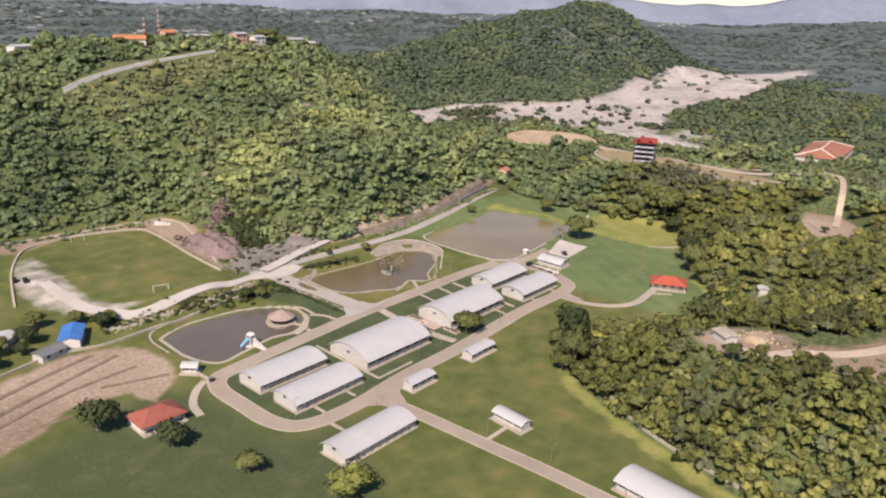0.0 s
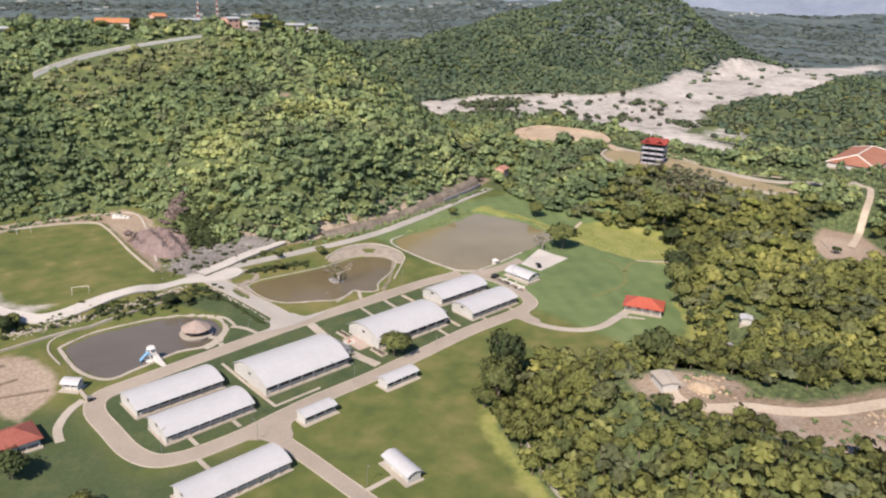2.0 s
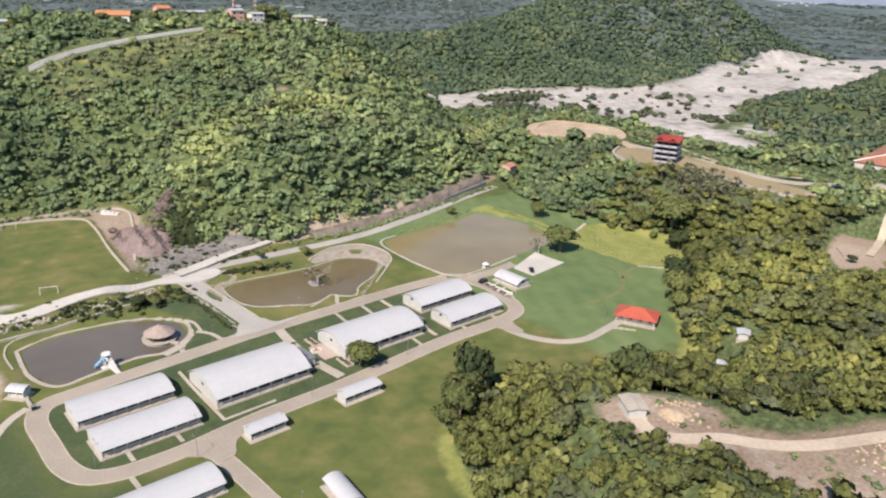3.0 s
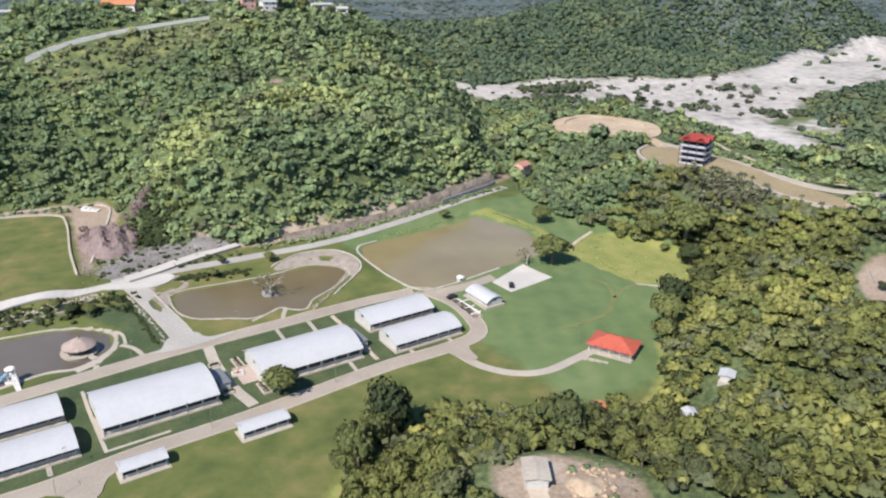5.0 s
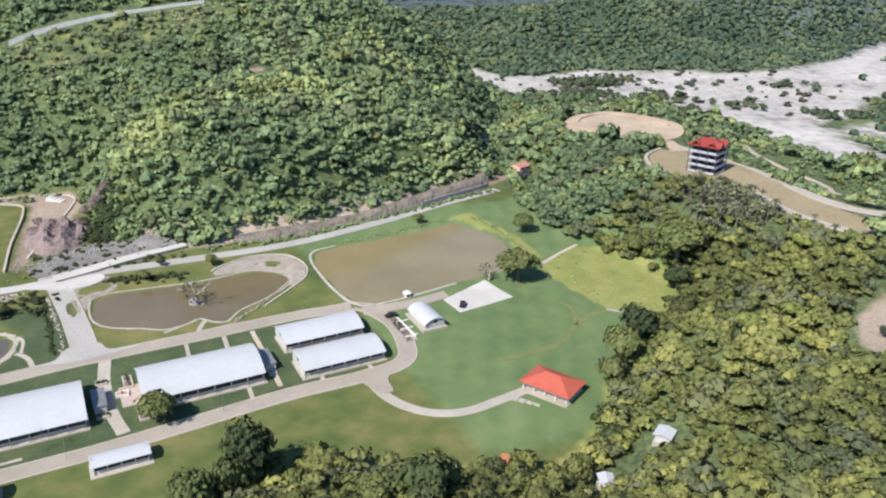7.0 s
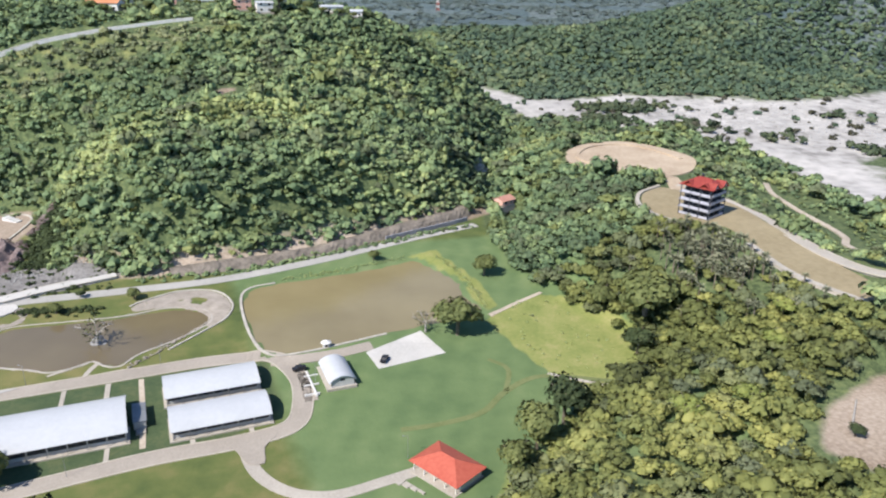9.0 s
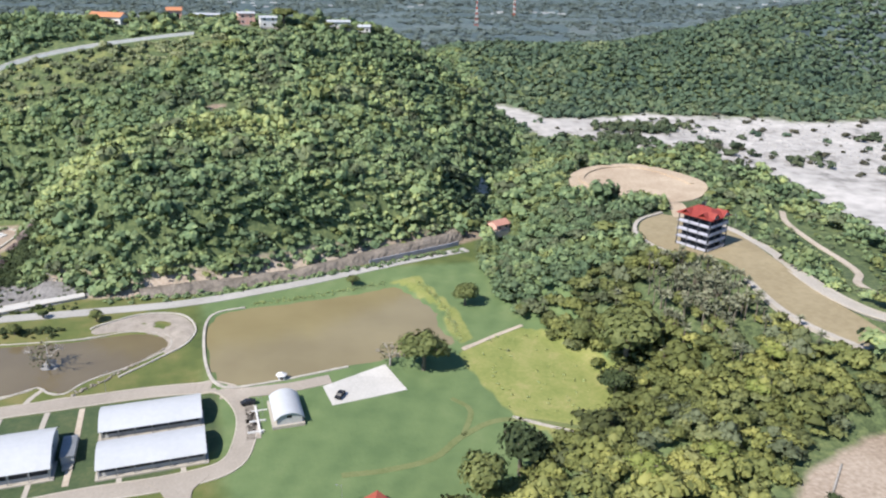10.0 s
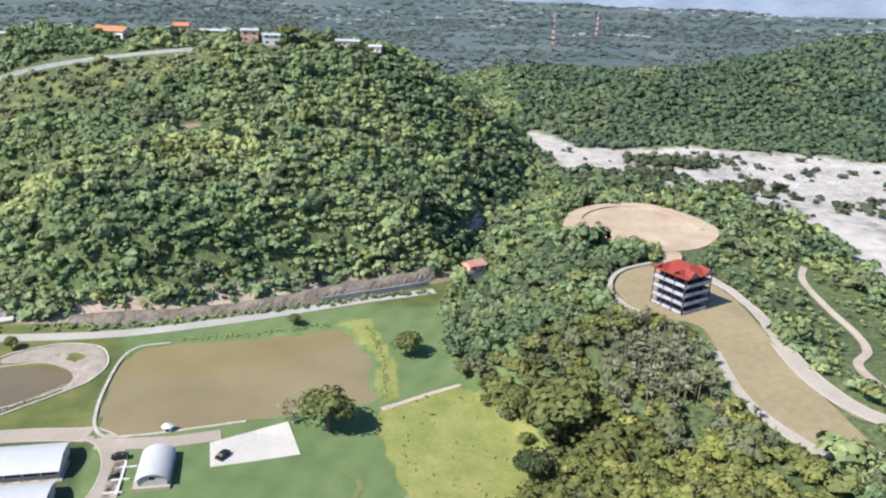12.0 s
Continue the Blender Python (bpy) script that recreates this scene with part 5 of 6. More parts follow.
def pavilion():
    h = thing("pavilion", pose(140.2, 231.2, 1.5), "round thatched pavilion on a stone base in the pond", "pavilion")
    part("base", cone(bmesh.new(), 5.6, 5.4, -1.2, 0.55, 28), M_STONE, h)
    part("ledge", cone(bmesh.new(), 5.75, 5.75, 0.55, 0.75, 28), M_CONC, h)
    for k in range(8):
        a = k * math.pi / 4
        part("post", tube(bmesh.new(), (4.1 * math.cos(a), 4.1 * math.sin(a), 0.7), (4.1 * math.cos(a), 4.1 * math.sin(a), 3.0), 0.14, 0.12), M_BARK, h)
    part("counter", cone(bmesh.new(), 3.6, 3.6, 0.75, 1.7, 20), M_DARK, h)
    bm = bmesh.new()
    r = random.Random(2)
    prev = None
    for i, (rad, z) in enumerate(((4.95, 2.55), (5.05, 2.75), (4.0, 3.35), (2.9, 3.95), (1.7, 4.55), (0.6, 5.05), (0.12, 5.3))):
        ring = [bm.verts.new(((rad + r.uniform(-0.1, 0.1)) * math.cos(a), (rad + r.uniform(-0.1, 0.1)) * math.sin(a), z + r.uniform(-0.05, 0.05))) for a in [k * 2 * math.pi / 30 for k in range(30)]]
        if prev:
            for k in range(30):
                bm.faces.new((prev[k], prev[(k + 1) % 30], ring[(k + 1) % 30], ring[k]))
        prev = ring
    bm.faces.new(prev)
    part("thatch_roof", bm, M_THATCH, h, "pinkish grey thatched cone roof")
    part("finial", cone(bmesh.new(), 0.4, 0.15, 5.2, 5.7, 10), M_THATCH, h)
    bm = bmesh.new()
    box(bm, 4.8, 8.4, -0.9, 0.9, 0.35, 0.62)
    bmesh.ops.rotate(bm, verts=bm.verts, cent=(0, 0, 0), matrix=Matrix.Rotation(radians(-62), 3, "Z"))
    part("footbridge", bm, M_CONC, h)


pavilion()


def slide_tower():
    h = thing("slide_tower", pose(121.3, 220.6, 1.6, 0, 0, 10), "white water-slide tower with a blue slide", "slide")
    part("platform", bm_box(-1.9, 1.9, -1.5, 1.5, -1.5, 0.4), M_WHITE, h)
    for sx in (-1.0, 1.0):
        for sy in (-0.9, 0.9):
            part("leg", bm_box(sx - 0.14, sx + 0.14, sy - 0.14, sy + 0.14, 0.4, 4.4), M_WHITE, h)
    part("deck", bm_box(-1.3, 1.3, -1.2, 1.2, 2.4, 2.6), M_WHITE, h)
    part("rail", bm_box(-1.3, -1.22, -1.2, 1.2, 2.6, 3.5), M_SLIDE, h)
    part("roof", cone(bmesh.new(), 1.5, 1.2, 4.4, 4.75, 16), M_WHITE, h)
    bm = bmesh.new()
    pts = [(-1.2, 0.2, 2.7), (-1.8, 0.4, 2.2), (-2.4, 0.7, 1.5), (-3.0, 1.0, 0.8), (-3.5, 1.2, 0.35)]
    prev = None
    for p in pts:
        ring = [bm.verts.new((p[0] + a * 0.3, p[1] + a, p[2] + b_)) for a, b_ in ((-0.55, 0.5), (-0.45, 0.0), (0.45, 0.0), (0.55, 0.5), (0.62, 0.5), (0.5, -0.1), (-0.5, -0.1), (-0.62, 0.5))]
        if prev:
            for k in range(8):
                bm.faces.new((prev[k], prev[(k + 1) % 8], ring[(k + 1) % 8], ring[k]))
        prev = ring
    bmesh.ops.recalc_face_normals(bm, faces=bm.faces)
    part("slide", bm, M_SLIDE, h, "blue chute")
    for k in range(9):
        part("step", bm_box(-0.2, 1.2, -2.0 - k * 0.62, -1.4 - k * 0.62, -0.2, 2.4 - k * 0.25), M_WHITE, h)


slide_tower()


def football_goal(x, y, z, angle):
    h = thing("football_goal", pose(x, y, z, 0, 0, angle), "white-framed football goal on the grass field", "goal", "football goals")
    for sx in (-2.9, 2.9):
        part("post", tube(bmesh.new(), (sx, 0, -0.2), (sx, 0, 2.44), 0.09, 0.09), M_WHITE, h)
        part("stay", tube(bmesh.new(), (sx, 0, 2.4), (sx, 1.5, 0.0), 0.05, 0.05), M_WHITE, h)
    part("crossbar", tube(bmesh.new(), (-2.98, 0, 2.44), (2.98, 0, 2.44), 0.09, 0.09), M_WHITE, h)


football_goal(114.7, 278.2, 6.4, 168)
football_goal(112, 362, 6.4, -4)

hall("gate_hut", 93.4, 215.4, 4.6, 3.4, 2.3, 0.9, "small white hut with a rounded roof by the road", 2, -42, False)
bm = bm_box(0, 8.0, -0.5, 0.5, -0.3, 0.7)
o = tagged(part("barrier_wall", bm, M_CONC), "short pale concrete barrier wall at the road", "wall")
o.matrix_world = pose(97.2, 213.8, 1.6, 0, 0, -84)
o = thing("gate_box", pose(98.4, 205.4, 1.6), "dark steel barrier box at the road's edge", "box")
part("case", bm_box(-0.6, 0.6, -0.6, 0.6, 0, 1.3), M_BLACK, o)
part("lid", bm_box(-0.68, 0.68, -0.68, 0.68, 1.3, 1.4), M_STEEL, o)

rim("perimeter_wall", [(20, 236), (48, 246.5), (66, 251.5), (82, 249.5), (98, 252), (112, 254), (126, 257), (140, 260)], 0.7, None, M_CONC, "low pale perimeter wall along the yard", 0.75, False)
rim("pond_path_kerb", [(96.5, 232), (95.6, 243), (99, 250.5), (112, 254.6)], 0.6, None, M_CONC, "thin pale kerb line on the grass by the pond", 0.14, False)
for line, w in (([(38, 222), (60, 231), (82, 240)], 1.5), ([(40, 217), (61, 225), (84, 229)], 1.3), ([(46, 211), (58, 211)], 1.2), ([(70, 222), (90, 217.6)], 1.1), ([(34, 229), (56, 238), (76, 245)], 1.6)):
    rim("earth_furrow", line, w, None, M_FURROW, "brown furrow of turned earth across the bare yard", 0.18, False)


def plain_house(name, x, y, angle, length, width, eave, rise, label, roof, wall=None, storeys=1, z=None, ends=0.5):
    """A gabled house: walls, doors and windows, two roof slopes and gables."""
    zz = land_at(x, y) if z is None else z
    h = thing(name, pose(x, y, zz, 0, 0, angle), label, "house")
    part("plinth", bm_box(-length / 2 - 0.4, length / 2 + 0.4, -width / 2 - 0.4, width / 2 + 0.4, -3.0, 0.15), M_CONC, h)
    part("wall_block", bm_box(-length / 2, length / 2, -width / 2, width / 2, 0.15, eave), wall or M_WHITE, h)
    for s in range(storeys):
        count = max(2, int(length / 3.2))
        for k in range(count):
            xx = -length / 2 + length * (k + 0.5) / count
            w_ = part("window", bm_box(xx - 0.75, xx + 0.75, -width / 2 - 0.07, -width / 2 - 0.01, 0.9 + 2.9 * s, 2.2 + 2.9 * s), M_TRIM, h)
            part("pane", bm_box(xx - 0.63, xx + 0.63, -width / 2 - 0.1, -width / 2 - 0.075, 1.02 + 2.9 * s, 2.08 + 2.9 * s), M_GLASS, w_)
    for sgn in (-1, 1):
        bm = bmesh.new()
        a = [(-length / 2 - ends, sgn * (width / 2 + 0.6), eave - 0.1), (length / 2 + ends, sgn * (width / 2 + 0.6), eave - 0.1), (length / 2 + ends, 0, eave + rise), (-length / 2 - ends, 0, eave + rise)]
        top = [bm.verts.new((p[0], p[1], p[2] + 0.14)) for p in a]
        low = [bm.verts.new(p) for p in a]
        bm.faces.new(top)
        bm.faces.new(low[::-1])
        for k in range(4):
            bm.faces.new((top[k - 1], top[k], low[k], low[k - 1]))
        bmesh.ops.recalc_face_normals(bm, faces=bm.faces)
        part("roof_slope", bm, roof, h)
        bm = bmesh.new()
        xx = sgn * (length / 2 - 0.1)
        v = [bm.verts.new((xx + d, *p)) for d in (-0.1, 0.1) for p in ((-width / 2, eave), (width / 2, eave), (0, eave + rise - 0.05))]
        for f in ((0, 1, 2), (5, 4, 3), (0, 3, 4, 1), (1, 4, 5, 2), (2, 5, 3, 0)):
            bm.faces.new([v[i] for i in f])
        bmesh.ops.recalc_face_normals(bm, faces=bm.faces)
        part("gable", bm, wall or M_WHITE, h)
    return h


rim("boundary_wall", [(188, 116), (181, 101), (176.5, 84), (173.5, 66), (169, 40)], 0.4, None, M_CONC, "thin pale boundary wall along the wood", 0.9, False)
plain_house("blue_roof_house", 74.6, 259.5, 65, 13.0, 6.5, 3.0, 1.0, "low house with a bright blue sheet roof", M_BLUE)
plain_house("shed", 65.0, 252.0, 20, 9.0, 5.0, 2.4, 0.6, "low shed with a dull grey sheet roof", M_STEEL, M_WALL)
plain_house("shed", 56.5, 271.0, 50, 7.0, 5.0, 2.4, 0.6, "small shed with a pale sheet roof", M_ROOF, M_WALL)
plain_house("shelter", 218.0, 95.4, 62, 6.6, 4.4, 2.6, 0.3, "open shelter with a flat pale sheet roof", M_CONC, M_WALL, z=20.0)
plain_house("red_roof_hut", 372.8, 329.0, 25, 7.5, 6.0, 2.6, 1.5, "small hut with a salmon-red roof among trees", M_SALMON, M_PINK, z=11.5)
plain_house("shed", 282.5, 112.6, 70, 5.5, 2.6, 2.2, 0.4, "narrow white-roofed shed among trees", M_ROOF, M_WALL)
plain_house("shed", 303.6, 120.2, 35, 4.0, 3.4, 2.2, 0.4, "tiny white-roofed shed among trees", M_ROOF, M_WALL)
plain_house("shed", 266.0, 131.5, 30, 4.2, 3.2, 2.3, 0.5, "small hut with a rusty orange roof", M_TILE, M_WALL)
# villas on the hilltop
plain_house("villa", 192.5, 480, -20, 18, 9, 4.0, 2.2, "villa with a bright orange tiled roof", M_TILE, M_WHITE)
plain_house("villa", 225, 497, 5, 8, 8, 6.4, 1.6, "two-storey pink villa with tiled roof", M_TILE, M_PINK, 2)
plain_house("villa", 243, 493, 0, 14, 7, 3.6, 0.7, "long white villa with a flat roof", M_ROOF, M_WHITE)
plain_house("villa", 265, 478, 10, 9, 7, 6.0, 0.8, "white villa with tall arched terrace", M_ROOF, M_PINK, 2)
plain_house("villa", 277, 474, 8, 9, 7, 5.2, 0.8, "two-storey white villa by a dark tree", M_ROOF, M_WHITE, 2)
plain_house("villa", 318, 492, 0, 13, 8, 3.2, 0.8, "low white villa with pale roof", M_ROOF, M_WHITE)
plain_house("villa", 334, 496, -10, 7, 6, 3.2, 1.0, "low cream villa among trees", M_ROOF, M_WHITE)
plain_house("villa", 132, 486, 20, 11, 7, 3.4, 0.8, "white house on the hill's shoulder", M_ROOF, M_WHITE)
strip("road", VILLA_ROAD, 1.6, M_BRIDGE, "pale hillside road below the villas", "road", 0.3, depth=2.5, cross=True)
rim("retaining_wall", [(140, 445), (159, 448.5), (190, 453), (215, 456), (238, 459.5)], 0.5, None, M_WHITE, "long pale retaining wall below the villas", 1.6, False)
for x, y, rad in ((286, 478, 9.5), (209, 494, 4.5), (221, 488, 4.5), (186, 477, 4.5), (241, 484, 3.6), (256, 486, 3.8), (215, 478, 4.0), (303, 486, 4.0), (343, 498, 4.0), (192, 474, 3.6), (203, 475, 3.4), (226, 489, 3.4), (236, 486, 3.8), (250, 484, 3.2), (260, 470, 3.4), (270, 468, 3.2), (283, 468, 3.6), (312, 484, 3.6), (322, 485, 3.8), (331, 489, 3.4), (138, 478, 3.6), (128, 478, 3.4)):
    tree(LAWN[(x + y) % 3] if (x + y) % 4 else KINDS[x % 11], x, y, rad, "dark garden tree between the villas", "villa trees")


# ---- stones, banks and rubble ----
def stone_mesh(seed):
    r = random.Random(seed)
    bm = bmesh.new()
    bmesh.ops.create_icosphere(bm, subdivisions=1, radius=1.0)
    for v in bm.verts:
        v.co = Vector((v.co.x * r.uniform(0.75, 1.2), v.co.y * r.uniform(0.75, 1.2), v.co.z * r.uniform(0.5, 0.85)))
    me = bpy.data.meshes.new("stone")
    bm.to_mesh(me)
    bm.free()
    co = np.empty(len(me.vertices) * 3, np.float32)
    me.vertices.foreach_get("co", co)
    fa = np.array([tuple(p.vertices) for p in me.polygons])
    bpy.data.meshes.remove(me)
    return co.reshape(-1, 3), fa


STONES = [stone_mesh(k) for k in range(6)]


def rubble(name, places, material, label):
    """Loose stones in one heap: x, y, z, size."""
    r = np.random.default_rng(11)
    vs, fs, at = [], [], 0
    for k, (x, y, z, s) in enumerate(places):
        v, f = STONES[k % 6]
        a = r.uniform(0, 6.28)
        c, sn = math.cos(a), math.sin(a)
        vs.append(np.stack([(v[:, 0] * c - v[:, 1] * sn) * s + x, (v[:, 0] * sn + v[:, 1] * c) * s + y, v[:, 2] * s + z], 1))
        fs.append(f + at)
        at += len(v)
    return tagged(new(name, mesh_from(name, np.concatenate(vs), np.concatenate(fs), material)), label, "stones", kind="stuff")


def along(line, count, spread, seed, small, large, up=0.1):
    r = random.Random(seed)
    pts = catmull([(x, y, 0) for x, y in line], 0.5)
    out = []
    for _ in range(count):
        p = pts[int(r.random() * len(pts))]
        x, y = p.x + r.gauss(0, spread), p.y + r.gauss(0, spread)
        s = r.uniform(small, large)
        out.append((x, y, land_at(x, y) + up * s, s))
    return out


rubble("rock_bank", along([(87, 260), (100, 260), (116, 262), (134, 265), (149, 269)], 520, 1.3, 1, 0.2, 0.65), M_STONE, "bank of pale tumbled rocks below the road")
rubble("creek_stones", along([(152, 292), (168, 301), (184, 305), (198, 302)], 800, 3.6, 2, 0.15, 0.55), M_GREYROCK, "grey stones in a dry creek bed")
rubble("foot_stones", along([(215, 293), (250, 294), (300, 307), (340, 321)], 420, 1.5, 3, 0.2, 0.6), M_COBBLE, "loose stones along the hill foot")
rubble("river_boulders", along([(640, 470), (700, 480), (600, 520), (570, 500), (660, 430), (760, 480)], 900, 26, 4, 0.3, 1.3), M_GREYROCK, "grey boulders strewn over the riverbed")
rubble("pond_stones", along([(238, 252), (226, 237), (216, 227.5)], 120, 0.4, 6, 0.2, 0.45, 0.6), M_COBBLE, "pale stones edging the small pond")
rubble("verge_stones", along([(158.5, 265), (161.8, 248), (164.6, 233), (164.8, 225)], 110, 0.35, 7, 0.18, 0.4, 0.4), M_STONE, "pale stones along the sloping verge")
rubble("clearing_rubble", along([(223, 87), (230, 91), (228, 86)], 120, 1.8, 8, 0.2, 0.8), M_DIRT, "heap of sandy rubble in the clearing")
rubble("clearing_rubble", along([(255, 52), (262, 45), (248, 50)], 200, 4.0, 9, 0.15, 0.7), M_DIRT, "pale rubble strewn over bare ground")
tree(LAWN[1], 385.5, 128, 2.6, "dark round bush in the bare clearing", "shrubs and garden trees", "shrub")
o = tagged(part("felled_pole", tube(bmesh.new(), (388.6, 132.2, land_at(388.6, 132.2) + 0.3), (397.6, 140.6, land_at(397.6, 140.6) + 0.3), 0.3, 0.22, 8), M_PALEBARK), "long bleached pole lying on bare ground", "pole")
rubble("stream_stones", along([(377, 378), (384, 394), (385, 404)], 120, 1.3, 10, 0.3, 1.1), M_STONE, "white boulders in a narrow stream bed")


M_WORN = surface("worn_grass", (0.118, 0.142, 0.053), (0.168, 0.186, 0.08), 1.2, 0.2, 0.95)
M_CUT = surface("eroded_grey_brown_earth", (0.11, 0.095, 0.078), (0.25, 0.215, 0.18), 0.9, 0.14, 0.95, 0, 0.9, 0.4)
M_SCRAPE = surface("pinkish_scraped_earth", (0.21, 0.15, 0.125), (0.34, 0.26, 0.215), 0.7, 0.1, 0.95, 0, 0.6, 0.3)


def heap(name, cx, cy, rx, ry, height, material, label, seed=0, step=1.2):
    """A rough mound of earth on the land."""
    bm = bmesh.new()
    nx, ny = int(2 * rx / step), int(2 * ry / step)
    grid = []
    for j in range(ny + 1):
        row = []
        for i in range(nx + 1):
            x, y = cx - rx + 2 * rx * i / nx, cy - ry + 2 * ry * j / ny
            d = math.hypot((x - cx) / rx, (y - cy) / ry)
            k = max(0.0, 1 - d * d)
            bump = noise.noise((x * 0.12, y * 0.12, seed)) * 0.55 + noise.noise((x * 0.4, y * 0.4, seed + 3)) * 0.35 + 0.2 * math.sin(x * 0.9 + 2 * noise.noise((x * 0.1, y * 0.1, 2)))
            row.append(bm.verts.new((x, y, land_at(x, y) - 0.4 + (k ** 0.8) * height * (1 + bump) if k > 0 else land_at(x, y) - 0.6)))
        grid.append(row)
    for j in range(ny):
        for i in range(nx):
            bm.faces.new((grid[j][i], grid[j][i + 1], grid[j + 1][i + 1], grid[j + 1][i]))
    return tagged(part(name, bm, material), label, "mound", kind="structure")


bm = bmesh.new()
prev = None
r = random.Random(61)
for k, p in enumerate(catmull([(226, 291, 0), (252, 293.5, 0), (286, 302, 0), (318, 314.5, 0), (346, 326, 0), (357, 333, 0)], 1.6)):
    rise = 2.0 + 1.2 * noise.noise((k * 0.16, 0.0, 4.0)) + 1.2 * k / 90
    ring = [bm.verts.new((p.x - o * 0.36 + r.uniform(-0.25, 0.25), p.y + o + r.uniform(-0.25, 0.25), land_at(p.x, p.y + o) + h_ + r.uniform(-0.18, 0.18))) for o, h_ in ((-1.6, -0.3), (-0.6, 0.35 * rise), (0.2, 0.72 * rise), (1.3, rise), (3.4, 0.8 * rise), (6.5, -0.4))]
    if prev:
        for a, b_, c, d in zip(prev, prev[1:], ring[1:], ring):
            bm.faces.new((a, b_, c, d))
    prev = ring
bmesh.ops.recalc_face_normals(bm, faces=bm.faces)
tagged(part("cut_bank", bm, M_CUT), "eroded grey-brown earth bank along the hill foot", "bank", kind="structure")
rim("foot_wall", [(312, 309.3), (330, 316.2), (346, 322.6), (354, 326.4)], 0.6, None, M_SLAB, "dark grey block retaining wall at the hill foot", 1.9, False)
heap("earth_mound", 159, 320, 12, 20, 5.2, M_PURPLE, "bare purple-brown mound of dug earth", 1)
heap("earth_mound", 180, 376, 6, 4, 1.6, M_SCRAPE, "small bare scraped bank on the hill", 9, 0.8)
heap("earth_mound", 226.2, 89, 5, 4, 2.0, M_DIRT, "heap of sandy earth in the clearing", 2, 0.7)
o = thing("spillway", pose(153, 371, land_at(153, 371), 0, 0, -35), "small stepped white concrete spillway above the field", "steps")
for k in range(4):
    part("step", bm_box(k * 2.0, k * 2.0 + 1.9, -1.6, 1.6, -0.6, 1.5 - 0.35 * k), M_WHITE, o)
sheet("creek_bed", CREEK, None, M_CREEK, "grey gravel bed of a dry creek", "ground", 0.8, lift=0.1)
rim("hill_terrace_wall", [(84, 381), (108, 379.5), (150, 378), (163, 372), (162, 352), (150, 300)], 0.9, None, M_STONE, "pale stone edge of the terrace above the field", 0.5, False)
sheet("plaza", [(152, 272.5), (155, 278), (164, 281), (173, 280), (177, 275), (174, 270), (168, 268), (160, 270)], 4.25, M_BRIDGE, "wide concrete junction at the bridge", "road", 1.5)

# ---- paths, courts and planting beds ----
strip("path", [(357, 187), (336, 195), (322, 189.7), (312, 181.6), (299, 179), (288, 179)], 2.0, M_WORN, "faint worn track across the lawn", "path", 0.06, depth=0.3)
strip("path", [(322, 189.7), (327, 201), (323, 208)], 1.6, M_WORN, "faint worn track across the lawn", "path", 0.06, depth=0.3)
HALL_WALKS = [([(138.8, 206), (139.8, 193), (141.8, 174)], 1.0, "narrow pale walk beside the assembly hall"),
    ([(141.5, 174.4), (158, 176.4)], 0.9, "narrow pale walk before the hall"),
    ([(234.6, 188), (235, 184.6)], 1.3, "short pale walk to the hall"),
    ([(249.4, 190), (249.8, 187)], 1.3, "short pale walk to the hall"),
    ([(115.2, 173.6), (115.7, 168)], 1.2, "short pale walk to the hall"),
    ([(128.3, 175.4), (128.8, 170)], 1.2, "short pale walk to the hall"),
    ([(113.4, 161.6), (114.4, 153)], 1.3, "pale walk across the grass"),
    ([(141.5, 125.6), (151.5, 126.6)], 1.4, "pale walk to the small hut")]
COURT_WALKS = [([(222.6, 186.5), (221.6, 202), (220, 220)], 1.5, "tan walk between the halls"),
    ([(176.6, 216.4), (176.4, 204), (178, 190), (181, 178.6)], 3.4, "pale concrete walk across the court"),
    ([(211.5, 207.8), (211.2, 219.6)], 1.4, "short pale walk behind the hall"),
    ([(200, 206.8), (199.7, 218.4)], 1.2, "short pale walk behind the hall"),
    ([(152, 229.5), (155.6, 225), (157.5, 219)], 1.5, "curved pale path from the pond")]
POND_PATHS = [([(144, 219.5), (143.2, 215.5)], 1.6, "short pale path from the pond"),
    ([(147, 245), (153, 238), (153.5, 229)], 1.0, "curved pale path round the pond's end"),
    ([(214, 191.2), (214.3, 181.5)], 1.2, "short pale walk to the dining hall"),
    ([(203.8, 220), (204.5, 226.5), (207.6, 233.5), (206.6, 243)], 1.5, "stone causeway to the islet"),
    ([(193.8, 227), (199.5, 229.6), (206.5, 233.4)], 0.9, "stone causeway to the islet"),
    ([(333, 235), (345, 242), (358, 248.5)], 1.6, "pale sandy path to the wood"),
    ([(338, 196), (345, 191), (353, 186)], 1.3, "pale footpath at the meadow's edge")]
for line, w, lab in HALL_WALKS + COURT_WALKS + POND_PATHS:
    strip("path", line, w, M_TRACK if "worn" in lab or "sandy" in lab or "tan" in lab else M_CONC, lab, "path", 0.09, depth=0.4)
sheet("court", [(181, 190.2), (188.3, 191), (187.2, 201), (180, 200.2)], None, M_PAVE, "pinkish paved court between the halls", "court", 0.6, smoothed=False)
rim("pond_walk", [(133, 252), (144, 248.5), (152, 240), (151.5, 229.5), (146, 222.8), (138, 218.6)], 3.0, 1.85, M_CONC, "broad pale walk round the pond's end", 0.12, False)
sheet("pond_shore", [(213.5, 267.5), (217, 271), (229, 276.5), (241, 274), (246.5, 264), (244.5, 254), (239.5, 248), (237.5, 252.5), (236.5, 261), (226, 266.5), (215, 265.6)], None, M_COBBLE, "broad cobbled shore of the small pond", "shore", 1.2)
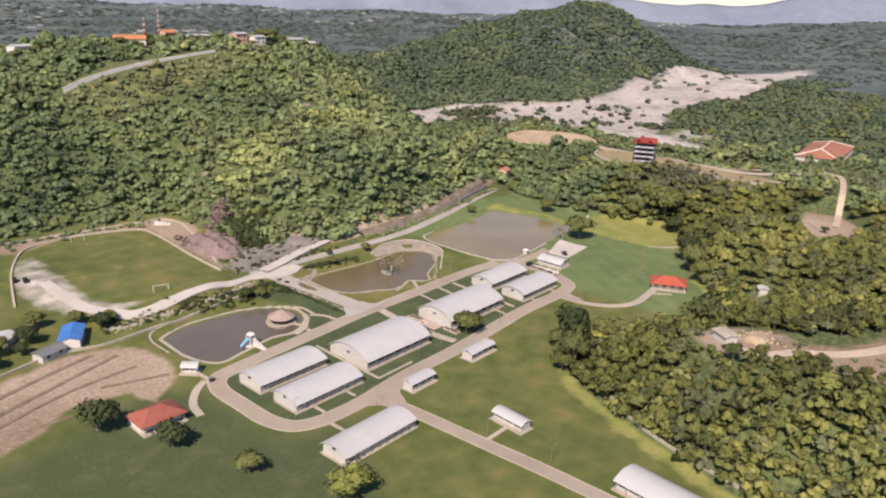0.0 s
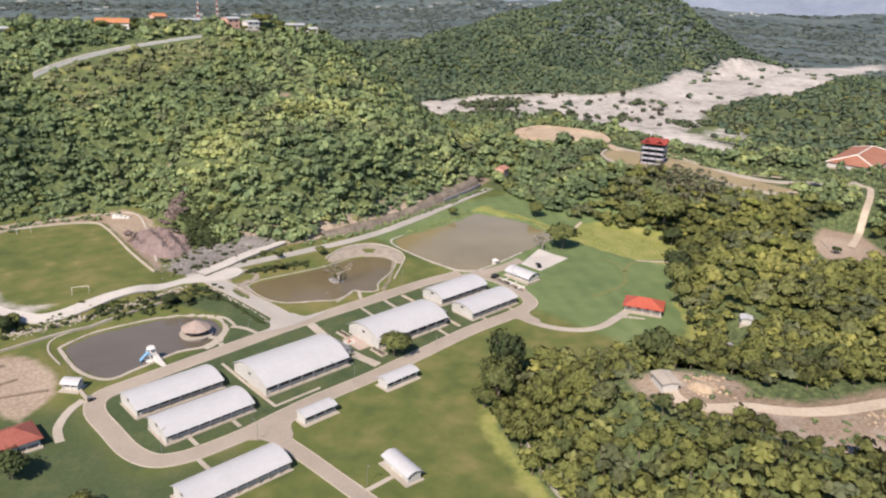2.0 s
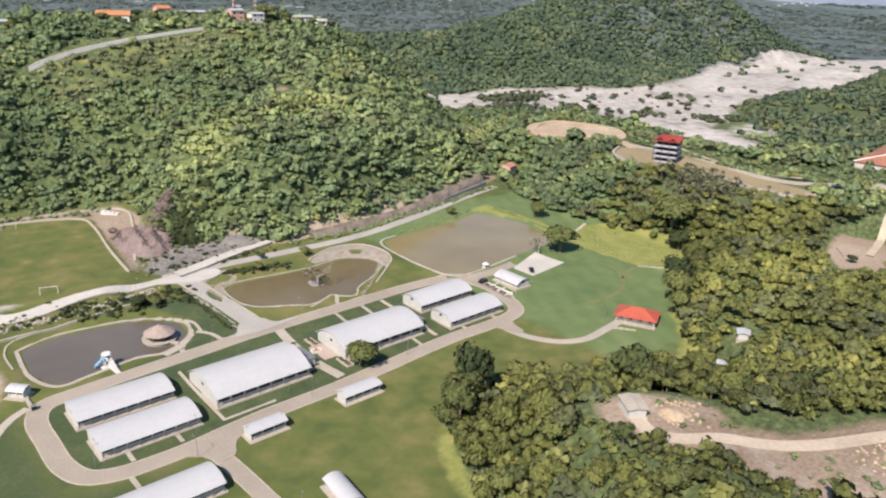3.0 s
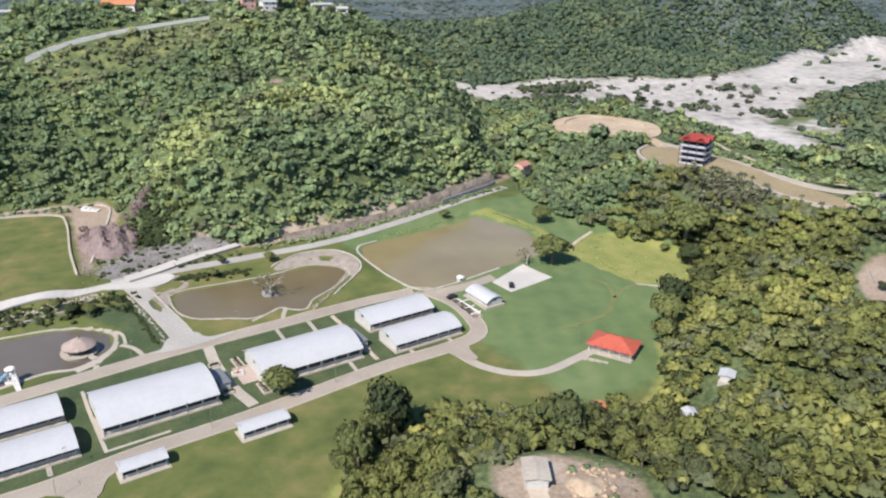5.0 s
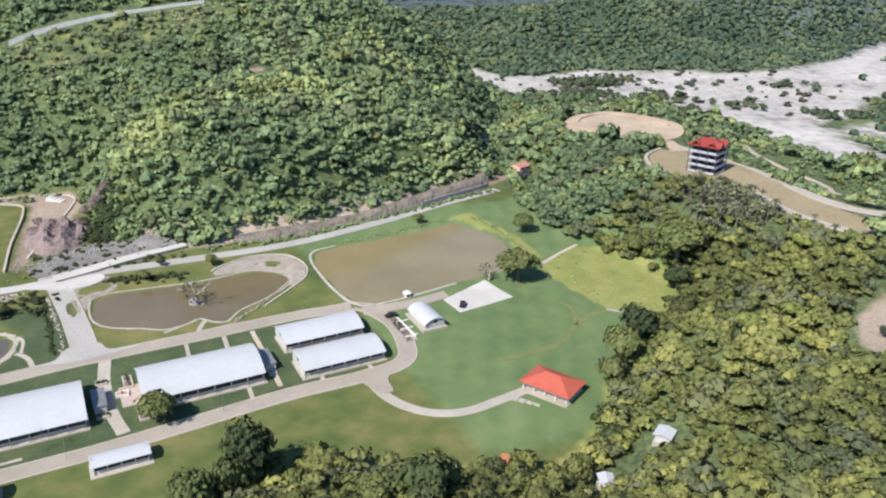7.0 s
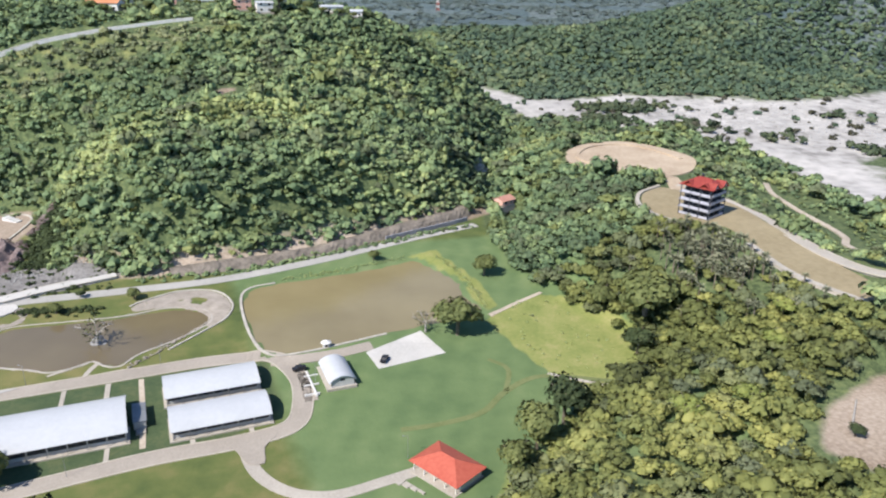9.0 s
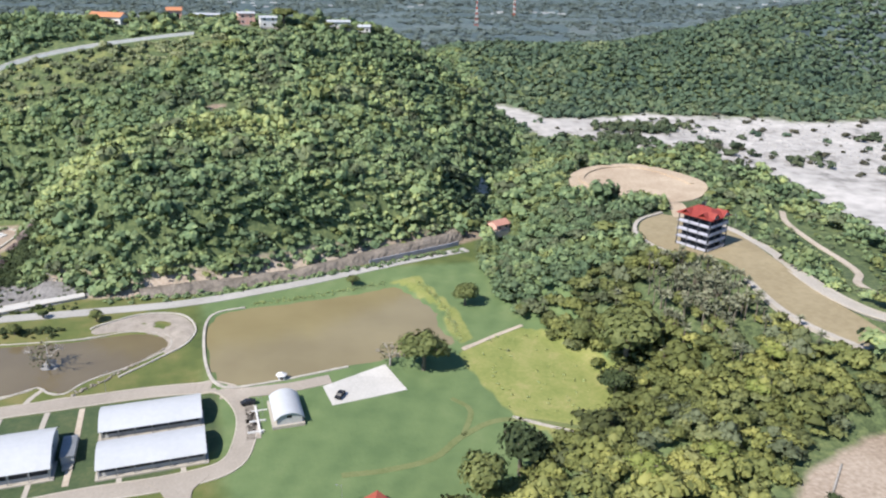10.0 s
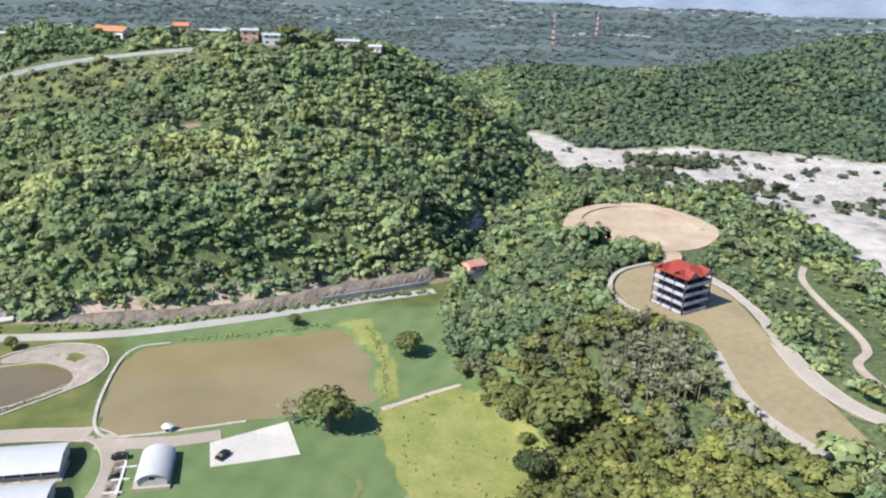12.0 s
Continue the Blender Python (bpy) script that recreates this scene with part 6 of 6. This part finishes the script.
rim("shore_edge", [(213, 268.5), (217, 271.5), (229, 277), (241.5, 274.6), (247, 264), (245, 253.6), (238, 246), (227, 235.5)], 0.6, None, M_STONE, "pale stone edging of the cobbled shore", 0.35, False)
heap("islet", 206, 246.5, 4.2, 6.5, 2.2, M_GREYROCK, "small rocky islet in the pond", 8, 0.8)


def planter(x, y, angle, length, width):
    h = thing("planter", pose(x, y, land_at(x, y), 0, 0, angle), "low pale concrete planting bed with shrubs", "planter", "planting beds")
    for nm, a in (("curb", (0, length, 0, 0.35)), ("curb", (0, length, width - 0.35, width)), ("curb", (0, 0.35, 0.35, width - 0.35)), ("curb", (length - 0.35, length, 0.35, width - 0.35)), ("curb", (length / 2 - 0.2, length / 2 + 0.2, 0.35, width - 0.35))):
        part(nm, bm_box(*a, -0.3, 0.55), M_KERB, h)
    part("soil", bm_box(0.3, length - 0.3, 0.3, width - 0.3, -0.3, 0.4), M_PURPLE, h)
    for k in range(5):
        v, f, t, q = leaf_crown(400 + k, 40, 0.3, 0.8, 3)
        me = mesh_from("shrub", v * 0.55 + np.array([(k + 0.5) * length / 5, width / 2, 0.75], np.float32), f, M_TREE)
        leaf_attributes(me, t * 0.6, np.full(len(v), 0.5), q)
        o = new("shrub", me)
        o.parent = h


planter(184.2, 199.5, 96, 6.5, 2.6)
planter(187.6, 182.6, 96, 6.5, 2.6)
planter(174.6, 186.5, 6, 3.2, 2.4)
planter(174.2, 203, 6, 3.0, 2.2)


def fountain(x, y):
    h = thing("fountain", pose(x, y, land_at(x, y) + 0.15), "small square pale fountain basin with reddish centre", "fountain")
    for a in ((-1.7, 1.7, -1.2, -0.9), (-1.7, 1.7, 0.9, 1.2), (-1.7, -1.4, -0.9, 0.9), (1.4, 1.7, -0.9, 0.9)):
        part("curb", bm_box(*a, -0.2, 0.55), M_WHITE, h)
    part("bed", bm_box(-1.4, 1.4, -0.9, 0.9, -0.2, 0.3), M_PAVE, h)
    part("pedestal", cone(bmesh.new(), 0.4, 0.25, 0.3, 1.1, 10), M_RED, h)


fountain(181.0, 196.6)


def annexe(x, y, angle, label):
    h = thing("annexe", pose(x, y, land_at(x, y), 0, 0, angle), label, "building", "lean-to annexes")
    part("wall_block", bm_box(0, 3.0, 0, 9.0, -0.3, 2.4), M_WALL, h)
    part("roof", bm_box(-0.2, 3.3, -0.3, 9.3, 2.4, 2.55), M_STEEL, h, "grey flat sheet roof")
    part("door", bm_box(3.0, 3.06, 1.0, 2.0, 0.0, 2.05), M_DARK, h)
    part("bay", bm_box(0.4, 2.8, -2.6, -0.3, -0.3, 0.5), M_CONC, h)


annexe(174.2, 189.2, 6, "grey lean-to annexe at the hall's end")
annexe(220.0, 195.0, 6, "grey lean-to annexe beside the dining hall")


# yard before the small hangar
for k in range(3):
    o = thing("low_wall", pose(265.0 + 0.4 * k, 200 + 5.2 * k, land_at(267, 205), 0, 0, 6), "low white dividing wall in the yard", "wall", "yard walls")
    part("course", bm_box(0, 4.4, 0, 0.4, -0.2, 0.5), M_WHITE, o)
o = thing("low_wall", pose(268.6, 199.5, land_at(268, 205), 0, 0, 96), "long low white wall before the hangar", "wall", "yard walls")
part("course", bm_box(0, 14.0, 0, 0.5, -0.2, 0.55), M_WHITE, o)
sheet("yard", [(264.8, 197.5), (268.6, 198), (267.4, 213.5), (264.0, 213)], None, M_ROAD, "pale paved yard before the hangar", "court", 0.6, smoothed=False)


def car(x, y, angle, paint, label, s=1.0):
    h = thing("car", pose(x, y, land_at(x, y) + 0.32, 0, 0, angle), label, "car", "parked cars")
    bm = bmesh.new()
    prof = [(-2.1, 0.35), (-2.1, 0.8), (-1.3, 0.95), (-0.75, 1.45), (0.85, 1.45), (1.5, 0.98), (2.1, 0.9), (2.15, 0.35)]
    ring = [[bm.verts.new((x_, y_ * (0.86 if z_ > 1.2 else 1), z_)) for x_, z_ in prof] for y_ in (-0.85, 0.85)]
    bm.faces.new(ring[0])
    bm.faces.new(ring[1][::-1])
    for k in range(len(prof)):
        bm.faces.new((ring[0][k - 1], ring[0][k], ring[1][k], ring[1][k - 1]))
    bmesh.ops.recalc_face_normals(bm, faces=bm.faces)
    part("body", bm, paint, h)
    for sy in (-1, 1):
        part("side_window", bm_box(-0.75, 0.85, sy * 0.78 - 0.03, sy * 0.78 + 0.03, 1.0, 1.36), M_GLASS, h)
        for sx in (-1.3, 1.35):
            part("wheel", tube(bmesh.new(), (sx, sy * 0.72, 0.32), (sx, sy * 0.9, 0.32), 0.33, 0.33, 12), M_BLACK, h)
    part("windscreen", bm_box(0.95, 1.3, -0.65, 0.65, 1.05, 1.25), M_GLASS, h)


car(291.0, 214.0, 60, M_BLACK, "black car parked on the concrete pad")
car(265.0, 214.4, 10, M_BLACK, "dark car parked in the hangar yard")
car(78, 322.5, 80, M_BLACK, "dark car on the sandy field edge")
car(75, 326, 80, M_BLACK, "dark car on the sandy field edge")


def pump_box(x, y):
    h = thing("pump_house", pose(x, y, 2.9), "small white pump box at the pond's edge", "box")
    part("case", bm_box(-1.0, 1.0, -0.9, 0.9, -0.6, 1.9), M_WHITE, h)
    part("roof", cone(bmesh.new(), 1.7, 0.3, 1.9, 2.7, 8), M_WHITE, h)
    part("door", bm_box(-0.45, 0.45, -0.95, -0.9, 0.1, 1.6), M_DARK, h)
    part("pier", bm_box(-0.4, 0.4, 0.9, 3.2, -0.8, 0.1), M_CONC, h)


pump_box(274.6, 225.0)
o = thing("terrace_steps", pose(284.6, 160.6, land_at(285, 158), 0, 0, -58), "pale concrete steps before the red house", "steps")
for k in range(4):
    part("tread", bm_box(k * 2.2, k * 2.2 + 2.0, -3.8 + 0.5 * k, -1.6, -0.3, 0.14 + 0.08 * k), M_CONC, o)


# lamp posts
def lamp_post(x, y):
    h = thing("lamp_post", pose(x, y, land_at(x, y), 0, 0, (x * 37) % 360), "slim grey steel lamp post", "lamp post", "lamp posts")
    part("pole", tube(bmesh.new(), (0, 0, -0.3), (0, 0, 6.5), 0.07, 0.045), M_STEEL, h)
    part("arm", tube(bmesh.new(), (0, 0, 6.4), (1.1, 0, 6.7), 0.045, 0.04, 5), M_STEEL, h)
    part("lamp_head", bm_box(0.9, 1.45, -0.11, 0.11, 6.64, 6.76), M_STEEL, h)


for x, y in ((133, 171.5), (129.6, 160.5), (143.2, 127), (145.5, 105.5), (107, 170.5), (163, 178.5), (96.8, 222), (168, 172.6), (206, 179.5), (154, 218.8), (189, 223.6), (225, 227), (269, 208), (287, 167), (459.5, 282), (452.5, 300)):
    lamp_post(x, y)


# lattice masts far off
def mast(x, y, height):
    h = thing("radio_mast", pose(x, y, land_at(x, y)), "tall red and white lattice radio mast", "mast", "radio masts")
    for k in range(10):
        z0, z1 = height * k / 10, height * (k + 1) / 10
        w0, w1 = 4.5 * (1 - k / 11), 4.5 * (1 - (k + 1) / 11)
        bm = bmesh.new()
        for a in range(4):
            c, s_ = math.cos(a * math.pi / 2), math.sin(a * math.pi / 2)
            c2, s2 = math.cos((a + 1) * math.pi / 2), math.sin((a + 1) * math.pi / 2)
            tube(bm, (c * w0, s_ * w0, z0), (c * w1, s_ * w1, z1), 0.45, 0.45, 4)
            tube(bm, (c * w0, s_ * w0, z0), (c2 * w1, s2 * w1, z1), 0.25, 0.25, 4)
        part("section", bm, M_RED if k % 2 == 0 else M_WHITE, h)


mast(758, 1800, 62)
mast(1000, 2270, 70)

# pale roofs of far-off settlements
r = random.Random(77)
bm = bmesh.new()
for cx, cy, count, spread in ((-208, 1966, 26, 120), (280, 2700, 40, 240), (450, 3000, 40, 280), (1108, 2367, 30, 90), (900, 3300, 60, 420), (2300, 3400, 60, 420), (1700, 3600, 70, 500), (3573, 2016, 50, 160), (4300, 1700, 40, 160), (2600, 2700, 60, 330), (-900, 3000, 60, 400), (100, 1500, 10, 60), (1350, 1000, 12, 90)):
    for _ in range(count // 3):
        x, y = r.gauss(cx, spread), r.gauss(cy, spread * 0.35)
        z = land_at(x, y)
        w, d = r.uniform(4, 11), r.uniform(3, 7)
        box(bm, x - w, x + w, y - d, y + d, z - 3, z + r.uniform(2.5, 5))
tagged(part("far_settlements", bm, M_WALL), "pale roofs of scattered far-off settlements", "houses", kind="stuff")


# ---- shrubs and small plants ----
def bush_stuff(name, places, label, material=None, crowns=None):
    s_ = np.array([(x, y, land_at(x, y) + 0.3 * rad, rad, t) for x, y, rad, t in places])
    return forest(name, s_, crowns or mid_crowns, material or M_LEAF, label, 0.5 if material is None else 0.0)


SHRUBS_WEST = [(140.5, 257, 3.6, "dark shrub beside the pond path"),
    (145.5, 254, 3.0, "dark shrub beside the pond path"),
    (135.5, 263.5, 2.6, "dark shrub on the bank"),
    (303, 290.5, 3.2, "low dark shrub on the pond's bank"),
    (190, 268, 3.0, "dark shrub beside the small pond"),
    (214, 274, 3.2, "spindly tree beside the hill road"),
    (196, 279, 2.2, "low shrub beside the road"),
    (52, 262, 5.0, "dark tree by the blue-roofed house"),
    (62, 266, 5.0, "dark tree by the blue-roofed house")]
SHRUBS_EAST = [(86, 263, 4.6, "dark tree beside the rocky bank"),
    (80, 271, 4.0, "dark tree by the blue-roofed house"),
    (48, 254, 4.5, "dark tree beside the sheds"),
    (58, 258, 3.5, "dark tree beside the sheds"),
    (68, 277, 4.5, "dark tree below the football field"),
    (90, 266, 3.5, "dark tree beside the rocky bank"),
    (295, 129, 4.5, "russet-leaved tree behind the red house"),
    (300, 139, 4.0, "green tree behind the red house"),
    (311, 150, 4.5, "green tree beside the red house")]
M_TWIG = foliage("leafless_twigs", (0.16, 0.122, 0.118), (0.23, 0.18, 0.172), (0.31, 0.25, 0.235), (0.37, 0.30, 0.28))
r = random.Random(9)
bush_stuff("meadow_tufts", [(r.uniform(338, 370), r.uniform(192, 242), r.uniform(0.25, 0.6), r.uniform(0.9, 1.3)) for _ in range(70)], "yellowish tufts scattered over the meadow", None, far_crowns)
bush_stuff("foot_scrub", [(x + r.gauss(0, 1.2), y + r.gauss(0, 1.2), r.uniform(0.6, 1.6), r.uniform(0.1, 0.6)) for x, y in [(215 + 140 * k / 150, 290 + (0 if k < 40 else (k - 40) * 0.27)) for k in range(150)]], "low scrub along the hill foot")
bush_stuff("verge_plants", [(163.6 - 0.135 * (k * 0.6) + r.gauss(0, 0.5) - 1.2, 225 + k * 0.6, r.uniform(0.3, 0.8), r.uniform(0, 0.5)) for k in range(68)], "row of dark small plants along the verge", M_TREE)
bush_stuff("bank_scrub", [(r.uniform(84, 162), 264 + r.gauss(0, 3), r.uniform(0.5, 1.6), r.uniform(0.0, 0.5)) for _ in range(95)] + [(r.uniform(120, 160), 258 + r.gauss(0, 2.5), r.uniform(0.6, 1.7), r.uniform(0.0, 0.4)) for _ in range(60)], "dark scrub on the rocky bank", M_TREE)
bush_stuff("creek_scrub", [(r.uniform(150, 205), 286 + r.gauss(0, 2.0), r.uniform(0.4, 1.3), r.uniform(0.0, 0.5)) for _ in range(70)] + [(r.uniform(152, 206), r.uniform(293, 309), r.uniform(0.5, 1.5), r.uniform(0.0, 0.6)) for _ in range(60)] + [(r.uniform(155, 200), r.uniform(300, 312), r.uniform(0.4, 1.6), r.uniform(0.0, 0.6)) for _ in range(24)], "dark scrub along the dry creek", M_TREE)
bush_stuff("riverbed_scrub", [(r.uniform(470, 760), r.uniform(380, 580), r.uniform(1.2, 3.6), r.uniform(0.0, 0.5)) for _ in range(110)], "grey-green scrub over the riverbed", M_DRYLEAF)
bush_stuff("field_bank_scrub", [(r.uniform(60, 160), 377 + r.gauss(0, 4), r.uniform(0.6, 1.8), r.uniform(0.1, 0.6)) for _ in range(110)], "scrub along the bank above the field")
bush_stuff("mound_thicket", [(160 + r.gauss(0, 4.5), 326 + r.gauss(0, 7), r.uniform(1.2, 2.8), r.uniform(0.0, 0.9)) for _ in range(60)] + [(175 + r.gauss(0, 3.2), 345 + r.gauss(0, 3.5), r.uniform(1.4, 2.8), r.uniform(0.2, 1.0)) for _ in range(40)], "leafless pinkish grey thicket on the mound", M_TWIG)
bush_stuff("mound_scrub", [(180 + r.gauss(0, 7), 326 + r.gauss(0, 10), r.uniform(1.2, 2.8), r.uniform(0.0, 0.4)) for _ in range(150)], "dark scrub beside the earth mound", M_TREE)
bush_stuff("clearing_scrub", [(x, y, rad, tint) for x, y, rad, tint in [(r.uniform(212, 290), r.uniform(34, 98), r.uniform(0.4, 1.3), r.uniform(0.2, 0.9)) for _ in range(260)] if float(inside(np.array([x]), np.array([y]), CLEARING)[0]) > 0 and abs(float(side(np.array([x]), np.array([y]), [(216, 91), (218.5, 81), (231.5, 71), (246, 61), (280, 48), (312, 34)])[0])) > 4 and math.hypot(x - 217, y - 94) > 7], "low green scrub in the clearing")
bush_stuff("pond_hedge", [(177 + 26 * k / 100 + r.gauss(0, 0.6), 271.5 - 3.5 * k / 100 + r.gauss(0, 1.3), r.uniform(0.6, 1.3), r.uniform(0.0, 0.4)) for k in range(100)], "dark hedge on the small pond's bank", M_TREE)
bush_stuff("river_thicket", [(x + r.gauss(0, 13), y + r.gauss(0, 8), r.uniform(2.2, 5.0), r.uniform(0.0, 0.6)) for x, y, count in ((500, 480, 60), (525, 515, 60), (560, 520, 30), (545, 445, 26), (528, 400, 40), (600, 420, 12), (640, 380, 20), (570, 470, 12), (690, 470, 10), (490, 430, 60)) for _ in range(count)], "dark thickets standing in the riverbed", M_THICKET, hill_crowns)
bush_stuff("pond_reeds", [(x + r.gauss(0, 0.7), y + r.gauss(0, 0.7), r.uniform(0.25, 0.5), r.uniform(0.7, 1.2)) for x, y in [(266 + 0.33 * k, 281 + 0.036 * k + 0.00025 * k * k) for k in range(150)] + [(334.5 - 0.0007 * (k - 40) ** 2, 240 + 0.38 * k) for k in range(130)]], "yellow-green reeds along the pond's bank", None, far_crowns)
for x, y, rad, lab in SHRUBS_WEST + SHRUBS_EAST:
    tree(LAWN[int(x + y) % 3], x, y, rad, lab, "shrubs and garden trees", "shrub" if rad < 3.3 else "tree")


# ---- spiky grey palms on the slope below the terrace ----
def palm_kind(seed):
    r = random.Random(seed)
    tk, fr = bmesh.new(), bmesh.new()
    tube(tk, (0, 0, -3.6), (0.1, 0.05, 2.6), 0.22, 0.16)
    for k in range(26):
        a, up = k * 2.4, r.uniform(-0.2, 1.2)
        d = Vector((math.cos(a) * math.cos(up), math.sin(a) * math.cos(up), math.sin(up)))
        q = d.cross(Vector((0, 0, 1))).normalized() * r.uniform(0.16, 0.26)
        b0, reach = Vector((0.1, 0.05, 2.6)), r.uniform(1.5, 2.3)
        m_, e = b0 + d * reach * 0.6, b0 + d * reach + Vector((0, 0, -0.35 * math.cos(up)))
        v = [fr.verts.new(p) for p in (b0 - q * 0.4, b0 + q * 0.4, m_ + q, e, m_ - q)]
        fr.faces.new(v)
    out = []
    for nm, bm, m_ in (("trunk", tk, M_BARK), ("fronds", fr, M_FROND)):
        me = bpy.data.meshes.new(nm)
        bm.to_mesh(me)
        bm.free()
        me.materials.append(m_)
        out.append(me)
    return out


M_FROND = surface("grey_green_fronds", (0.11, 0.12, 0.074), (0.225, 0.23, 0.148), 2.0, 0.3, 0.7, 0, 0.2, 0.02, 0.3)
PALMS = [palm_kind(k) for k in range(4)]
r = random.Random(31)
for k in range(130):
    x, y = PALM_AT[0] + r.gauss(0, 8), PALM_AT[1] + r.gauss(0, 13)
    if float(clear_of(np.array([x]), np.array([y]))[0]) > 0.5:
        s_ = r.uniform(0.8, 1.3)
        t_ = new("palm")
        t_.matrix_world = Matrix.LocRotScale((x, y, land_at(x, y) + 2.8), Euler((0, 0, r.uniform(0, 6.28))), (s_, s_, s_))
        tagged(t_, "spiky grey-green palm on the wooded slope", "palm", "slope palms")
        for nm, me in zip(("trunk", "fronds"), PALMS[k % 4]):
            o = new(nm, me)
            o.parent = t_
